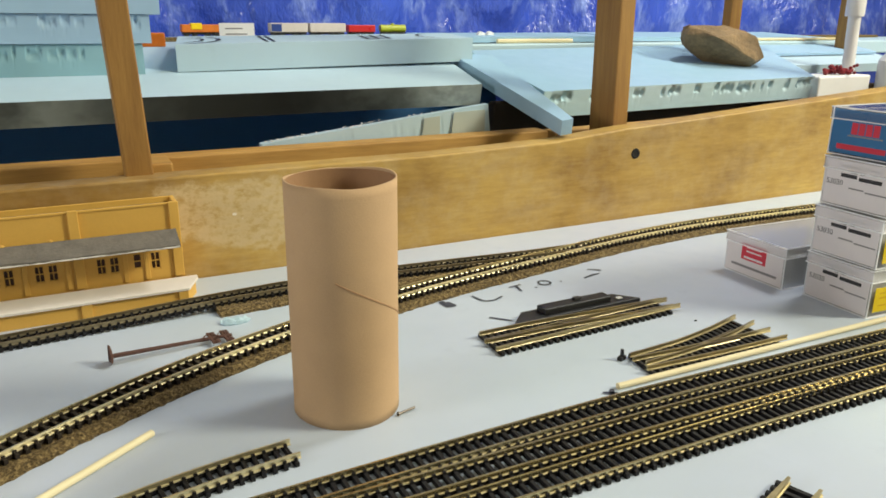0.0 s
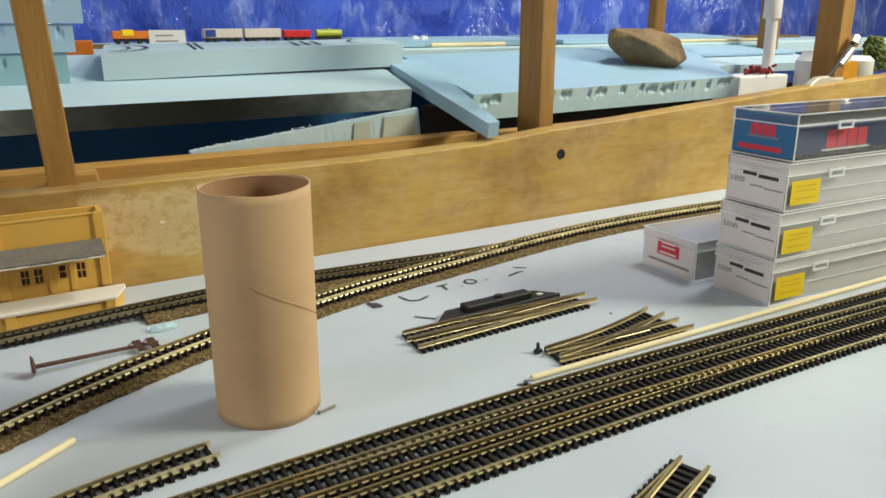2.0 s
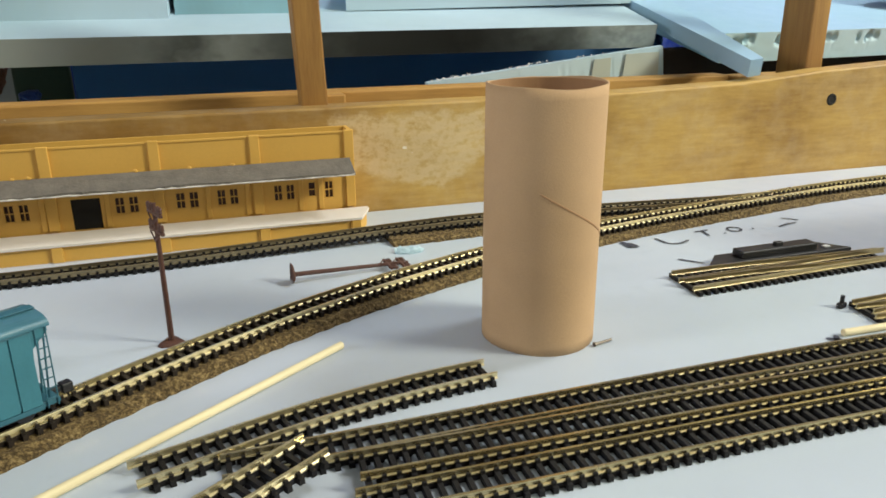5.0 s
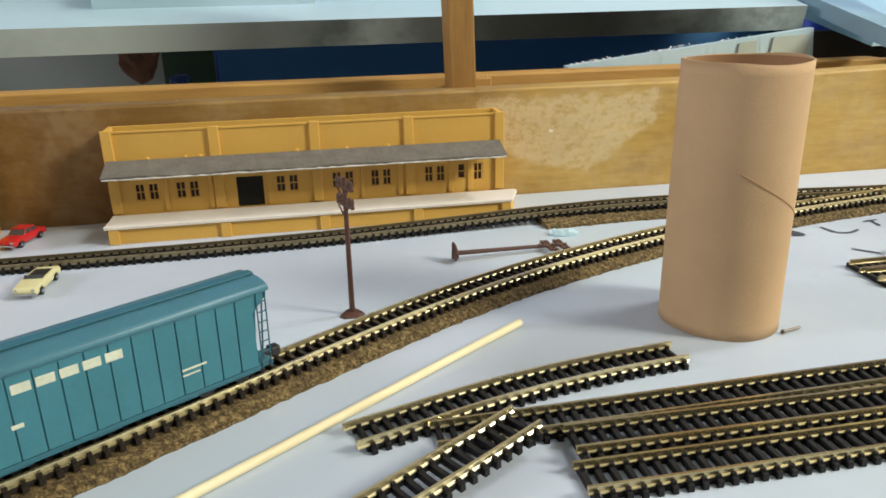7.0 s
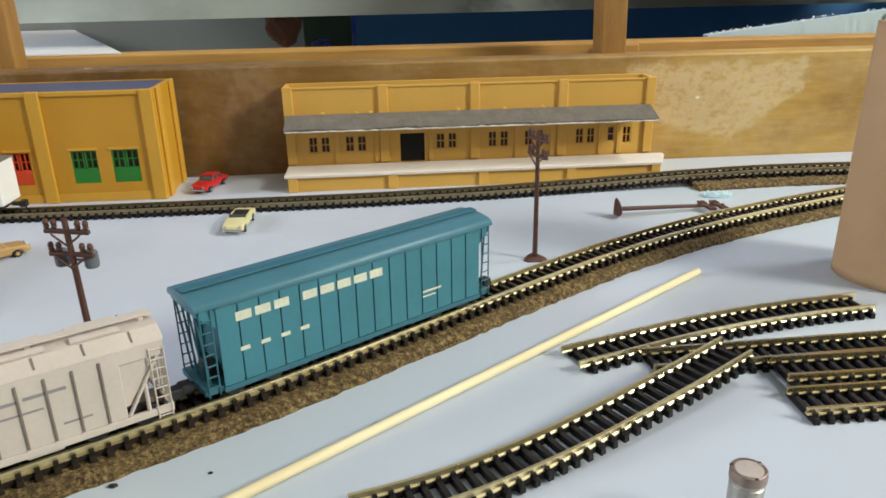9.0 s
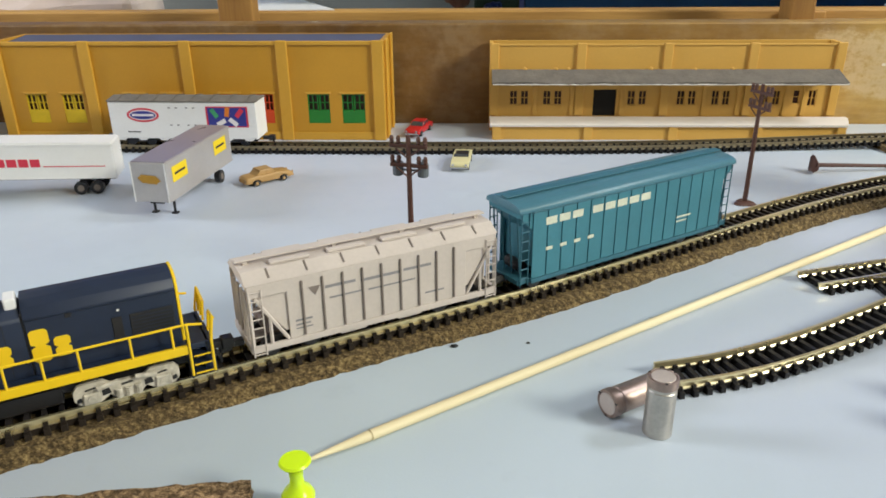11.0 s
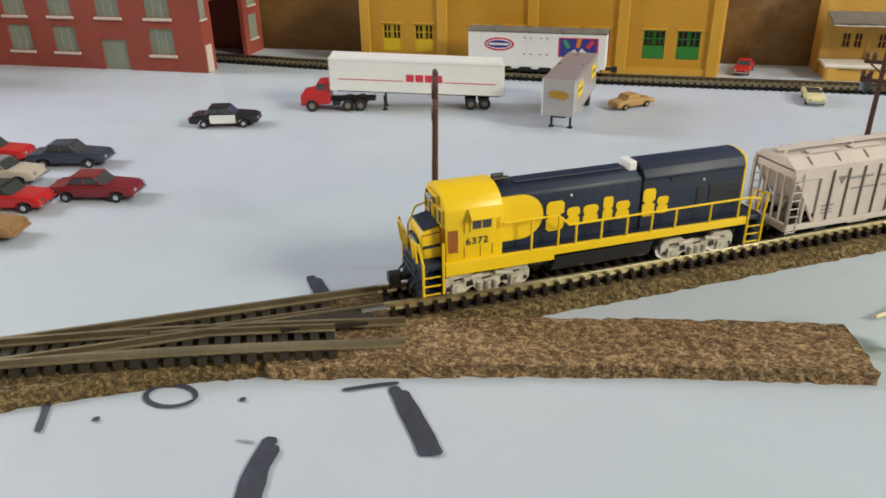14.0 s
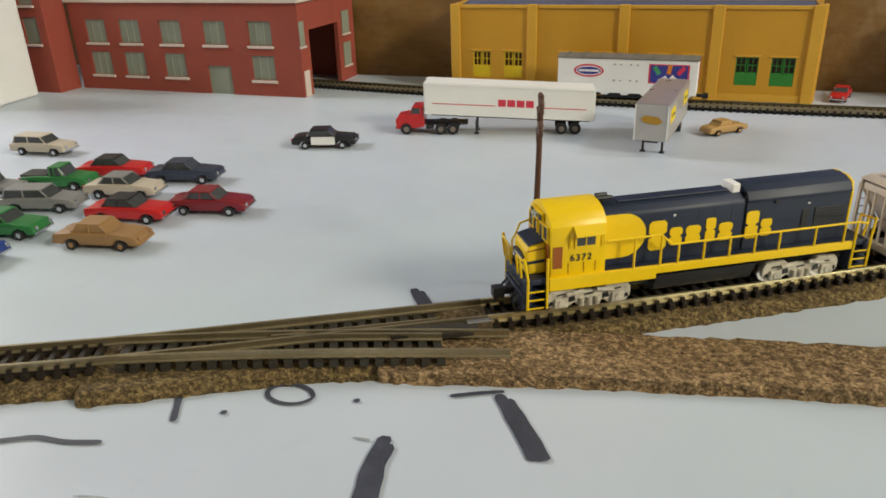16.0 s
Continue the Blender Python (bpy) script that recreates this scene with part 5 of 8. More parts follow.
            for dx in (-0.022, 0.0, 0.022):
                bm = bmesh.new()
                for q in range(4):
                    rod(bm, (cx + dx, sy * 0.087, 0.094 + q * 0.006), (cx + dx, sy * 0.087, 0.098 + q * 0.006), 0.008, seg=8)
                part("spring", bm, TRUCK_SILVER, tr)
            # black plates on the frame paint the shade of its openings
            for dx, w, z0, z1 in ((-0.047, 0.010, 0.106, 0.124), (0.047, 0.010, 0.106, 0.124), (-0.106, 0.006, 0.100, 0.114), (0.106, 0.006, 0.100, 0.114), (0.0, 0.014, 0.121, 0.129), (-0.08, 0.012, 0.127, 0.134), (0.08, 0.012, 0.127, 0.134)):
                bm = bmesh.new()
                r, s = sorted((sy * 0.0842, sy * 0.0850))
                prism(bm, [(cx + dx - w, z0), (cx + dx + w, z0 + 0.003), (cx + dx + w * 0.6, z1), (cx + dx - w, z1 - 0.003)], r, s, "y")
                part("painted_opening", bm, BLACK, tr)
            bm = bmesh.new()
            yy = sy * 0.089
            rod(bm, (cx - 0.066, yy, 0.131), (cx - 0.018, yy, 0.138), 0.006, seg=8)
            rod(bm, (cx + 0.066, yy, 0.131), (cx + 0.018, yy, 0.138), 0.006, seg=8)
            part("brake_cylinder", bm, TRUCK_SILVER, tr)
        for dx in (-0.080, 0.080):
            bm = bmesh.new()
            for yy in (-0.048, 0.048):
                rod(bm, (cx + dx, yy - 0.006, 0.106), (cx + dx, yy + 0.006, 0.106), 0.034, seg=18)
            part("wheelset", bm, STEEL, tr)
    # handrails: a higher stretch by the cab, then one long rail to the rear
    for sy in (-1, 1):
        yy = sy * 0.094
        for px, top in ((-0.212, 0.274), (-0.137, 0.270), (-0.086, 0.242), (-0.012, 0.242), (0.064, 0.242), (0.139, 0.242), (0.213, 0.242), (0.323, 0.242), (0.415, 0.242)):
            bm = bmesh.new()
            rod(bm, (px, yy, 0.184), (px, yy, top), 0.0032, seg=6)
            part("stanchion", bm, YELLOW, t)
        bm = bmesh.new()
        rail = [(-0.289, 0.274), (-0.140, 0.274), (-0.106, 0.243), (0.452, 0.243), (0.486, 0.236)]
        for a, b in zip(rail, rail[1:]):
            rod(bm, (a[0], yy, a[1]), (b[0], yy, b[1]), 0.0032, seg=6)
        part("handrail", bm, YELLOW, t)
        for e, bend in ((-0.502, 1), (0.502, -1)):
            bm = bmesh.new()
            rod(bm, (e, yy * 1.03, 0.104), (e, yy * 1.03, 0.190), 0.0036, seg=6)
            rod(bm, (e, yy * 1.03, 0.190), (e - bend * 0.010, yy * 0.97, 0.250), 0.0036, seg=6)
            part("grab_rail", bm, YELLOW, t)
            bm = bmesh.new()
            rod(bm, (e + bend * 0.052, yy * 1.03, 0.104), (e + bend * 0.052, yy * 1.03, 0.244), 0.0036, seg=6)
            part("grab_rail", bm, YELLOW, t)
    for e in (-0.508, 0.508):
        for yy in (-0.060, -0.030, 0.030, 0.060, 0.088):
            bm = bmesh.new()
            rod(bm, (e, yy, 0.182), (e * 1.012, yy * 1.04, 0.236), 0.0034, seg=6)
            part("end_post", bm, YELLOW, t)
        for a, b in (((-0.092, 0.244), (-0.031, 0.236)), ((0.092, 0.244), (0.031, 0.236))):
            bm = bmesh.new()
            rod(bm, (e * 1.012, *a), (e * 1.012, *b), 0.003, seg=6)
            part("end_rail", bm, YELLOW, t)
    bm = bmesh.new()
    for a, b in (((-0.498, 0.060, 0.184), (-0.496, 0.062, 0.240)), ((-0.496, 0.062, 0.240), (-0.488, 0.062, 0.252)), ((-0.488, 0.062, 0.252), (-0.474, 0.064, 0.284)), ((-0.474, 0.064, 0.284), (-0.444, 0.066, 0.292))):
        rod(bm, a, b, 0.003, seg=6)
    part("nose_rail", bm, YELLOW, t)
    return t


loco()


def hopper():
    x, y, rz = on_line(0.835 + TRAIN, 0.25)
    t = thing("hopper_car", "dusty pinkish grey covered hopper car with ribs", "freight car", x, y, 0, rz)
    bm = bmesh.new()
    box(bm, -0.365, 0.365, -0.022, 0.022, 0.104, 0.124, 0.003)
    part("centre_sill", bm, HOPPER_DARK, t)
    bm = bmesh.new()
    prism(bm, [(-0.355, 0.268), (-0.27, 0.150), (-0.17, 0.150), (-0.12, 0.098), (-0.05, 0.098), (0, 0.14), (0.05, 0.098), (0.12, 0.098), (0.17, 0.150), (0.27, 0.150), (0.355, 0.268),
               (0.355, 0.288), (-0.355, 0.288)], -0.080, 0.080, "y", 0.003)
    part("body", bm, HOPPER, t)
    for sy in (-1, 1):
        r, s = sorted((sy * 0.0805, sy * 0.0865))
        bm = bmesh.new()
        prism(bm, [(-0.262, 0.126), (0.262, 0.126), (0.262, 0.262), (0.362, 0.262), (0.362, 0.298), (-0.362, 0.298), (-0.362, 0.262), (-0.262, 0.262)], r, s, "y", 0.002)
        part("side_panel", bm, HOPPER, t)
        for k in range(9):
            xx = -0.222 + k * 0.0555
            r2, s2 = sorted((sy * 0.087, sy * 0.0915))
            bm = bmesh.new()
            box(bm, xx - 0.0026, xx + 0.0026, r2, s2, 0.130, 0.285, 0.001)
            part("rib", bm, HOPPER_DARK, t)
        bm = bmesh.new()
        r2, s2 = sorted((sy * 0.078, sy * 0.089))
        box(bm, -0.365, 0.365, r2, s2, 0.108, 0.126, 0.002)
        part("side_sill", bm, HOPPER, t)
        for e in (-1, 1):
            for a, b in (((0.358, 0.118), (0.358, 0.27)), ((0.266, 0.128), (0.345, 0.262)), ((0.31, 0.118), (0.31, 0.20))):
                bm = bmesh.new()
                rod(bm, (e * a[0], sy * 0.084, a[1]), (e * b[0], sy * 0.084, b[1]), 0.005, seg=6)
                part("end_brace", bm, HOPPER, t)
            bm = bmesh.new()
            for zz in (0.105, 0.13, 0.155, 0.18, 0.205, 0.23, 0.255, 0.28):
                rod(bm, (e * 0.328, sy * 0.090, zz), (e * 0.360, sy * 0.090, zz), 0.0018, seg=5)
            rod(bm, (e * 0.328, sy * 0.090, 0.100), (e * 0.328, sy * 0.090, 0.285), 0.002, seg=5)
            rod(bm, (e * 0.360, sy * 0.090, 0.100), (e * 0.360, sy * 0.090, 0.285), 0.002, seg=5)
            part("ladder", bm, HOPPER, t)
        # reporting marks as plain grey bars and one dark triangle
        rp, sp = sorted((sy * 0.087, sy * 0.0876))
        for a, b, c, d in ((-0.16, -0.075, 0.248, 0.256), (-0.06, 0.055, 0.244, 0.252), (0.065, 0.15, 0.246, 0.254), (-0.15, -0.06, 0.216, 0.221), (-0.04, 0.10, 0.214, 0.219),
                           (-0.245, -0.20, 0.172, 0.178), (-0.245, -0.205, 0.160, 0.165), (-0.245, -0.20, 0.150, 0.154), (0.13, 0.19, 0.162, 0.167)):
            bm = bmesh.new()
            box(bm, a, b, rp, sp, c, d)
            part("print_bar", bm, PRINT_GREY, t)
        bm = bmesh.new()
        prism(bm, [(-0.205, 0.262), (-0.172, 0.262), (-0.188, 0.236)], rp, sp, "y")
        part("print_mark", bm, HOPPER_DARK, t)
    bm = bmesh.new()
    prism(bm, [(-0.089, 0.2985), (0.089, 0.2985), (0.05, 0.324), (-0.05, 0.324)], -0.366, 0.366, "x", 0.002)
    part("roof", bm, HOPPER, t)
    for k in range(7):
        bm = bmesh.new()
        xx = -0.30 + k * 0.1
        for sy in (-1, 1):
            prism(bm, [(sy * 0.054, 0.3225), (sy * 0.078, 0.3065), (sy * 0.078, 0.3085), (sy * 0.054, 0.3245)], xx - 0.002, xx + 0.002, "x")
        part("roof_rib", bm, HOPPER_DARK, t)
    for k in range(4):
        for sy in (-1, 1):
            bm = bmesh.new()
            box(bm, -0.285 + k * 0.155, -0.18 + k * 0.155, sy * 0.032 - 0.011, sy * 0.032 + 0.011, 0.3245, 0.332, 0.002)
            part("hatch", bm, HOPPER, t)
    bm = bmesh.new()
    box(bm, -0.366, 0.366, -0.014, 0.014, 0.334, 0.338, 0.001)
    for xx in (-0.34, -0.1, 0.1, 0.34):
        box(bm, xx - 0.006, xx + 0.006, -0.010, 0.010, 0.324, 0.334)
    part("running_board", bm, HOPPER, t)
    for e in (-1, 1):
        bm = bmesh.new()
        a, b = sorted((e * 0.352, e * 0.366))
        box(bm, a, b, -0.086, 0.086, 0.108, 0.130, 0.002)
        for yy in (-0.05, -0.02, 0.02, 0.05):
            rod(bm, (e * 0.36, yy, 0.13), (e * 0.36, yy, 0.27), 0.004, seg=6)
        part("end_frame", bm, HOPPER, t)
        bm = bmesh.new()
        rod(bm, (e * 0.31, -0.03, 0.165), (e * 0.31, 0.03, 0.165), 0.018, seg=12)
        part("air_tank", bm, HOPPER_DARK, t)
        coupler(t, e * 0.366, e)
        freight_truck(t, e * 0.25, 0.101, BLACK)
    return t


hopper()


def boxcar(name, label, x, y, rz, half, low, high, mat, roofmat, marks, z0=RAILTOP):
    t = thing(name, label, "freight car", x, y, 0, rz)
    w = 0.084
    bm = bmesh.new()
    box(bm, -half, half, -w, w, low, high, 0.004)
    body = part("body", bm, mat, t)
    bm = bmesh.new()
    prism(bm, [(-w - 0.004, high + 0.0005), (w + 0.004, high + 0.0005), (w + 0.004, high + 0.006), (0.0, high + 0.020), (-w - 0.004, high + 0.006)], -half - 0.004, half + 0.004, "x", 0.001)
    part("roof", bm, roofmat, t)
    k = max(6, int(half * 20))
    for i in range(k):
        xx = -half + 2 * half * (i + 0.5) / k
        bm = bmesh.new()
        for sy in (-1, 1):
            prism(bm, [(0, high + 0.0205), (sy * (w + 0.003), high + 0.0065), (sy * (w + 0.003), high + 0.010), (0, high + 0.024)], xx - 0.003, xx + 0.003, "x")
        part("roof_rib", bm, roofmat, t)
    for sy in (-1, 1):
        r, s = sorted((sy * (w + 0.0003), sy * (w + 0.0016)))
        bm = bmesh.new()
        box(bm, -0.055, 0.055, r, s, low + 0.006, high - 0.010, 0.0005)
        d = part("door", bm, mat, t)
        for xx in (-0.066, -0.028, 0.028, 0.066):
            for zz in (low + 0.075, high - 0.030):
                bm = bmesh.new()
                box(bm, xx - 0.006, xx + 0.006, *sorted((sy * (w + 0.0017), sy * (w + 0.004))), zz - 0.003, zz + 0.003)
                part("hinge", bm, PRINT_GREY, d)
        for e in (-1, 1):
            bm = bmesh.new()
            for zz in [low + 0.01 + q * 0.032 for q in range(5)]:
                rod(bm, (e * (half - 0.030), sy * (w + 0.003), zz), (e * (half - 0.008), sy * (w + 0.003), zz), 0.0016, seg=5)
            part("ladder", bm, mat, t)
        bm = bmesh.new()
        for k in range(7):
            xx = -half + 0.05 + k * (2 * half - 0.1) / 6
            prism(bm, [(xx - 0.028, low - 0.0005), (xx + 0.028, low - 0.0005), (xx + 0.016, low - 0.010), (xx - 0.016, low - 0.010)], *sorted((sy * (w - 0.006), sy * (w - 0.001))), "y")
        part("side_skirt", bm, mat, t)
        for a, b, c, dd, mm in marks:
            r, s = sorted((sy * (w + 0.0006), sy * (w + 0.0014)))
            bm = bmesh.new()
            box(bm, min(a * -sy, b * -sy), max(a * -sy, b * -sy), r, s, c, dd)
            part("print_bar", bm, mm, t)
    bm = bmesh.new()
    box(bm, -half + 0.02, half - 0.02, -0.05, 0.05, low - 0.02, low - 0.001)
    box(bm, -0.14, 0.14, -0.035, 0.035, low - 0.035, low - 0.02)
    part("underframe", bm, BLACK, t)
    for e in (-1, 1):
        freight_truck(t, e * (half - 0.14), z0 + 0.029, BLACK)
        coupler(t, e * half, e, z0 + 0.036)
    return t


def teal_hopper():
    """A long covered hopper: a roof that overhangs leaning ends, and sides of shallow panels."""
    x, y, rz = on_line(1.745 + TRAIN, 0.33)
    t = thing("covered_hopper_car", "teal blue covered hopper car with panelled sides behind the grey hopper", "freight car", x, y, 0, rz)
    half, w, low, top = 0.47, 0.083, 0.112, 0.338
    bm = bmesh.new()
    prism(bm, [(-half, top), (-half, top - 0.014), (-half + 0.065, top - 0.075), (-half + 0.065, 0.150), (-half + 0.12, low), (half - 0.12, low), (half - 0.065, 0.150), (half - 0.065, top - 0.075), (half, top - 0.014), (half, top)], -w + 0.004, w - 0.004, "y", 0.002)
    body = part("body", bm, TEAL, t)
    bm = bmesh.new()
    arch = [(-w - 0.003, top + 0.0005), (w + 0.003, top + 0.0005)] + [((w + 0.003) * math.cos(a), top + 0.006 + 0.024 * math.sin(a) ** 0.8) for a in [math.pi * (i + 0.0) / 14 for i in range(15)]]
    prism(bm, arch, -half - 0.006, half + 0.006, "x", 0.0015)
    smooth(part("roof", bm, TEAL_ROOF, t, "rounded smooth teal roof"), 0.5)
    bm = bmesh.new()
    box(bm, -half - 0.004, half + 0.004, -0.016, 0.016, top + 0.032, top + 0.036, 0.001)
    for k in range(6):
        box(bm, -0.40 + k * 0.158, -0.388 + k * 0.158, -0.012, 0.012, top + 0.026, top + 0.032)
    part("running_board", bm, TEAL_DARK, t)
    for sy in (-1, 1):
        n, x0 = 15, -half + 0.045
        step = (2 * half - 0.09) / n
        for k in range(n):
            r, s = sorted((sy * (w - 0.0038), sy * w))
            bm = bmesh.new()
            box(bm, x0 + k * step + 0.002, x0 + (k + 1) * step - 0.002, r, s, low + 0.010, top - 0.004, 0.0015)
            part("side_panel", bm, TEAL, body)
        r, s = sorted((sy * (w - 0.003), sy * (w + 0.003)))
        for z0, z1 in ((low - 0.004, low + 0.009), (top - 0.0035, top + 0.000)):
            bm = bmesh.new()
            box(bm, x0, -x0, r, s, z0, z1, 0.001)
            part("side_rail", bm, TEAL_DARK, t, "grimy dark teal side rail")
        for e in (-1, 1):
            bm = bmesh.new()
            for zz in (0.13, 0.16, 0.19, 0.22, 0.25, 0.28, 0.31):
                rod(bm, (e * (half - 0.034), sy * (w - 0.002), zz), (e * (half - 0.006), sy * (w - 0.002), zz), 0.002, seg=5)
            for xx in (half - 0.034, half - 0.006):
                rod(bm, (e * xx, sy * (w - 0.002), 0.105), (e * xx, sy * (w - 0.002), top - 0.002), 0.0022, seg=5)
            part("ladder", bm, TEAL_DARK, t)
        # reporting marks as plain pale bars
        r, s = sorted((sy * (w + 0.0002), sy * (w + 0.0008)))
        for a, b, c, d in [(-0.375 + k * 0.052 + (0.03 if k > 2 else 0), -0.333 + k * 0.052 + (0.03 if k > 2 else 0), 0.288, 0.312) for k in range(8)] + [(-0.372 + k * 0.056, -0.346 + k * 0.056, 0.205, 0.216) for k in range(4)] + [(0.20, 0.27, 0.19, 0.196), (0.20, 0.25, 0.175, 0.18)]:
            bm = bmesh.new()
            a, b = (a, b) if sy < 0 else (-b, -a)
            box(bm, a, b, r, s, c, d)
            part("print_bar", bm, PALE_PRINT, t)
    for e in (-1, 1):
        bm = bmesh.new()
        a, b = sorted((e * (half - 0.10), e * (half + 0.002)))
        box(bm, a, b, -w + 0.006, w - 0.006, 0.108, 0.124, 0.002)
        for yy in (-0.06, -0.02, 0.02, 0.06):
            rod(bm, (e * (half - 0.02), yy, 0.122), (e * (half - 0.004), yy, top - 0.016), 0.003, seg=6)
        part("end_platform", bm, TEAL_DARK, t)
        bm = bmesh.new()
        rod(bm, (e * (half - 0.045), -0.035, 0.145), (e * (half - 0.045), 0.035, 0.145), 0.018, seg=12)
        part("air_tank", bm, BLACK, t)
        freight_truck(t, e * (half - 0.14), RAILTOP + 0.029, BLACK)
        coupler(t, e * half, e, RAILTOP + 0.036)
    for cx in (-0.21, 0.0, 0.21):
        bm = bmesh.new()
        prism(bm, [(cx - 0.085, low - 0.001), (cx + 0.085, low - 0.001), (cx + 0.035, 0.086), (cx - 0.035, 0.086)], -0.055, 0.055, "y", 0.002)
        part("discharge_bay", bm, TEAL_DARK, t)
    return t


teal_hopper()
sid = smoothed(lifted(SIDING, 0.0), 0.04, 14)
near = min(range(len(sid)), key=lambda i: abs(sid[i].x + 3.648))
x, y, rz = on_line(0, 0.26, sid, length(sid[: near + 1]))
BLUE_PRINT = paint("blue_print", (0.03, 0.035, 0.25), 0.5)
GREEN_PRINT = paint("green_print", (0.04, 0.28, 0.12), 0.5)
ORANGE_PRINT = paint("orange_print", (0.70, 0.20, 0.02), 0.5)
boxcar("refrigerator_car", "white model refrigerator car with colourful printed panels", x, y, rz, 0.40, 0.085, 0.282, WHITE, GREY_ROOF, [
    (0.130, 0.355, 0.150, 0.260, RED_PRINT), (-0.31, -0.24, 0.118, 0.124, PRINT)], z0=0.040)
# round badge and picture panel on the car's side
badge = bpy.data.objects["refrigerator_car"]
for a, b, c, d, mm in ((-0.275, -0.155, 0.206, 0.218, LABEL), (0.140, 0.345, 0.156, 0.254, BLUE_PRINT)):
    bm = bmesh.new()
    box(bm, a, b, -0.0866, -0.0856, c, d)
    part("print_bar", bm, mm, badge)
for k, (rx, rz_, mm) in enumerate(((0.088, 0.038, RED_PRINT), (0.076, 0.028, LABEL), (0.070, 0.022, BLUE_PRINT))):
    bm = bmesh.new()
    prism(bm, [(-0.215 + rx * math.cos(2 * math.pi * i / 24), 0.212 + rz_ * math.sin(2 * math.pi * i / 24)) for i in range(24)], -0.0852 - 0.0006 * k, -0.0846, "y")
    part("oval_emblem", bm, mm, badge)
for cx, cz, ang, mm in ((0.175, 0.225, -35, GREEN_PRINT), (0.245, 0.232, 10, ORANGE_PRINT), (0.31, 0.226, 40, RED_PRINT), (0.21, 0.175, 60, LABEL), (0.275, 0.178, -50, LABEL)):
    bm = bmesh.new()
    box(bm, -0.012, 0.012, -0.0878, -0.0868, -0.026, 0.026, 0, pose(cx, 0, cz, 0, ang, 0))
    part("print_shape", bm, mm, badge)

# ---------------- road vehicles ----------------


def car(label, x, y, rz, mat, top=None, style="sedan", group="parked cars", size=1.0, glass=None, bright=None):
    """A small toy car, nose along -x before turning."""
    t = thing("toy_car", label, "toy car", x, y, 0, rz, group)
    t.matrix_world = t.matrix_world @ Matrix.Diagonal((size, size, size, 1))
    top = top or mat
    L = 0.165
    bm = bmesh.new()
    prism(bm, [(-L, 0.024), (-L + 0.002, 0.046), (-L + 0.02, 0.058), (-0.06, 0.066), (0.085, 0.066), (L - 0.012, 0.060), (L, 0.046), (L - 0.002, 0.024),
               (0.127, 0.020), (0.118, 0.036), (0.095, 0.042), (0.072, 0.036), (0.063, 0.020), (-0.063, 0.020), (-0.072, 0.036), (-0.095, 0.042), (-0.118, 0.036), (-0.127, 0.020)],
          -0.056, 0.056, "y", 0.005)
    smooth(part("body", bm, mat, t), 0.7)
    if style == "sedan":
        cabin, roof = [(-0.062, 0.064), (-0.022, 0.094), (0.062, 0.094), (0.098, 0.064)], (-0.022, 0.064)
    elif style == "wagon":
        cabin, roof = [(-0.066, 0.064), (-0.026, 0.096), (0.125, 0.096), (0.150, 0.062)], (-0.026, 0.127)
    elif style == "pickup":
        cabin, roof = [(-0.062, 0.064), (-0.035, 0.102), (0.015, 0.102), (0.022, 0.064)], (-0.036, 0.016)
    else:
        cabin, roof = [(-0.05, 0.062), (-0.028, 0.080), (-0.022, 0.080), (-0.03, 0.062)], None
    bm = bmesh.new()
    prism(bm, cabin, -0.047, 0.047, "y", 0.004)
    part("glasshouse", bm, glass or GLASS, t, "car windows")
    if roof:
        bm = bmesh.new()
        z = cabin[1][1]
        box(bm, roof[0] - 0.003, roof[1] + 0.003, -0.046, 0.046, z - 0.003, z + 0.004, 0.003)
        for xx in (cabin[0][0] + 0.012, (cabin[1][0] + cabin[2][0]) / 2, cabin[3][0] - 0.012):
            z0 = 0.064
            xt = min(max(xx, cabin[1][0]), cabin[2][0])
            for yy in (-0.047, 0.047):
                pb = bmesh.new()
                rod(pb, (xx, yy * 1.02, z0), (xt, yy * 0.98, z - 0.001), 0.0035, seg=5)
                part("pillar", pb, top, t)
        part("roof", bm, top, t)
    else:
        bm = bmesh.new()
        box(bm, -0.02, 0.095, -0.042, 0.042, 0.058, 0.069, 0.003)
        part("interior", bm, BLACK, t, "dark open interior")
    if style == "pickup":
        bm = bmesh.new()
        box(bm, 0.03, 0.155, -0.046, 0.046, 0.060, 0.070, 0.002)
        part("bed", bm, BLACK, t)
    for e in (-1, 1):
        bm = bmesh.new()
        a, b = sorted((e * (L - 0.004), e * (L + 0.004)))
        box(bm, a, b, -0.054, 0.054, 0.024, 0.034, 0.002)
        part("bumper", bm, bright or CHROME, t)
        for sy in (-1, 1):
            bm = bmesh.new()
            rod(bm, (e * 0.095, sy * 0.040, 0.020), (e * 0.095, sy * 0.057, 0.020), 0.020, seg=16)
            w = part("wheel", bm, BLACK, t)
            bm = bmesh.new()
            rod(bm, (e * 0.095, sy * 0.0572, 0.020), (e * 0.095, sy * 0.059, 0.020), 0.010, seg=12)
            part("hubcap", bm, bright or CHROME, w)
            bm = bmesh.new()
            rod(bm, (e * (L - 0.002), sy * 0.04, 0.047), (e * (L + 0.002), sy * 0.04, 0.047), 0.008, seg=10)
            part("headlight" if e < 0 else "tail_light", bm, bright or (CHROME if e < 0 else RED), t)
    return t


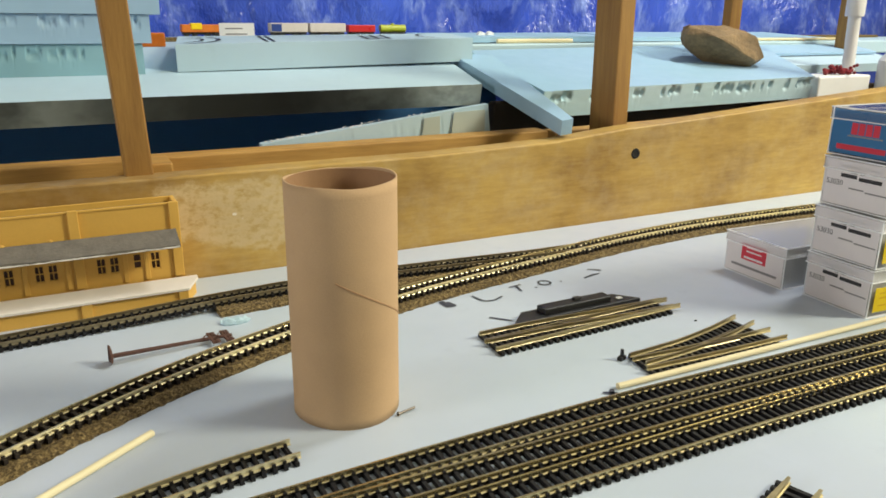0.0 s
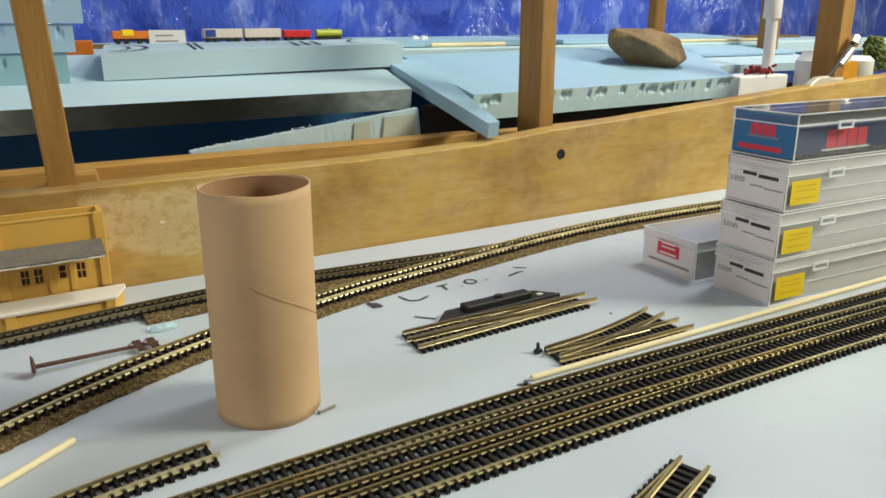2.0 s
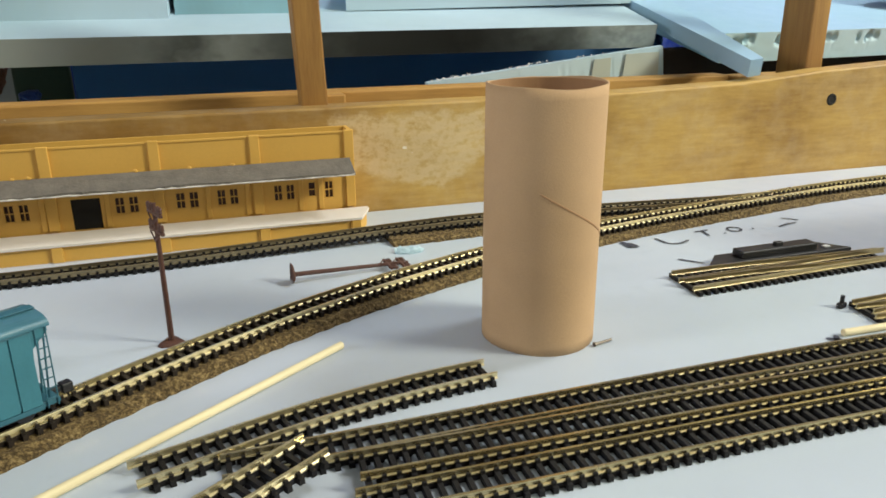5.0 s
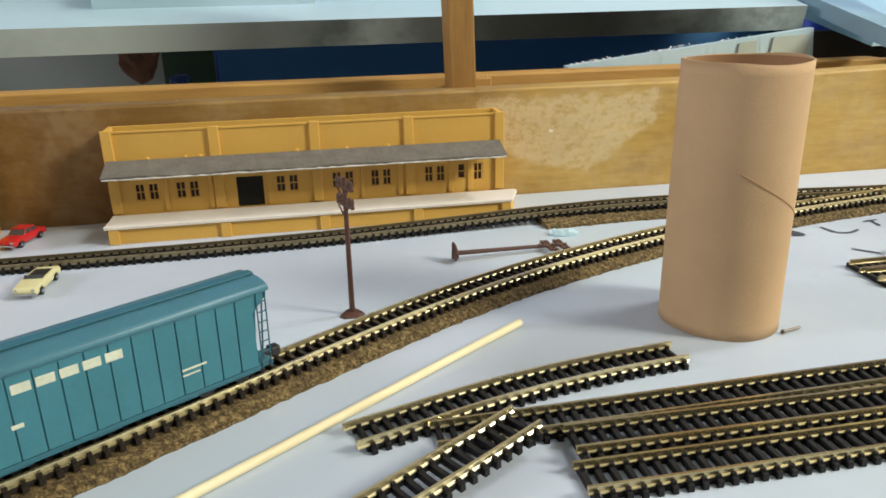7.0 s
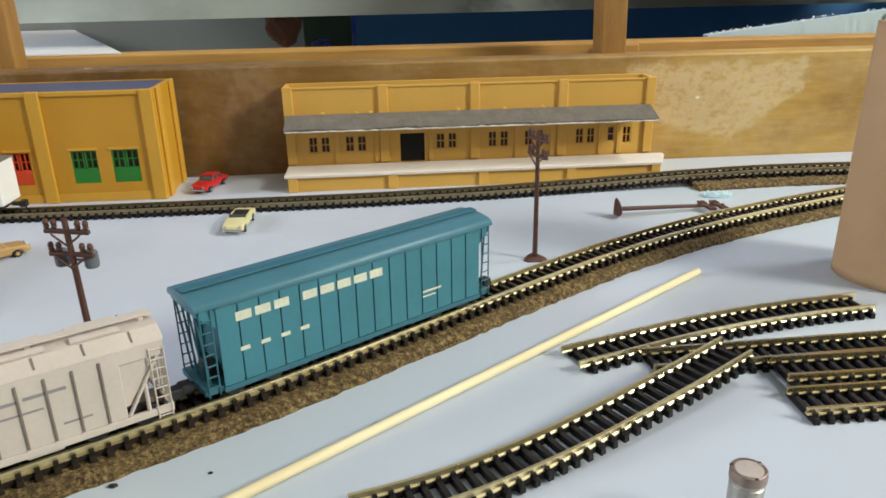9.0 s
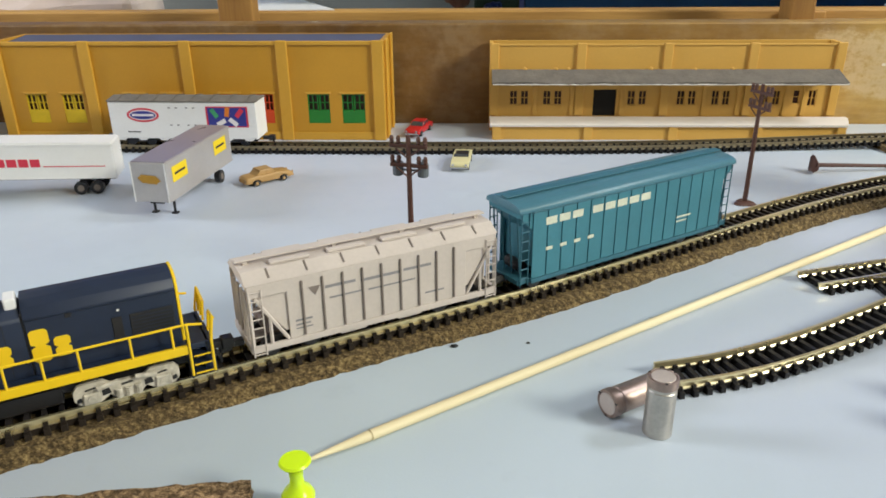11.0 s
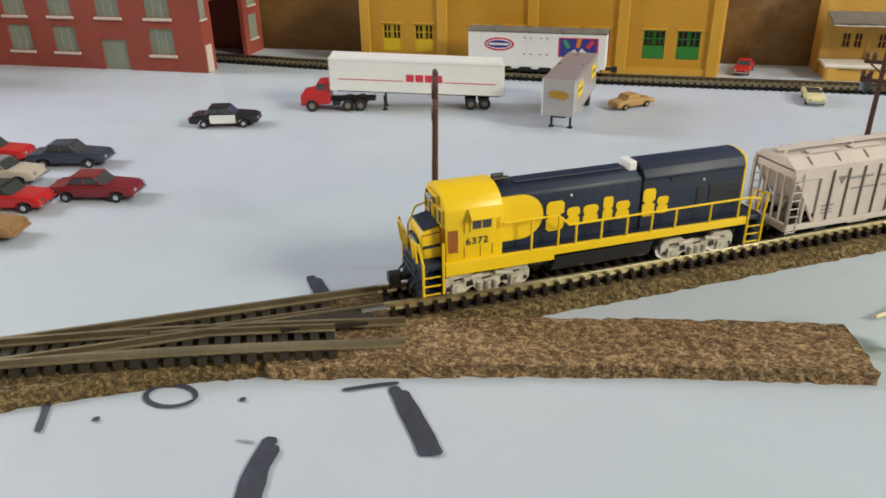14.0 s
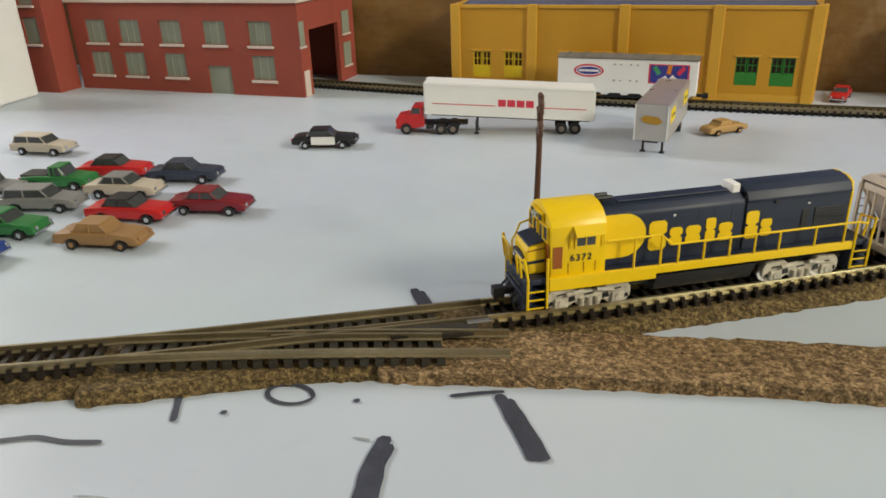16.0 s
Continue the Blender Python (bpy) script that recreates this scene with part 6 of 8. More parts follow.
car("tan toy sedan parked alone on the foam board", -3.08, 3.455, 222, TAN_CAR, size=0.74, glass=TAN_CAR, bright=TAN_CAR)
car("cream toy convertible with a dark interior", -2.151, 3.744, 86, CREAM, style="open", size=0.80)
car("red toy sedan between the warehouse and depot", -2.415, 4.4, 74, RED, size=0.78)
pol = car("black and white toy patrol car", -5.008, 2.759, 196, BLACK)
for sy in (-1, 1):
    bm = bmesh.new()
    r, s = sorted((sy * 0.0562, sy * 0.0585))
    box(bm, -0.06, 0.062, r, s, 0.024, 0.064, 0.004)
    part("door_panel", bm, WHITE, pol, "white door panels")
G = "cars parked close together"
car("dull brown toy sedan among closely parked cars", -5.20, 1.385, 190, BROWN_CAR, group=G, glass=BROWN_CAR, bright=BROWN_CAR)
car("red toy sedan with a black roof", -5.285, 1.629, 190, RED, BLACK, group=G)
car("maroon toy sedan with pale windows", -5.021, 1.785, 191, MAROON, group=G)
car("dark slate toy sedan", -5.372, 2.098, 194, SLATE, group=G)
car("red toy coupe with a black roof", -5.738, 2.071, 194, RED, BLACK, group=G)
car("beige toy sedan with a grey roof", -5.504, 1.858, 190, BEIGE, GREY_CAR, group=G)
car("green toy pickup truck", -5.878, 1.880, 192, GREEN, style="pickup", group=G)
car("dark grey toy utility car", -5.724, 1.632, 195, GREY_CAR, style="wagon", group=G)
car("grey toy pickup truck", -6.097, 1.699, 192, GREY_CAR, style="pickup", group=G)
car("green toy sedan at the edge of the parked cars", -5.649, 1.371, 190, GREEN, group=G)
car("blue toy sedan at the edge of the parked cars", -5.613, 1.144, 188, BLUE_CAR, group=G)
car("beige toy wagon behind the parked cars", -6.40, 2.31, 186, BEIGE, style="wagon", group=G)


def dual_axle(parent, xs, half=0.068, r=0.030):
    for xx in xs:
        for sy in (-1, 1):
            bm = bmesh.new()
            rod(bm, (xx, sy * (half - 0.026), r), (xx, sy * half, r), r, seg=18)
            w = part("wheel", bm, BLACK, parent)
            bm = bmesh.new()
            rod(bm, (xx, sy * (half + 0.0005), r), (xx, sy * (half + 0.003), r), r * 0.5, seg=12)
            part("hub", bm, HOPPER_DARK, w)


def trailer(name, label, x, y, rz, half, low, high, mat, roofmat, axles, legs, tractor=False):
    t = thing(name, label, "toy truck" if tractor else "toy trailer", x, y, 0, rz)
    w = 0.078
    bm = bmesh.new()
    box(bm, -half, half, -w, w, low, high, 0.005)
    part("box", bm, mat, t)
    bm = bmesh.new()
    box(bm, -half + 0.004, half - 0.004, -w + 0.004, w - 0.004, high + 0.0003, high + 0.004, 0.001)
    part("box_roof", bm, roofmat, t)
    for sy in (-1, 1):
        r, s = sorted((sy * (w + 0.0004), sy * (w + 0.003)))
        for zz in (low + 0.002, high - 0.009):
            bm = bmesh.new()
            box(bm, -half, half, r, s, zz, zz + 0.007, 0.001)
            part("side_rail", bm, mat, t)
    for xx in (-half - 0.002, half + 0.0005):
        bm = bmesh.new()
        for yy in (-w + 0.002, w - 0.006):
            box(bm, xx, xx + 0.0015, yy, yy + 0.006, low, high)
        part("corner_post", bm, WHITE, t)
    bm = bmesh.new()
    box(bm, -half + 0.03, half - 0.02, -0.03, 0.03, low - 0.015, low - 0.0005)
    part("chassis", bm, BLACK, t)
    dual_axle(t, axles)
    bm = bmesh.new()
    for yy in (-0.045, 0.045):
        rod(bm, (legs, yy, 0.006), (legs, yy, low - 0.001), 0.006, seg=8)
        box(bm, legs - 0.012, legs + 0.012, yy - 0.012, yy + 0.012, 0.0, 0.006)
    part("landing_legs", bm, BLACK, t)
    return t


tr = trailer("semi_truck", "white box trailer with a red tractor cab", -4.165, 3.250, 13, 0.442, 0.076, 0.240, WHITE, WHITE, (0.275, 0.345), -0.17, True)
# maker's name as red bars with a stripe
for sy in (-1, 1):
    r, s = sorted((sy * 0.0785, sy * 0.0794))
    for k in range(4):
        bm = bmesh.new()
        a = (-0.055 + k * 0.048) * -sy
        box(bm, min(a, a + 0.040 * -sy), max(a, a + 0.040 * -sy), r, s, 0.134, 0.170)
        part("print_bar", bm, RED_PRINT, tr)
    for a, b in ((-0.40, -0.07), (0.14, 0.40)):
        bm = bmesh.new()
        box(bm, min(a * -sy, b * -sy), max(a * -sy, b * -sy), r, s, 0.134, 0.138)
        part("print_stripe", bm, RED_PRINT, tr)
# the box rides nose high on its tractor
for ob in tr.children:
    if ob.name.split(".")[0] in ("box", "box_roof", "side_rail", "corner_post", "print_bar", "print_stripe", "chassis"):
        for v in ob.data.vertices:
            v.co.z -= 0.05 * (v.co.x - 0.031)
bm = bmesh.new()
prism(bm, [(-0.60, 0.028), (-0.604, 0.075), (-0.59, 0.098), (-0.525, 0.108), (-0.512, 0.148), (-0.452, 0.152), (-0.448, 0.040), (-0.52, 0.030)], -0.060, 0.060, "y", 0.006)
cab = part("tractor_cab", bm, RED, tr, "red tractor cab")
bm = bmesh.new()
prism(bm, [(-0.518, 0.112), (-0.509, 0.142), (-0.470, 0.142), (-0.470, 0.112)], -0.0612, 0.0612, "y")
part("cab_window", bm, GLASS, cab)
bm = bmesh.new()
box(bm, -0.608, -0.600, -0.055, 0.055, 0.022, 0.036, 0.002)
part("bumper", bm, CHROME, cab)
bm = bmesh.new()
box(bm, -0.45, -0.22, -0.03, 0.03, 0.045, 0.062)
box(bm, -0.44, -0.40, -0.062, 0.062, 0.03, 0.055, 0.004)
part("tractor_frame", bm, BLACK, tr)
dual_axle(tr, (-0.545, -0.36, -0.295))
tr2 = trailer("box_trailer", "silver grey box trailer with yellow panels standing on legs", -3.38, 3.25, 84, 0.315, 0.075, 0.245, paint("silver_trailer", (0.47, 0.45, 0.45), 0.35, 0.3, 0.08, 60),
              paint("trailer_roof", (0.36, 0.33, 0.38), 0.3, 0.4, 0.08, 60), (0.20,), -0.23)
for sy in (-1, 1):
    r, s = sorted((sy * 0.0785, sy * 0.0797))
    for a, b in ((-0.27, -0.14), (0.13, 0.26)):
        bm = bmesh.new()
        box(bm, a, b, r, s, 0.150, 0.215)
        pan = part("sign_panel", bm, STICKER, tr2, "yellow sign panel")
        bm = bmesh.new()
        r2, s2 = sorted((sy * 0.0798, sy * 0.0806))
        box(bm, a + 0.02, b - 0.02, r2, s2, 0.178, 0.188)
        part("print_bar", bm, PRINT, pan)
bm = bmesh.new()
prism(bm, [(-0.05, 0.17), (-0.03, 0.19), (0.03, 0.195), (0.05, 0.18), (0.03, 0.16), (-0.03, 0.155)], -0.3185, -0.3172, "x")
part("front_badge", bm, paint("amber_badge", (0.45, 0.24, 0.02), 0.5), tr2, "amber badge on the front wall")

# ---------------- poles and small signals ----------------


def pole(label, x, y, high, rz, lean=0.0, arms=2, extra=False):
    t = thing("utility_pole", label, "utility pole", x, y, 0, rz)
    bm = bmesh.new()
    lathe(bm, [(0, 0.014), (0.012, 0.014), (0.035, 0.010), (0.044, 0.003), (0.044, 0.0)], 14)
    for v in bm.verts:
        k = 1 + 0.18 * math.sin(3 * math.atan2(v.co.y, v.co.x) + x * 9)
        v.co.x, v.co.y = v.co.x * k, v.co.y * k
    part("base", bm, RUST, t)
    bm = bmesh.new()
    rod(bm, (0, 0, 0.010), (lean, 0, high), 0.0105, 0.0075, 10)
    part("shaft", bm, RUST, t)
    for k in range(arms):
        zz = high - 0.035 - k * 0.062
        xx = lean * zz / high
        bm = bmesh.new()
        box(bm, xx - 0.006, xx + 0.006, -0.062, 0.062, zz - 0.006, zz + 0.006, 0.002)
        arm = part("cross_arm", bm, RUST, t)
        for yy in (-0.055, -0.033, 0.033, 0.055):
            bm = bmesh.new()
            lathe(bm, [(0, 0.026), (0.005, 0.025), (0.008, 0.016), (0.006, 0.010), (0.008, 0.006), (0.004, 0)], 8, Matrix.Translation((xx, yy, zz + 0.006)))
            part("insulator", bm, RUST, arm)
        bm = bmesh.new()
        rod(bm, (xx - 0.008, -0.04, zz - 0.006), (xx - 0.008, 0, zz - 0.036), 0.003, seg=5)
        rod(bm, (xx - 0.008, 0.04, zz - 0.006), (xx - 0.008, 0, zz - 0.036), 0.003, seg=5)
        part("brace", bm, RUST, arm)
    if extra:
        for yy in (-0.042, 0.042):
            bm = bmesh.new()
            lathe(bm, [(0, 0), (0.015, 0), (0.018, 0.004), (0.018, 0.040), (0.013, 0.046), (0.004, 0.048), (0.004, 0.056), (0, 0.056)], 14, Matrix.Translation((0.004, yy, high - 0.135)))
            box(bm, -0.003, 0.003, min(0, yy), max(0, yy), high - 0.118, high - 0.112)
            part("transformer", bm, SLATE_GREY, t, "small blue-grey transformer can")
        bm = bmesh.new()
        box(bm, -0.032, -0.008, -0.018, 0.018, 0.085, 0.135, 0.003)
        part("relay_box", bm, paint("yellow_relay", (0.70, 0.38, 0.01), 0.5), t, "small yellow box on the pole")
    return t


pole("brown plastic utility pole beside the track", -0.914, 3.181, 0.515, 22)
pole("brown plastic utility pole with a yellow relay box", -2.289, 2.337, 0.52, 75, -0.012, 2, True)
pole("brown plastic utility pole leaning slightly", -3.646, 1.484, 0.585, 14, 0.012)
# one more pole, tipped over with its base on edge
fallen = pole("brown plastic utility pole lying on its side", 0, 0, 0.53, 0)
fallen.matrix_world = pose(-0.440 * DM, 3.640 * DM, 0.038 * DM, 0, 92, 5.5)
bm = bmesh.new()
box(bm, -0.036, 0.036, -0.024, 0.024, 0.006, 0.094, 0.004)
cabm = pose(-2.423, 2.259, 0, 0, 0, 8)
bmesh.ops.transform(bm, matrix=cabm, verts=bm.verts)
rc = solo("relay_cabinet", bm, STEEL, "small silver trackside relay cabinet", "relay cabinet")
bm = bmesh.new()
box(bm, -0.040, 0.040, -0.028, 0.028, 0.0, 0.006, 0.001, cabm)
part("base", bm, STEEL, rc)
bm = bmesh.new()
box(bm, -0.026, 0.026, -0.0262, -0.0245, 0.016, 0.084, 0.001, cabm)
part("door", bm, STEEL, rc)

# lime push pin
pin = thing("push_pin", "lime green plastic push pin stuck in the foam", "push pin", -2.438, 1.266)
PK = 0.82
bm = bmesh.new()
lathe(bm, [(0, 0.155), (0.036, 0.154), (0.040, 0.148), (0.034, 0.140), (0.020, 0.130), (0.0165, 0.100), (0.019, 0.078), (0.034, 0.062), (0.042, 0.048), (0.041, 0.038), (0.030, 0.032), (0.0, 0.030)], 24)
bmesh.ops.scale(bm, vec=(PK, PK, PK), verts=bm.verts)
bmesh.ops.translate(bm, vec=(0, 0, 0.010), verts=bm.verts)
smooth(part("grip", bm, LIME, pin), 0.9)
bm = bmesh.new()
rod(bm, (0, 0, -0.02), (0, 0, 0.036), 0.0045, seg=8)
part("needle", bm, STEEL, pin)


CAN = paint("dull_tin", (0.50, 0.47, 0.43), 0.40, 0.9, 0.18, 150, 0.1)
CAN_BROWN = paint("brownish_tin", (0.34, 0.26, 0.23), 0.42, 0.85, 0.22, 150, 0.1)
CAN_END = paint("matt_tin_end", (0.55, 0.48, 0.44), 0.55, 0.5, 0.12, 150, 0.1)


def canister(label, x, y, rz=0, lying=False):
    """A small tin with a snug cap: the cap is a part of its own."""
    t = thing("metal_canister", label, "metal canister", x, y, 0, rz)
    bm = bmesh.new()
    lathe(bm, [(0, 0.0), (0.033, 0.0), (0.0345, 0.002), (0.0345, 0.122), (0.0325, 0.124), (0.0325, 0.132), (0, 0.132)], 32)
    smooth(part("shell", bm, CAN_BROWN if lying else CAN, t), 0.5)
    bm = bmesh.new()
    lathe(bm, [(0, 0.1322), (0.0348, 0.1322), (0.0365, 0.134), (0.0365, 0.152), (0.0355, 0.1545), (0.032, 0.1555), (0.031, 0.1535), (0, 0.1535)], 32)
    cap = smooth(part("cap", bm, CAN_BROWN, t, "brownish tin cap"), 0.5)
    bm = bmesh.new()
    lathe(bm, [(0, 0.1552), (0.027, 0.1552), (0.028, 0.1537), (0, 0.1537)], 24)
    part("cap_disc", bm, CAN_END, cap)
    for k in range(3):
        bm = bmesh.new()
        a = 2 * math.pi * k / 3 + 0.5
        box(bm, -0.003, 0.003, -0.002, 0.002, 0.1526, 0.1562, 0.0005, Matrix.Translation((0.0335 * math.cos(a), 0.0335 * math.sin(a), 0)))
        part("rivet", bm, BLACK, cap)
    if lying:
        t.matrix_world = pose(x * DM, y * DM, 0.0366 * DM, 90, 0, rz)
    return t


canister("upright dull tin canister by a loose track", -1.648, 1.560)
canister("brownish tin canister lying on its side", -1.628, 1.700, -57.5, True)
canister("upright dull tin canister beside its pair", -0.862, 1.525)
canister("upright dull tin canister behind its pair", -0.802, 1.655)

# ---------------- marker writing on the foam ----------------


def stroke(label, pts, width, closed=False, mat=None):
    line = smoothed(pts, 0.012, 3)
    bm = bmesh.new()
    # a broad bar is two overlapping passes of the pen, which end unevenly
    passes = ((-0.20, 0.66, 0, 1), (0.17, 0.70, 2, 0)) if width > 0.036 else ((0, 1.0, 0, 0),)
    for k, (off, share, skip, trim) in enumerate(passes):
        prev, run = None, line[skip:len(line) - trim]
        for i, p in enumerate(run):
            d = (run[min(i + 1, len(run) - 1)] - run[max(i - 1, 0)]).normalized()
            u = i / max(1, len(run) - 1)
            cap = min(1.0, 0.55 + 18 * u, 0.55 + 18 * (1 - u)) if not closed else 1.0
            across = Vector((-d.y, d.x, 0))
            mid = p + across * width * off * (0.75 + 0.5 * u)
            side = across * width / 2 * share * cap * (1 + 0.16 * noise.noise((p.x * 22, p.y * 22, k * 3.0)))
            ring = [bm.verts.new(v + Vector((0, 0, 0.004 + 0.0006 * k))) for v in (mid - side, mid + side)]
            if prev:
                bm.faces.new((prev[0], ring[0], ring[1], prev[1]))
            prev = ring
    bmesh.ops.recalc_face_normals(bm, faces=bm.faces)
    ob = solo("marker_stroke", bm, mat or INK, label, "marker line", "", "marker writing")
    if ob.data.polygons[0].normal.z < 0:
        ob.data.flip_normals()
    return ob


T = "dark marker stroke on the blue foam"
stroke(T, [(1.184, 3.680), (1.197, 3.583)], 0.055)
stroke(T, [(1.365, 3.681), (1.383, 3.584), (1.44, 3.569), (1.512, 3.604)], 0.014)
stroke("marker letter T on the blue foam", [(1.618, 3.707), (1.705, 3.717)], 0.014)
stroke("marker letter T on the blue foam", [(1.664, 3.712), (1.651, 3.629)], 0.014)
stroke("round marker dot on the blue foam", [(1.749, 3.639), (1.762, 3.644)], 0.014)
stroke("marker letter O on the blue foam", [(1.841 + 0.038 * math.cos(a), 3.684 + 0.038 * math.sin(a)) for a in [2 * math.pi * i / 16 for i in range(17)]], 0.013)
stroke("round marker dot on the blue foam", [(1.936, 3.660), (1.948, 3.665)], 0.014)
stroke(T, [(2.093, 3.647), (2.175, 3.677), (2.228, 3.677)], 0.014)
stroke(T, [(2.213, 3.775), (2.278, 3.717)], 0.014)
stroke(T, [(1.295, 3.375), (1.376, 3.287)], 0.014)
stroke(T, [(1.301, 2.486), (1.355, 2.451)], 0.020)
stroke(T, [(1.354, 2.496), (1.313, 2.44)], 0.020)
stroke("broad marker bar on the foam by the cork strip", [(-3.590, 0.880), (-3.530, 0.790), (-3.478, 0.712), (-3.452, 0.668)], 0.044)
stroke("thin marker line crossing a broad bar", [(-3.705, 0.838), (-3.634, 0.873), (-3.586, 0.892)], 0.014)
stroke("broad marker bar running towards the board edge", [(-3.784, 0.656), (-3.78, 0.557), (-3.75, 0.437), (-3.721, 0.336)], 0.05)
stroke("marker letter O beside the cork", [(-4.078 + 0.062 * math.cos(a), 0.738 + 0.040 * math.sin(a)) for a in [2 * math.pi * i / 20 for i in range(21)]], 0.013)
stroke("round marker dot on the foam", [(-4.198, 0.627), (-4.183, 0.63)], 0.018)
stroke("round marker dot on the foam", [(-3.918, 0.758), (-3.903, 0.759)], 0.018)
stroke("short marker stroke beside the cork", [(-4.337, 0.664), (-4.284, 0.564)], 0.017)
stroke("wavy marker line on the foam", [(-4.668, 0.366), (-4.548, 0.429), (-4.469, 0.432), (-4.389, 0.456)], 0.016)
stroke("broad marker bar behind the track", [(-3.985, 1.350), (-3.870, 1.185)], 0.042)
for pts in ([(-4.32, 0.30), (-4.26, 0.315), (-4.21, 0.31)], [(-4.16, 0.305), (-4.11, 0.318), (-4.07, 0.325)], [(-3.86, 0.63), (-3.82, 0.633)], [(-1.55, 2.12), (-1.49, 2.125)]):
    stroke("faint pencil scuff on the blue foam", pts, 0.007, mat=SCUFF)
for (x, y, r) in ((-1.74, 2.871, 0.013), (-1.617, 2.957, 0.008), (-2.139, 1.938, 0.013), (-1.927, 1.963, 0.007), (-2.382, 1.837, 0.007), (2.2, 2.883, 0.01), (-1.011, 2.772, 0.006)):
    bm = bmesh.new()
    bmesh.ops.create_icosphere(bm, subdivisions=2, radius=r)
    for v in bm.verts:
        v.co = Vector((v.co.x * random.uniform(0.8, 1.4), v.co.y * random.uniform(0.6, 1.0), v.co.z * 0.5)) + Vector((x, y, r * 0.35))
    bmesh.ops.scale(bm, vec=(0.75, 0.75, 0.75), space=Matrix.Translation((-x, -y, 0)), verts=bm.verts)
    solo("crumb", bm, BLACK, "tiny dark crumb on the foam board", "crumb", "", "crumbs")
bm = bmesh.new()
bmesh.ops.create_icosphere(bm, subdivisions=3, radius=0.1)
for v in bm.verts:
    v.co = Vector((v.co.x * 0.75, v.co.y * 0.38, v.co.z * 0.16 + 0.06 * noise.noise(v.co * 30) * 0.3)) + Vector((0.145, 3.881, 0.006))
solo("foam_scrap", bm, FOAM_WHITE, "torn pale foam shavings by the track", "foam scrap")

# ---------------- clear cases ----------------
# white that paints the gleam of the clear plastic's edges and ribs
CLEAR_GLEAM = paint("clear_gleam_white", (0.84, 0.85, 0.88), 0.15, 0, 0.03, 60, 0)


def lettering(text, parent, y, z, size, x=-0.0027):
    """Readable print on an end label, facing out of the case's end."""
    cu = bpy.data.curves.new("printed_text", "FONT")
    cu.body, cu.size, cu.extrude = text, size * DM, 0.00002
    cu.materials.append(PRINT)
    ob = new("printed_text", cu)
    ob.parent = parent
    ob.matrix_local = Matrix(((0, 0, -1, x * DM), (-1, 0, 0, y * DM), (0, 1, 0, z * DM), (0, 0, 0, 1)))
    return ob



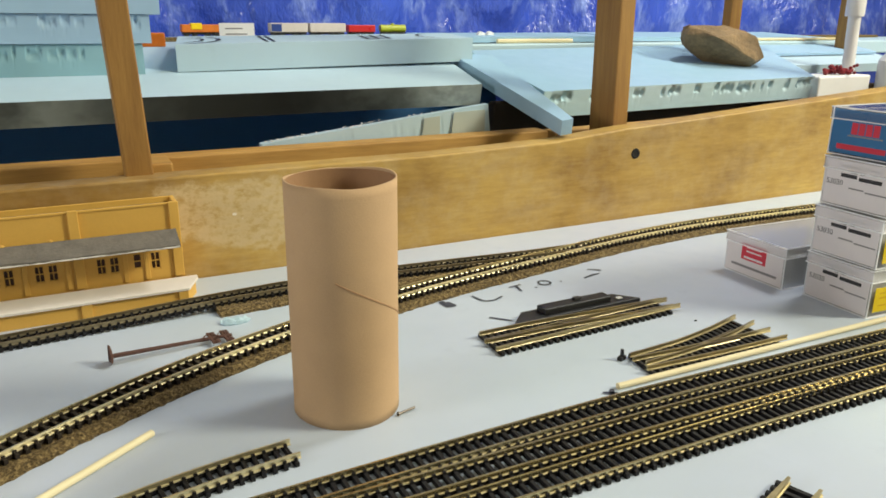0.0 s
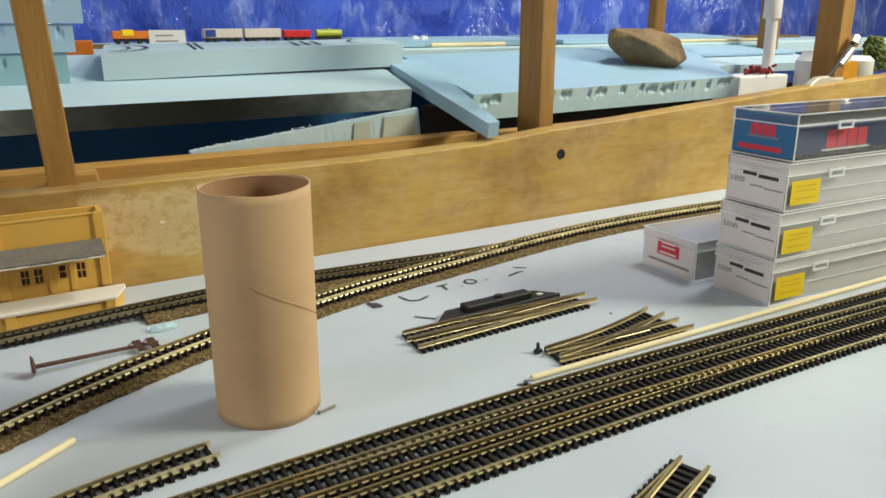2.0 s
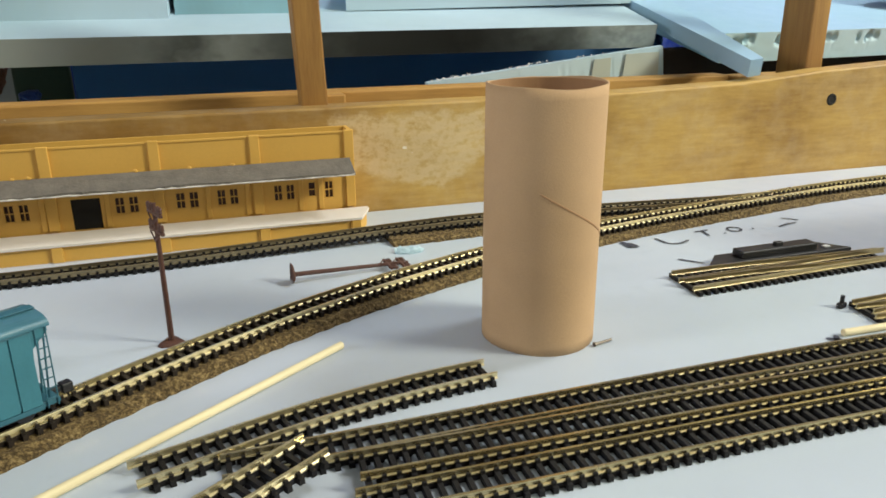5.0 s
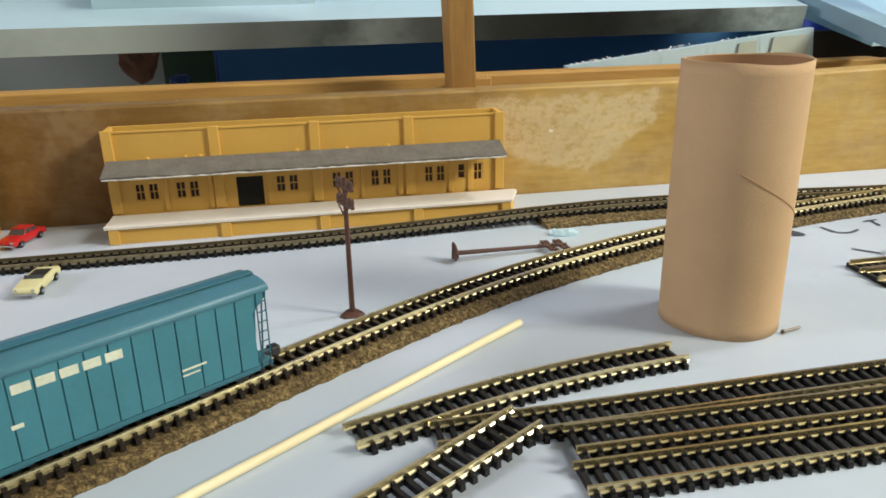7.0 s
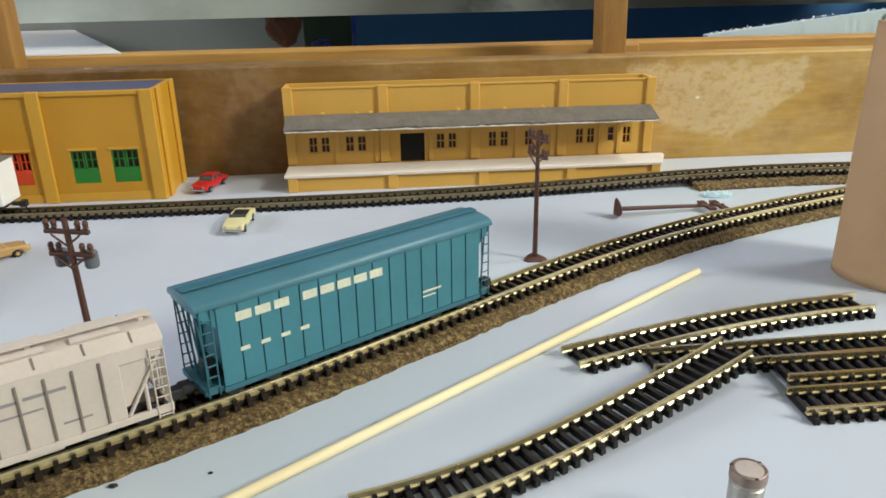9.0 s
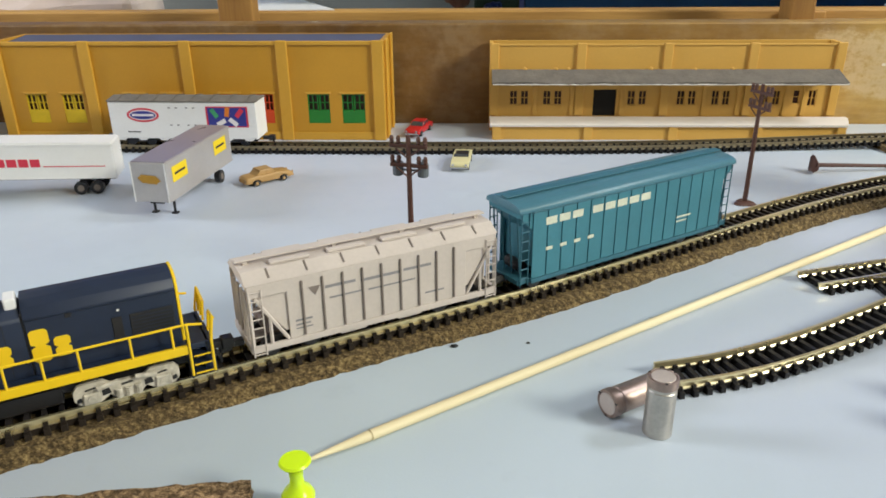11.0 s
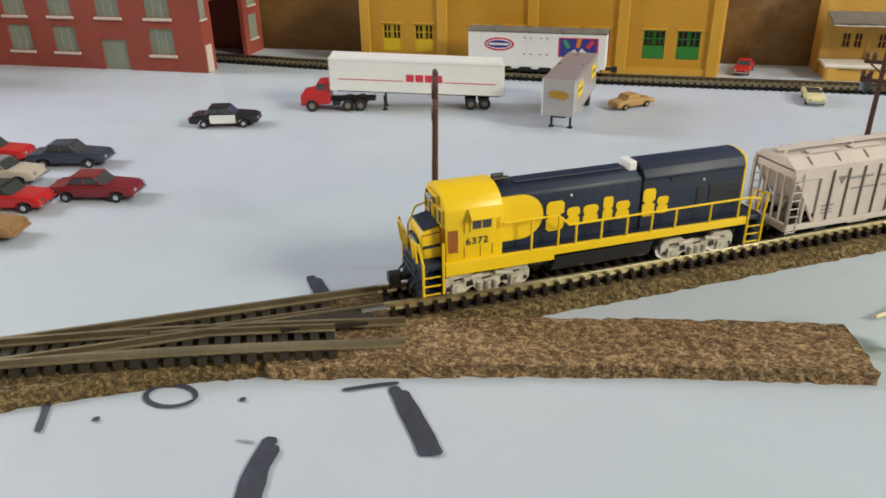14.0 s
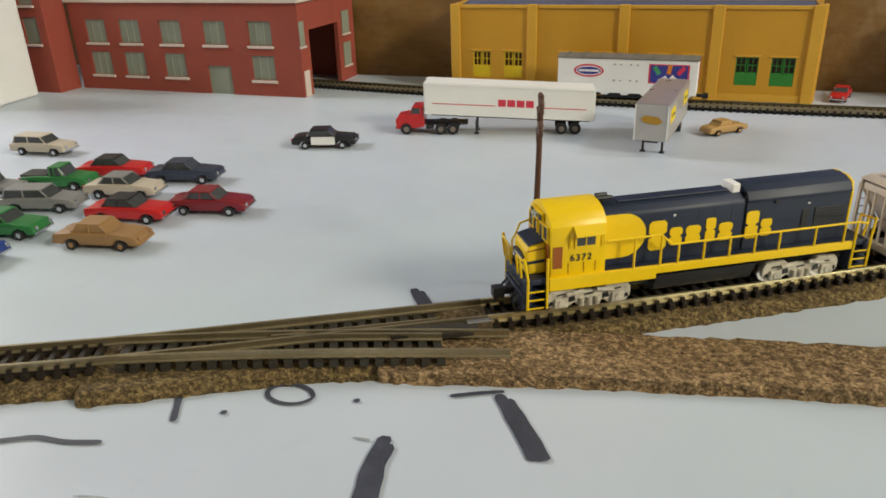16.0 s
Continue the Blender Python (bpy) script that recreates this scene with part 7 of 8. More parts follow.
def case(label, x, y, z, rz, ln, wd, hi, kind):
    t = thing("clear_case", label, "plastic case", x, y, z, rz, "clear model cases" if kind != "red" else "")
    w = 0.012

    def shell(z0, z1, name, grow):
        bm = bmesh.new()
        open_box(bm, -grow, ln + grow, -grow, wd + grow, z0, z1, w, name == "tray")
        ob = part(name, bm, CLEAR if kind == "blue" else CLEAR_PALE, t, "clear plastic " + name)
        ob.visible_shadow = False
        return ob

    shell(0.0, hi * 0.74, "tray", -0.006)
    shell(hi * 0.74, hi - 0.003, "lid", 0.006)
    for zz, g in ((0.0, 0.003), (hi * 0.735, 0.009), (hi - 0.006, 0.009)):
        bm = bmesh.new()
        hoop(bm, -g, ln + g, -g, wd + g, zz, zz + 0.005, 0.007)
        part("moulded_rim", bm, CLEAR_GLEAM, t, "bright moulded plastic rim")
    for a in (-0.002, ln - 0.004):
        for c in (-0.002, wd - 0.004):
            bm = bmesh.new()
            box(bm, a, a + 0.006, c, c + 0.006, 0.007, hi - 0.007, 0.001)
            part("corner_edge", bm, CLEAR_GLEAM, t)
    bm = bmesh.new()
    holed_wall(bm, 0.30, 0.42, hi * 0.62, hi * 0.80, -0.018, -0.010, [(0.312, 0.408, hi * 0.66, hi * 0.76)])
    part("latch", bm, CLEAR_GLEAM, t)
    card = BLUE_CARD if kind == "blue" else LABEL
    bm = bmesh.new()
    box(bm, -0.0022, -0.0008, 0.008, wd - 0.008, 0.010, hi - 0.012)
    lab = part("end_label", bm, card, t, "blue card insert with red marks" if kind == "blue" else "white paper end label")

    def bar(y0, y1, z0, z1, mat):
        q = bmesh.new()
        box(q, -0.0030, -0.0023, wd - y1 * wd, wd - y0 * wd, z0 * hi, z1 * hi)
        part("print_bar", q, mat, lab)

    if kind == "white":
        for v in ((0.24, 0.82, 0.825, 0.845, PRINT_GREY), (0.26, 0.50, 0.615, 0.69, PRINT), (0.53, 0.86, 0.59, 0.665, PRINT), (0.40, 0.62, 0.40, 0.43, PRINT_GREY), (0.64, 0.95, 0.375, 0.405, PRINT_GREY)):
            bar(*v)
        lettering("53030", lab, wd * 0.95, hi * 0.44, hi * 0.155)
        lettering("Flat Car", lab, wd * 0.60, hi * 0.715, hi * 0.105)
        bm = bmesh.new()
        box(bm, 0.03, 0.25, -0.0075, -0.0045, 0.03, hi * 0.62)
        st = part("price_sticker", bm, STICKER, t, "yellow price sticker")
        bm = bmesh.new()
        for zz in (0.06, 0.10, 0.125):
            box(bm, 0.06, 0.22, -0.0083, -0.0077, zz, zz + 0.008)
        part("print_bar", bm, paint("orange_print_line", (0.72, 0.44, 0.01), 0.6), st)
        bm = bmesh.new()
        box(bm, 0.05, ln - 0.05, 0.05, wd - 0.05, 0.02, hi * 0.55, 0.01)
        # white strip painting a streak of gleam along the case side
        streak = bmesh.new()
        box(streak, 0.28, ln - 0.03, 0.0005, 0.004, hi * 0.36, hi * 0.375)
        part("gleam_strip", streak, CLEAR_GLEAM, t)
        for k in range(9):
            rib = bmesh.new()
            box(rib, 0.30 + k * 0.165, 0.306 + k * 0.165, 0.015, 0.045, 0.02, hi * 0.5)
            part("cradle_rib", rib, CLEAR_GLEAM, t)
        part("cradle", bm, CLEAR_PALE, t, "clear plastic cradle inside")
    elif kind == "red":
        bar(0.28, 0.70, 0.40, 0.80, RED_PRINT)
        for v in ((0.36, 0.62, 0.70, 0.735, LABEL), (0.36, 0.62, 0.60, 0.635, LABEL), (0.33, 0.65, 0.44, 0.49, LABEL)):
            q = bmesh.new()
            box(q, -0.0038, -0.0031, wd - v[1] * wd, wd - v[0] * wd, v[2] * hi, v[3] * hi)
            part("print_bar", q, v[4], lab)
        bar(0.12, 0.90, 0.20, 0.26, PRINT_GREY)
        bm = bmesh.new()
        box(bm, 0.05, ln - 0.05, 0.05, wd - 0.05, 0.03, hi * 0.72, 0.01)
        part("cradle", bm, paint("dark_foam_insert", (0.06, 0.065, 0.085), 0.6), t, "dark insert inside")
    else:
        for k in range(4):
            bar(0.30 + k * 0.10, 0.385 + k * 0.10, 0.46, 0.70, RED_PRINT)
        bar(0.26, 0.74, 0.41, 0.44, PRINT_GREY)
        bar(0.12, 0.80, 0.13, 0.24, RED_PRINT)
        bm = bmesh.new()
        box(bm, 0.016, ln - 0.03, 0.014, wd - 0.014, 0.03, hi * 0.70, 0.004)
        ins = part("insert", bm, paint("dark_insert_card", (0.016, 0.040, 0.120), 0.5), t, "dark blue card insert")
        for k in range(4):
            bm = bmesh.new()
            box(bm, 0.26 + k * 0.085, 0.335 + k * 0.085, 0.0125, 0.0135, 0.05, 0.145)
            part("print_block", bm, RED_PRINT, ins)
        bm = bmesh.new()
        box(bm, 0.23, 0.62, 0.0125, 0.0132, 0.036, 0.046)
        part("print_bar", bm, SILVER, ins)
    return t


CW, CH = 0.385, 0.258
for i in range(3):
    case("clear plastic model case with a white end label", 2.995 + (0.0, 0.005, 0.03)[i], 2.522 + (0, 0.0, 0.006)[i], i * CH, -3.7, 1.85, CW, CH - 0.003, "white")
case("clear plastic model case with a blue card insert", 3.06, 2.535, 3 * CH, -3.2, 1.95, CW + 0.02, 0.245, "blue")
case("clear plastic model case with a red square on its label", 2.963, 3.003, 0, -3.0, 1.6, 0.43, 0.245, "red")

# ---------------- posts, foam and clutter behind the board ----------------


def post(label, x0, x1, y0, y1, z0, z1):
    bm = bmesh.new()
    box(bm, x0, x1, y0, y1, z0, z1, 0.01)
    return solo("wooden_post", bm, POST, label, "wooden post", "structure", "upright posts")


lean = post("sawn pine post leaning forward behind the front board", -0.215, -0.070, 4.86, 5.05, -0.6, 3.2)
for v in lean.data.vertices:
    up = v.co.z - 0.06
    v.co.x -= 0.045 * up
    v.co.y -= 0.10 * max(up, 0)
post("broad upright pine post behind the front board", 3.245, 3.385, 4.87, 5.16, -0.6, 3.2)
post("upright pine post behind the warehouse", -3.685, -3.468, 4.843, 4.99, -0.6, 3.2)
post("broad upright pine post by the clamp", 7.05, 7.25, 4.87, 5.14, -0.6, 3.2)
post("far upright pine post", 6.13, 6.29, 6.5, 6.62, -0.6, 3.2)
post("far upright pine post by the tarpaulin", 9.0, 9.2, 7.1, 7.3, -0.6, 3.2)
bm = bmesh.new()
box(bm, -0.07, 0.05, 4.90, 5.215, 0.3, 0.635, 0.01)
solo("wood_block", bm, PINE, "short pine block beside the post", "wood block", "structure")


def foam_sheet(name, label, corners, thick, mat, edge=None, rough=0.0, seed=1):
    """A foam sheet over four top corners, with a finely cut and uneven rim."""
    a, b, c, d = (Vector(p) for p in corners)
    bm = bmesh.new()
    nu, nv = (280 if rough else 48), 16
    dice = random.Random(seed)
    # chips broken out of the upper half of the edge, each with a scratch running down from it
    wide = b.x - a.x
    chips = [(a.x + wide * dice.random(), dice.uniform(0.012, 0.040), dice.uniform(0.5, 1.0), dice.uniform(0.20, 0.36), dice.random() < 0.6) for _ in range(int(wide * 12))]
    up = (b - a).cross(d - a).normalized()
    rows_t = []
    for j in range(nv + 1):
        row = []
        for i in range(nu + 1):
            u, v = i / nu, j / nv
            p = (a * (1 - u) + b * u) * (1 - v) + (d * (1 - u) + c * u) * v
            if j == 0 and rough:
                p += Vector((0, rough * 0.14 * noise.noise((p.x * 4, seed, 0)), 0))
            row.append(bm.verts.new(p))
        rows_t.append(row)
    for j in range(nv):
        for i in range(nu):
            bm.faces.new((rows_t[j][i], rows_t[j][i + 1], rows_t[j + 1][i + 1], rows_t[j + 1][i]))
    front = set(rows_t[0])
    rim = [rows_t[0][i] for i in range(nu + 1)] + [rows_t[j][nu] for j in range(1, nv + 1)] + [rows_t[nv][i] for i in range(nu - 1, -1, -1)] + [rows_t[j][0] for j in range(nv - 1, 0, -1)]
    last, rings = rim, (12 if rough else 5)
    for k in range(1, rings + 1):
        ring = []
        for v, r0 in zip(last, rim):
            out = Vector((0, 0, 0))
            if rough and k < rings:
                dent, h = 0.05 * noise.noise((r0.co.x * 7, k * 0.5, seed)), k / rings
                for cx, half, deep, mid, drip in chips:
                    off = abs(r0.co.x - cx + 0.02 * (h - mid)) / half
                    if off < 1:
                        dent = max(dent, deep * (1 - off ** 3) * max(0.0, 1 - (abs(h - mid) / 0.17) ** 2))
                    if drip and off < 0.3 and mid < h < 0.8:
                        dent = max(dent, deep * 0.16 * (0.8 - h) / 0.5)
                out = Vector((0, rough * dent, 0)) if r0 in front else out
            ring.append(bm.verts.new(r0.co - up * thick * k / rings + out))
        for i in range(len(rim)):
            j = (i + 1) % len(rim)
            f = bm.faces.new((last[i], ring[i], ring[j], last[j]))
            f.material_index = 1
        last = ring
    bm.faces.new(last[::-1])
    bmesh.ops.recalc_face_normals(bm, faces=bm.faces)
    ob = solo(name, bm, mat, label, "foam sheet")
    ob.data.materials.append(edge or mat)
    return smooth(ob, 0.9) if rough else ob


FOAM_TORN = foam_material("torn_blue_foam", (0.50, 0.70, 0.80), 0.05)
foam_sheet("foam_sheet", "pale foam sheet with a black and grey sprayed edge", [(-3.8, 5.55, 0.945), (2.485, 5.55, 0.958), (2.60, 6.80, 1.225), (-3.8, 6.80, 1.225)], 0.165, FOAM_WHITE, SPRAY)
foam_sheet("foam_block", "long pale blue foam block with marker lines", [(0.285, 6.06, 1.262), (2.70, 6.10, 1.295), (2.78, 6.72, 1.325), (0.40, 6.72, 1.305)], 0.19, FOAM_WHITE)
foam_sheet("foam_sheet", "blue foam sheet with a rough snapped edge", [(3.05, 5.51, 0.885), (6.52, 5.66, 0.905), (7.5, 7.3, 1.19), (3.12, 6.95, 1.16)], 0.225, FOAM, FOAM_TORN, 0.065, 3)
foam_sheet("foam_plank", "tapering foam plank sloping down over the boards", [(2.65, 4.70, 0.762), (2.745, 4.70, 0.772), (2.98, 6.25, 1.15), (2.58, 6.25, 1.16)], 0.115, FOAM, FOAM)
foam_sheet("foam_wedge", "white foam wedge with two grey recesses, torn along its top", [(0.70, 5.44, 0.62), (2.475, 5.44, 0.815), (2.49, 5.52, 0.815), (0.70, 5.52, 0.62)], 0.42, FOAM_WHITE, FOAM_WHITE, 0.005, 5)
bm = bmesh.new()
for i in range(90):
    u = random.random() ** 1.6 * 0.75
    c = Vector((0.72 + 1.75 * u, 5.44 + random.uniform(0.0, 0.06), 0.624 + 0.195 * u + random.uniform(0.0, 0.012)))
    bmesh.ops.create_icosphere(bm, subdivisions=1, radius=random.uniform(0.002, 0.007), matrix=Matrix.Translation(c) @ Matrix.Diagonal((random.uniform(0.7, 1.8), 1, random.uniform(0.7, 1.4), 1)))
solo("foam_crumbs", bm, WHITE, "loose white foam crumbs along the torn wedge", "foam crumbs", "stuff")
RECESS = foam_material("grey_green_foam", (0.40, 0.45, 0.42), 0.2)
for a, b, c, d in ((1.90, 2.05, 0.60, 0.745), (2.15, 2.44, 0.60, 0.775)):
    bm = bmesh.new()
    prism(bm, [(a, c), (b, c), (b, d), (a + 0.02, d - 0.01)], 5.425, 5.432, "y")
    solo("grey_recess", bm, RECESS, "grey recess in the white foam wedge", "foam recess", "structure")
# side of the lowest chunk: its shade is put into the foam colour
SHADED = foam_material("shaded_teal_foam", (0.27, 0.50, 0.58), 0.3)
foam_sheet("foam_block", "white foam block lying on the pale sheet", [(-2.3, 5.95, 1.245), (-0.90, 5.95, 1.25), (-0.86, 6.5, 1.27), (-2.3, 6.5, 1.27)], 0.21, FOAM_WHITE)
for i, (x0, x1, y0, y1, z0, z1, m) in enumerate(((-0.86, 0.07, 6.06, 6.6, 1.06, 1.27, SHADED), (-0.86, 0.13, 6.04, 6.6, 1.27, 1.46, FOAM), (-0.84, 0.20, 6.02, 6.62, 1.46, 1.72, FOAM))):
    foam_sheet("foam_chunk", "stacked blue foam chunk with broken edges", [(x0, y0, z1), (x1, y0, z1), (x1, y1, z1), (x0, y1, z1)], z1 - z0 - 0.003, FOAM, m, 0.022, 11 + i)

# marker lines on top of the long block


def on_block(u, v):
    a, b, c, d = (Vector(p) for p in ((0.285, 6.06, 1.262), (2.70, 6.10, 1.295), (2.78, 6.72, 1.325), (0.40, 6.72, 1.305)))
    return tuple((a * (1 - u) + b * u) * (1 - v) + (d * (1 - u) + c * u) * v)


TB = "dark marker line on the pale foam block"
for u in (0.262, 0.284):
    stroke(TB, [on_block(u + 0.012, 0.06), on_block(u, 0.9)], 0.022)
for u in (0.615, 0.655, 0.695):
    stroke(TB, [on_block(u, 0.15), on_block(u + 0.004, 0.75)], 0.03)
for v in (0.2, 0.5):
    stroke(TB, [on_block(0.61, v), on_block(0.70, v + 0.06)], 0.022)
stroke("curved marker line on the pale foam block", [on_block(0.03 + 0.10 * math.sin(a), 0.45 - 0.40 * math.cos(a)) for a in [math.pi * i / 10 for i in range(11)]], 0.03)
stroke("curved marker line on the pale foam block", [on_block(0.02 + 0.06 * math.sin(a), 0.45 - 0.26 * math.cos(a)) for a in [math.pi * i / 10 for i in range(11)]], 0.022)
stroke("curved marker line on the pale foam block", [on_block(0.90 - 0.07 * math.sin(a), 0.5 + 0.40 * math.cos(a)) for a in [math.pi * i / 10 for i in range(11)]], 0.024)

foam_sheet("foam_sheet", "pale foam offcut lying behind the white pipe", [(6.7, 6.50, 0.96), (9.3, 6.45, 0.96), (9.7, 7.55, 1.12), (6.9, 7.55, 1.12)], 0.10, FOAM_WHITE)
foam_sheet("foam_sheet", "thin pale foam offcut on a larger one", [(7.0, 6.95, 1.075), (9.4, 6.95, 1.075), (9.6, 7.5, 1.16), (7.1, 7.5, 1.16)], 0.03, FOAM)

# rock
bm = bmesh.new()
rr = random.Random(8)
for k in range(30):
    d = Vector((rr.gauss(0, 1), rr.gauss(0, 1), rr.gauss(0, 1))).normalized()
    bm.verts.new((d.x * 0.58 - 0.10 * d.z, d.y * 0.42, d.z * 0.26 + 0.05 * d.x * d.x))
bmesh.ops.convex_hull(bm, input=bm.verts)
bmesh.ops.delete(bm, geom=[v for v in bm.verts if not v.link_faces], context="VERTS")
bmesh.ops.bevel(bm, geom=list(bm.edges), offset=0.03, segments=2, profile=0.6, affect="EDGES")
bmesh.ops.triangulate(bm, faces=bm.faces)
bmesh.ops.subdivide_edges(bm, edges=bm.edges, cuts=2, use_grid_fill=True)
for v in bm.verts:
    v.co += v.co.normalized() * (0.018 * noise.noise(v.co * 7) + 0.008 * noise.noise(v.co * 24))
bmesh.ops.transform(bm, matrix=pose(5.83, 6.30, 1.185, 0, 8, -6) @ Matrix.Diagonal((0.87, 0.87, 0.85, 1)), verts=bm.verts)
smooth(solo("rock", bm, STONE, "brown angular field stone resting on the foam sheet", "rock"), 0.22)

# capped white pipe
bm = bmesh.new()
rod(bm, (7.85, 6.2, -0.5), (7.77, 6.2, 1.53), 0.068, seg=28)
pipe = smooth(solo("plastic_pipe", bm, PVC, "white plastic pipe with a round cap", "pipe"))
bm = bmesh.new()
lathe(bm, [(0.068, 1.48), (0.098, 1.48), (0.102, 1.50), (0.102, 1.74), (0.094, 1.80), (0.06, 1.84), (0, 1.855)], 28, Matrix.Translation((7.765, 6.2, 0.03)))
smooth(part("cap", bm, PVC, pipe))
# clamp with an amber handle on the board
CREAM_METAL = paint("cream_metal", (0.62, 0.58, 0.48), 0.4, 0.2, 0.1, 60)
cl = thing("bar_clamp", "cream metal clamp with a black screw and amber handle", "clamp")
bm = bmesh.new()
prism(bm, [(6.40, 0.80), (6.46, 0.88), (6.58, 0.945), (6.72, 0.955), (6.86, 0.925), (6.98, 0.935), (7.00, 0.90), (6.94, 0.86), (6.86, 0.80), (6.76, 0.86), (6.66, 0.875), (6.60, 0.84), (6.58, 0.80)], 4.72, 4.80, "y", 0.012)
part("jaw", bm, CREAM_METAL, cl)
bm = bmesh.new()
rod(bm, (6.80, 4.78, 0.93), (7.20, 4.80, 1.27), 0.022, seg=12)
part("screw", bm, BLACK, cl)
bm = bmesh.new()
rod(bm, (6.98, 4.77, 1.05), (7.16, 4.78, 1.20), 0.030, seg=12)
part("sleeve", bm, STEEL, cl)
bm = bmesh.new()
rod(bm, (7.18, 4.79, 1.25), (7.24, 4.81, 1.31), 0.048, seg=12)
part("screw_head", bm, STEEL, cl)
bm = bmesh.new()
prism(bm, [(7.16, 0.82), (7.44, 0.84), (7.46, 1.06), (7.30, 1.08), (7.20, 1.06)], 4.86, 4.92, "y", 0.012)
part("handle", bm, AMBER, cl, "amber plastic handle")
# white jar, red tuft and bush
bm = bmesh.new()
lathe(bm, [(0, 0.60), (0.24, 0.60), (0.26, 0.64), (0.26, 1.02), (0.20, 1.10), (0.19, 1.14), (0, 1.14)], 24, Matrix.Translation((8.35, 5.9, 0)))
smooth(solo("white_jar", bm, PVC, "white plastic jar standing behind the board", "jar"))
bm = bmesh.new()
lathe(bm, [(0, 0.70), (0.19, 0.70), (0.20, 0.74), (0.20, 1.05), (0.15, 1.10), (0, 1.10)], 20, Matrix.Translation((8.1, 5.3, 0)))
smooth(solo("white_jar", bm, PVC, "small white jar by the post", "jar"))
bm = bmesh.new()
box(bm, 6.85, 7.72, 5.85, 6.25, 0.55, 0.88, 0.02)
solo("white_box", bm, PVC, "low white box beside the pipe", "box")
bm = bmesh.new()
for i in range(60):
    c = Vector((random.gauss(7.4, 0.09), random.gauss(6.0, 0.06), 0.90 + abs(random.gauss(0, 0.035))))
    bmesh.ops.create_icosphere(bm, subdivisions=1, radius=random.uniform(0.02, 0.035), matrix=Matrix.Translation(c))
solo("red_tuft", bm, MAROON, "small dark red foliage tuft on the white box", "model foliage", "stuff")
bm = bmesh.new()
for i in range(340):
    a, q = random.uniform(0, 2 * math.pi), random.random()
    c = Vector((9.85 + 0.30 * (1 - q * 0.6) * math.cos(a) * random.random() ** 0.4, 6.1 + 0.2 * (1 - q * 0.6) * math.sin(a) * random.random() ** 0.4, 0.85 + 0.42 * q))
    bmesh.ops.create_icosphere(bm, subdivisions=1, radius=random.uniform(0.014, 0.038), matrix=Matrix.Translation(c))
bush = thing("model_bush", "green clumpy model bush behind the board", "model tree")
part("crown", bm, LEAF, bush)
bm = bmesh.new()
rod(bm, (9.85, 6.1, 0.02), (9.85, 6.1, 1.1), 0.03, 0.015, 8)
part("trunk", bm, RUST, bush)

bm = bmesh.new()
box(bm, -2.10, -1.70, 7.0, 7.1, -2.0, 1.02, 0.02)
solo("green_panel", bm, paint("dark_green_panel", (0.045, 0.075, 0.045), 0.7, 0, 0.2, 20), "dark green panel beside the navy bin", "panel", "structure")
# navy bin wall and grey backing under the foam shelf
bm = bmesh.new()
box(bm, -1.66, 3.4, 6.85, 7.0, -2.0, 1.02, 0.02)
navy = thing("navy_bin", "dark navy plastic bin in the gap behind the boards", "bin")
part("wall", bm, NAVY_PANEL, navy)
bm = bmesh.new()
box(bm, -1.66, 3.38, 6.80, 6.848, 0.90, 0.97, 0.012)
part("rim", bm, NAVY_PANEL, navy)
# added panel, dark so that the gap under the sheet reads as shade
bm = bmesh.new()
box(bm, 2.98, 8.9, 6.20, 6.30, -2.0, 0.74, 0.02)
solo("shade_panel", bm, SHADE_BROWN, "added dark brown panel standing for the shade under the foam sheet", "board", "structure")
bm = bmesh.new()
box(bm, -9.0, -1.8, 7.25, 7.35, -2.0, 1.02, 0.02)
solo("grey_backing", bm, GREY_CLOTH, "dull grey backing panel in the gap", "panel", "structure")
bm = bmesh.new()
bmesh.ops.create_icosphere(bm, subdivisions=3, radius=0.2)
for v in bm.verts:
    v.co = Vector((v.co.x * 0.9, v.co.y * 0.7, v.co.z * 1.0)) * (1 + 0.5 * noise.noise(v.co * 9)) * 0.85 + Vector((-2.22, 6.85, 0.68))
solo("brown_rag", bm, paint("brown_rag_cloth", (0.26, 0.10, 0.055), 0.9, 0, 0.3, 60), "crumpled brown rag hanging under the foam shelf", "rag")
bm = bmesh.new()
bmesh.ops.create_icosphere(bm, subdivisions=3, radius=0.12)
for v in bm.verts:
    v.co = Vector((v.co.x * 1.2, v.co.y, v.co.z * 0.7)) * 0.55 * (1 + 0.4 * noise.noise(v.co * 14)) + Vector((-1.93, 6.7, 0.50))
solo("blue_rag", bm, BLUE_CAR, "crumpled blue cloth in the gap", "rag")
bm = bmesh.new()
prism(bm, [(-3.72, 5.25), (-3.03, 5.25), (-4.02, 7.22), (-4.62, 7.22)], 0.617, 0.624, "z")
solo("white_sheet", bm, WHITE, "white paper sheet lying behind the boards", "paper")
bm = bmesh.new()
box(bm, -6.4, -4.52, 5.50, 6.15, 0.0, 0.70, 0.08)
bmesh.ops.subdivide_edges(bm, edges=[e for e in bm.edges if e.calc_length() > 0.3], cuts=8, use_grid_fill=True)
for v in bm.verts:
    v.co += Vector((noise.noise(v.co * 3), noise.noise(v.co * 3 + Vector((5, 0, 0))), noise.noise(v.co * 2.4 + Vector((0, 9, 0))))) * 0.05
solo("cream_bag", bm, SILL, "cream coloured soft bundle behind the boards", "bundle")
# added shelf, made pale to bounce light up into the dark gap
bm = bmesh.new()
box(bm, -9.4, 12.0, 5.42, 7.2, -0.6, 0.02)
solo("bounce_shelf", bm, FOAM_WHITE, "added pale foam shelf that bounces light between the boards", "shelf", "structure")

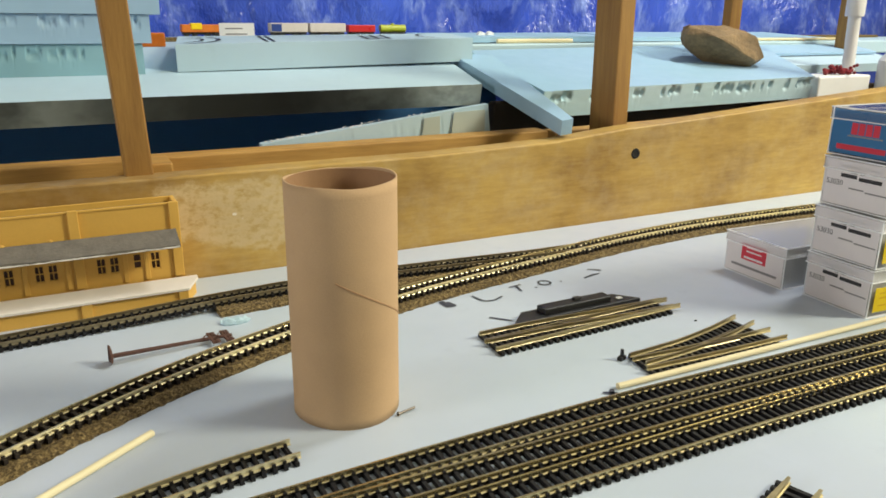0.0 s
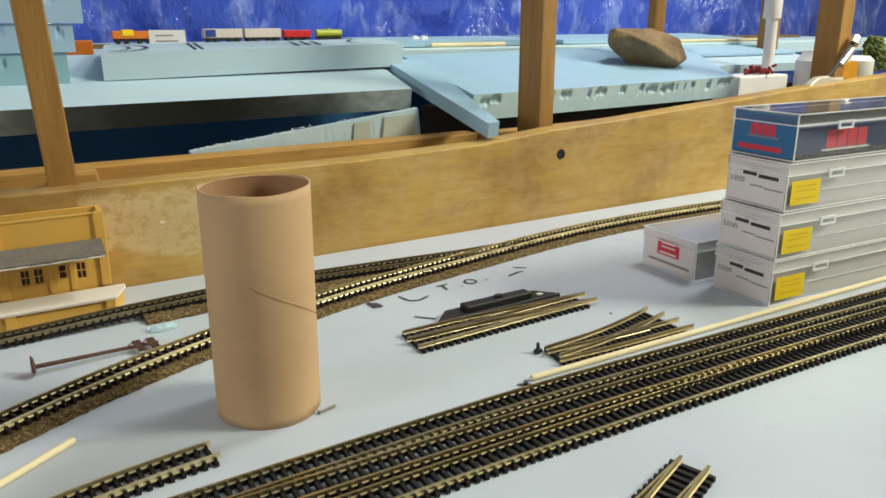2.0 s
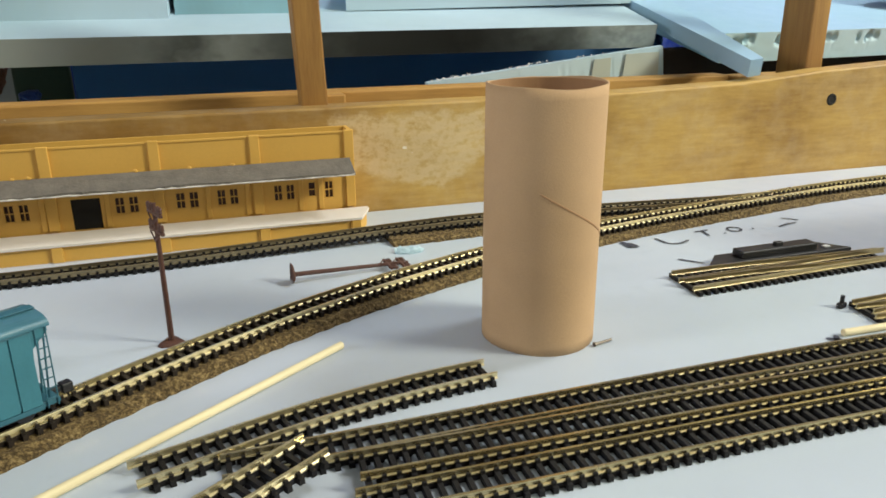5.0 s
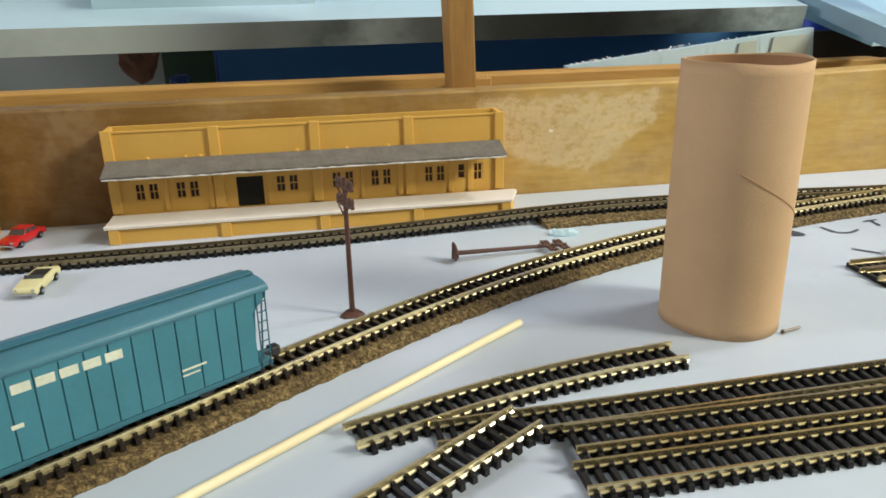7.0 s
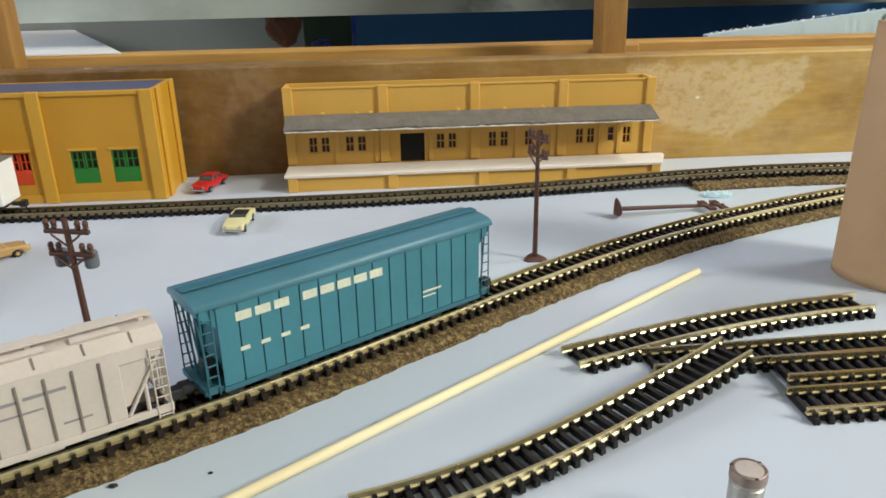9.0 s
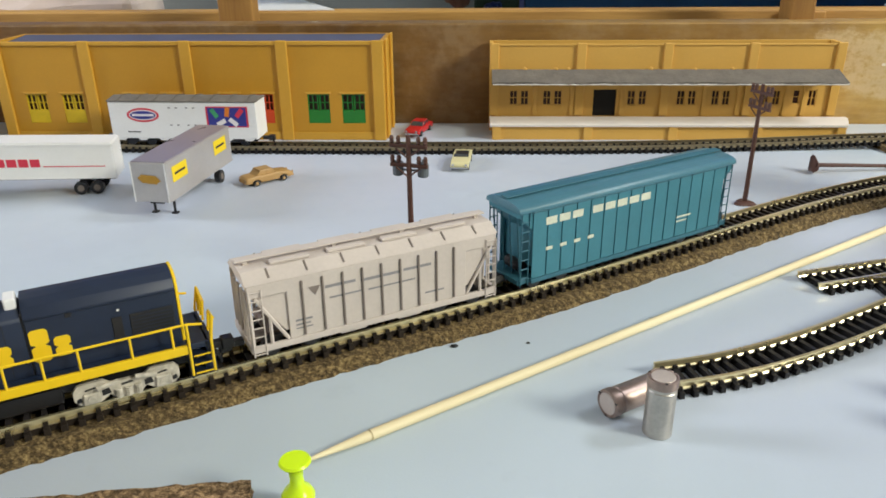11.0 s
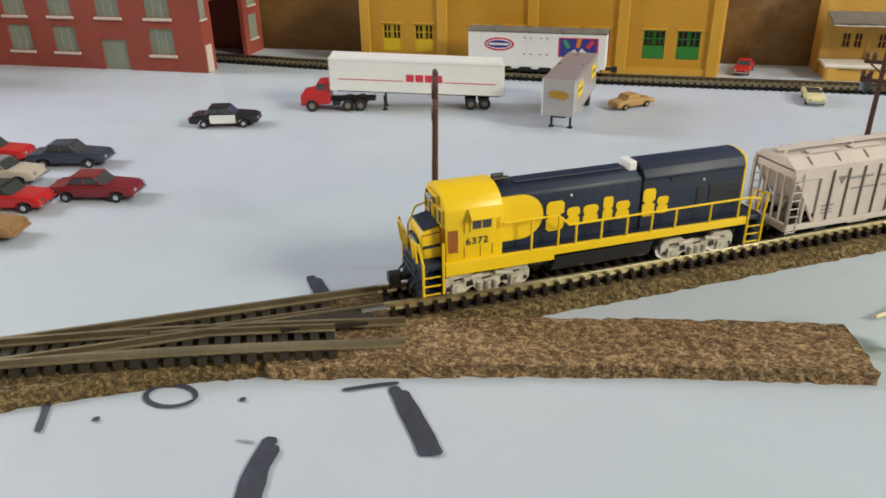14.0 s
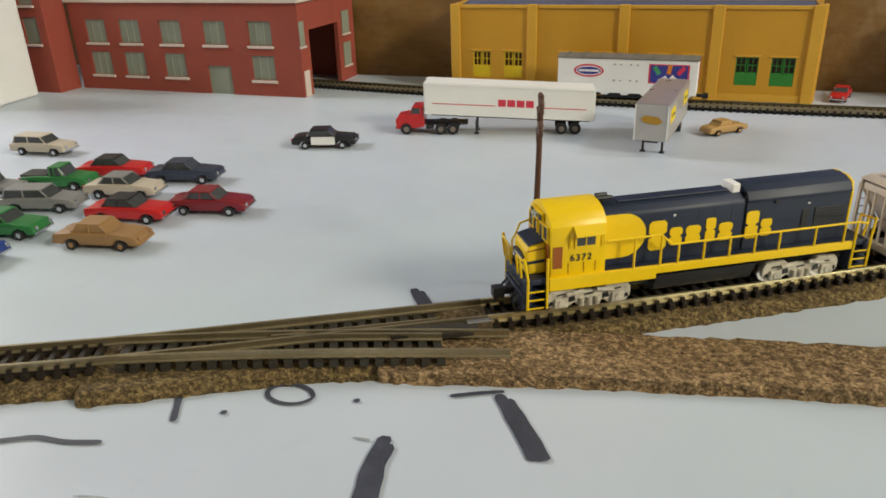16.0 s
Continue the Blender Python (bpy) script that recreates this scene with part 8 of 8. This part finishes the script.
# ---------------- far side of the layout ----------------
bm = bmesh.new()
box(bm, -9.0, 14.0, 7.6, 12.2, 1.02, 1.20, 0.02)
solo("far_layout", bm, FOAM_WHITE, "pale foam shelf of the layout's far side", "layout board", "structure")
foam_sheet("foam_sheet", "pale foam sheet on the far shelf", [(3.3, 7.75, 1.27), (5.6, 7.75, 1.27), (5.6, 8.8, 1.3), (3.3, 8.8, 1.3)], 0.06, FOAM)
foam_sheet("foam_sheet", "blue foam sheet on the far shelf", [(5.9, 7.8, 1.26), (9.4, 7.7, 1.24), (9.8, 9.2, 1.3), (6.0, 9.2, 1.3)], 0.05, FOAM)
for a, b, z, r in (((3.9, 7.70, 1.225), (4.9, 7.68, 1.225), 0, 0.025), ((7.2, 7.65, 1.225), (9.8, 7.62, 1.225), 0, 0.02)):
    bm = bmesh.new()
    rod(bm, a, b, r, seg=10)
    solo("wooden_stick", bm, DOWEL, "thin wooden stick on the far shelf", "stick")
bm = bmesh.new()
box(bm, -2.0, 13.0, 9.35, 9.62, 1.2005, 1.245, 0.01)
solo("cork_roadbed", bm, CORK, "cork roadbed along the far shelf", "cork roadbed")


def far_car(label, x0, x1, mat, high=0.105, tank=False, cab=None, band=None):
    t = thing("far_freight_car" if cab is None else "far_locomotive", label, "freight car" if cab is None else "locomotive")
    bm = bmesh.new()
    if tank:
        rod(bm, (x0, 9.47, 1.345), (x1, 9.47, 1.345), 0.045, seg=16)
        rod(bm, ((x0 + x1) / 2, 9.47, 1.37), ((x0 + x1) / 2, 9.47, 1.405), 0.025, seg=12)
    else:
        box(bm, x0, x1, 9.40, 9.54, 1.3, 1.3 + high, 0.008)
        if band:
            panel = bmesh.new()
            box(panel, x0 + 0.01, x0 + 0.13, 9.396, 9.4, 1.31, 1.29 + high, 0)
            part("panel", panel, band, t)
    part("body", bm, mat, t)
    bm = bmesh.new()
    box(bm, x0 + 0.01, x1 - 0.01, 9.43, 9.51, 1.275, 1.2995)
    part("underframe", bm, BLACK, t)
    for cx in (x0 + 0.10, x1 - 0.10):
        bm = bmesh.new()
        for dx in (-0.045, 0.045):
            rod(bm, (cx + dx, 9.41, 1.272), (cx + dx, 9.53, 1.272), 0.027, seg=12)
        part("wheels", bm, BLACK, t)
    if cab:
        bm = bmesh.new()
        box(bm, x0 + 0.10, x0 + 0.22, 9.392, 9.548, 1.33, 1.3 + high + 0.015, 0.008)
        part("cab", bm, cab, t)
    return t


FAR_ORANGE = paint("orange_paint", (0.62, 0.16, 0.015), 0.45)
far_car("orange and red model locomotive on the far shelf", 0.83, 1.26, FAR_ORANGE, 0.085, cab=YELLOW)
far_car("grey model hopper car on the far shelf", 1.83, 2.28, HOPPER, band=BLUE_CAR)
far_car("grey model hopper car coupled on the far shelf", 2.31, 2.76, HOPPER)
far_car("red model freight car on the far shelf", 2.80, 3.15, RED, 0.085)
far_car("yellow green model tank car on the far shelf", 3.24, 3.58, paint("yellow_green_paint", (0.38, 0.42, 0.02), 0.45), tank=True)
bm = bmesh.new()
box(bm, 0.915, 1.24, 7.72, 7.73, 1.2, 1.405)
sc = solo("paper_sign", bm, WHITE, "small white paper sign with faint writing", "sign")
for z, a, b in ((1.35, 0.97, 1.13), (1.3, 0.97, 1.17)):
    bm = bmesh.new()
    box(bm, a, b, 7.7185, 7.7195, z, z + 0.012)
    part("writing_bar", bm, PRINT_GREY, sc)
bm = bmesh.new()
box(bm, 0.20, 0.42, 7.62, 7.80, 1.2, 1.32, 0.01)
solo("orange_box", bm, FAR_ORANGE, "small orange box on the far shelf", "box")
bm = bmesh.new()
for xx in (3.98, 4.10):
    bmesh.ops.create_cone(bm, cap_ends=True, segments=16, radius1=0.055, radius2=0.05, depth=0.05, matrix=pose(xx, 8.2, 1.27, 90, 0, 0))
box(bm, 3.93, 4.16, 8.17, 8.23, 1.2, 1.23)
solo("white_bracket", bm, WHITE, "small white double ring bracket on the shelf", "bracket")

# the tarpaulin hung behind everything
bm = bmesh.new()
nx, nz = 150, 40
grid = []
for j in range(nz + 1):
    row = []
    for i in range(nx + 1):
        x, z = -12 + 36 * i / nx, -1.0 + 6.5 * j / nz
        y = 12.6 + 0.22 * math.sin(x * 1.1 + 0.5 * math.sin(x * 0.43)) + 0.35 * noise.noise((x * 0.8, z * 0.5, 2)) + 0.10 * noise.noise((x * 3.1, z * 2.6, 7)) + 0.05 * noise.noise((x * 8, z * 7, 1))
        row.append(bm.verts.new((x, y, z)))
    grid.append(row)
for j in range(nz):
    for i in range(nx):
        bm.faces.new((grid[j][i], grid[j][i + 1], grid[j + 1][i + 1], grid[j + 1][i]))
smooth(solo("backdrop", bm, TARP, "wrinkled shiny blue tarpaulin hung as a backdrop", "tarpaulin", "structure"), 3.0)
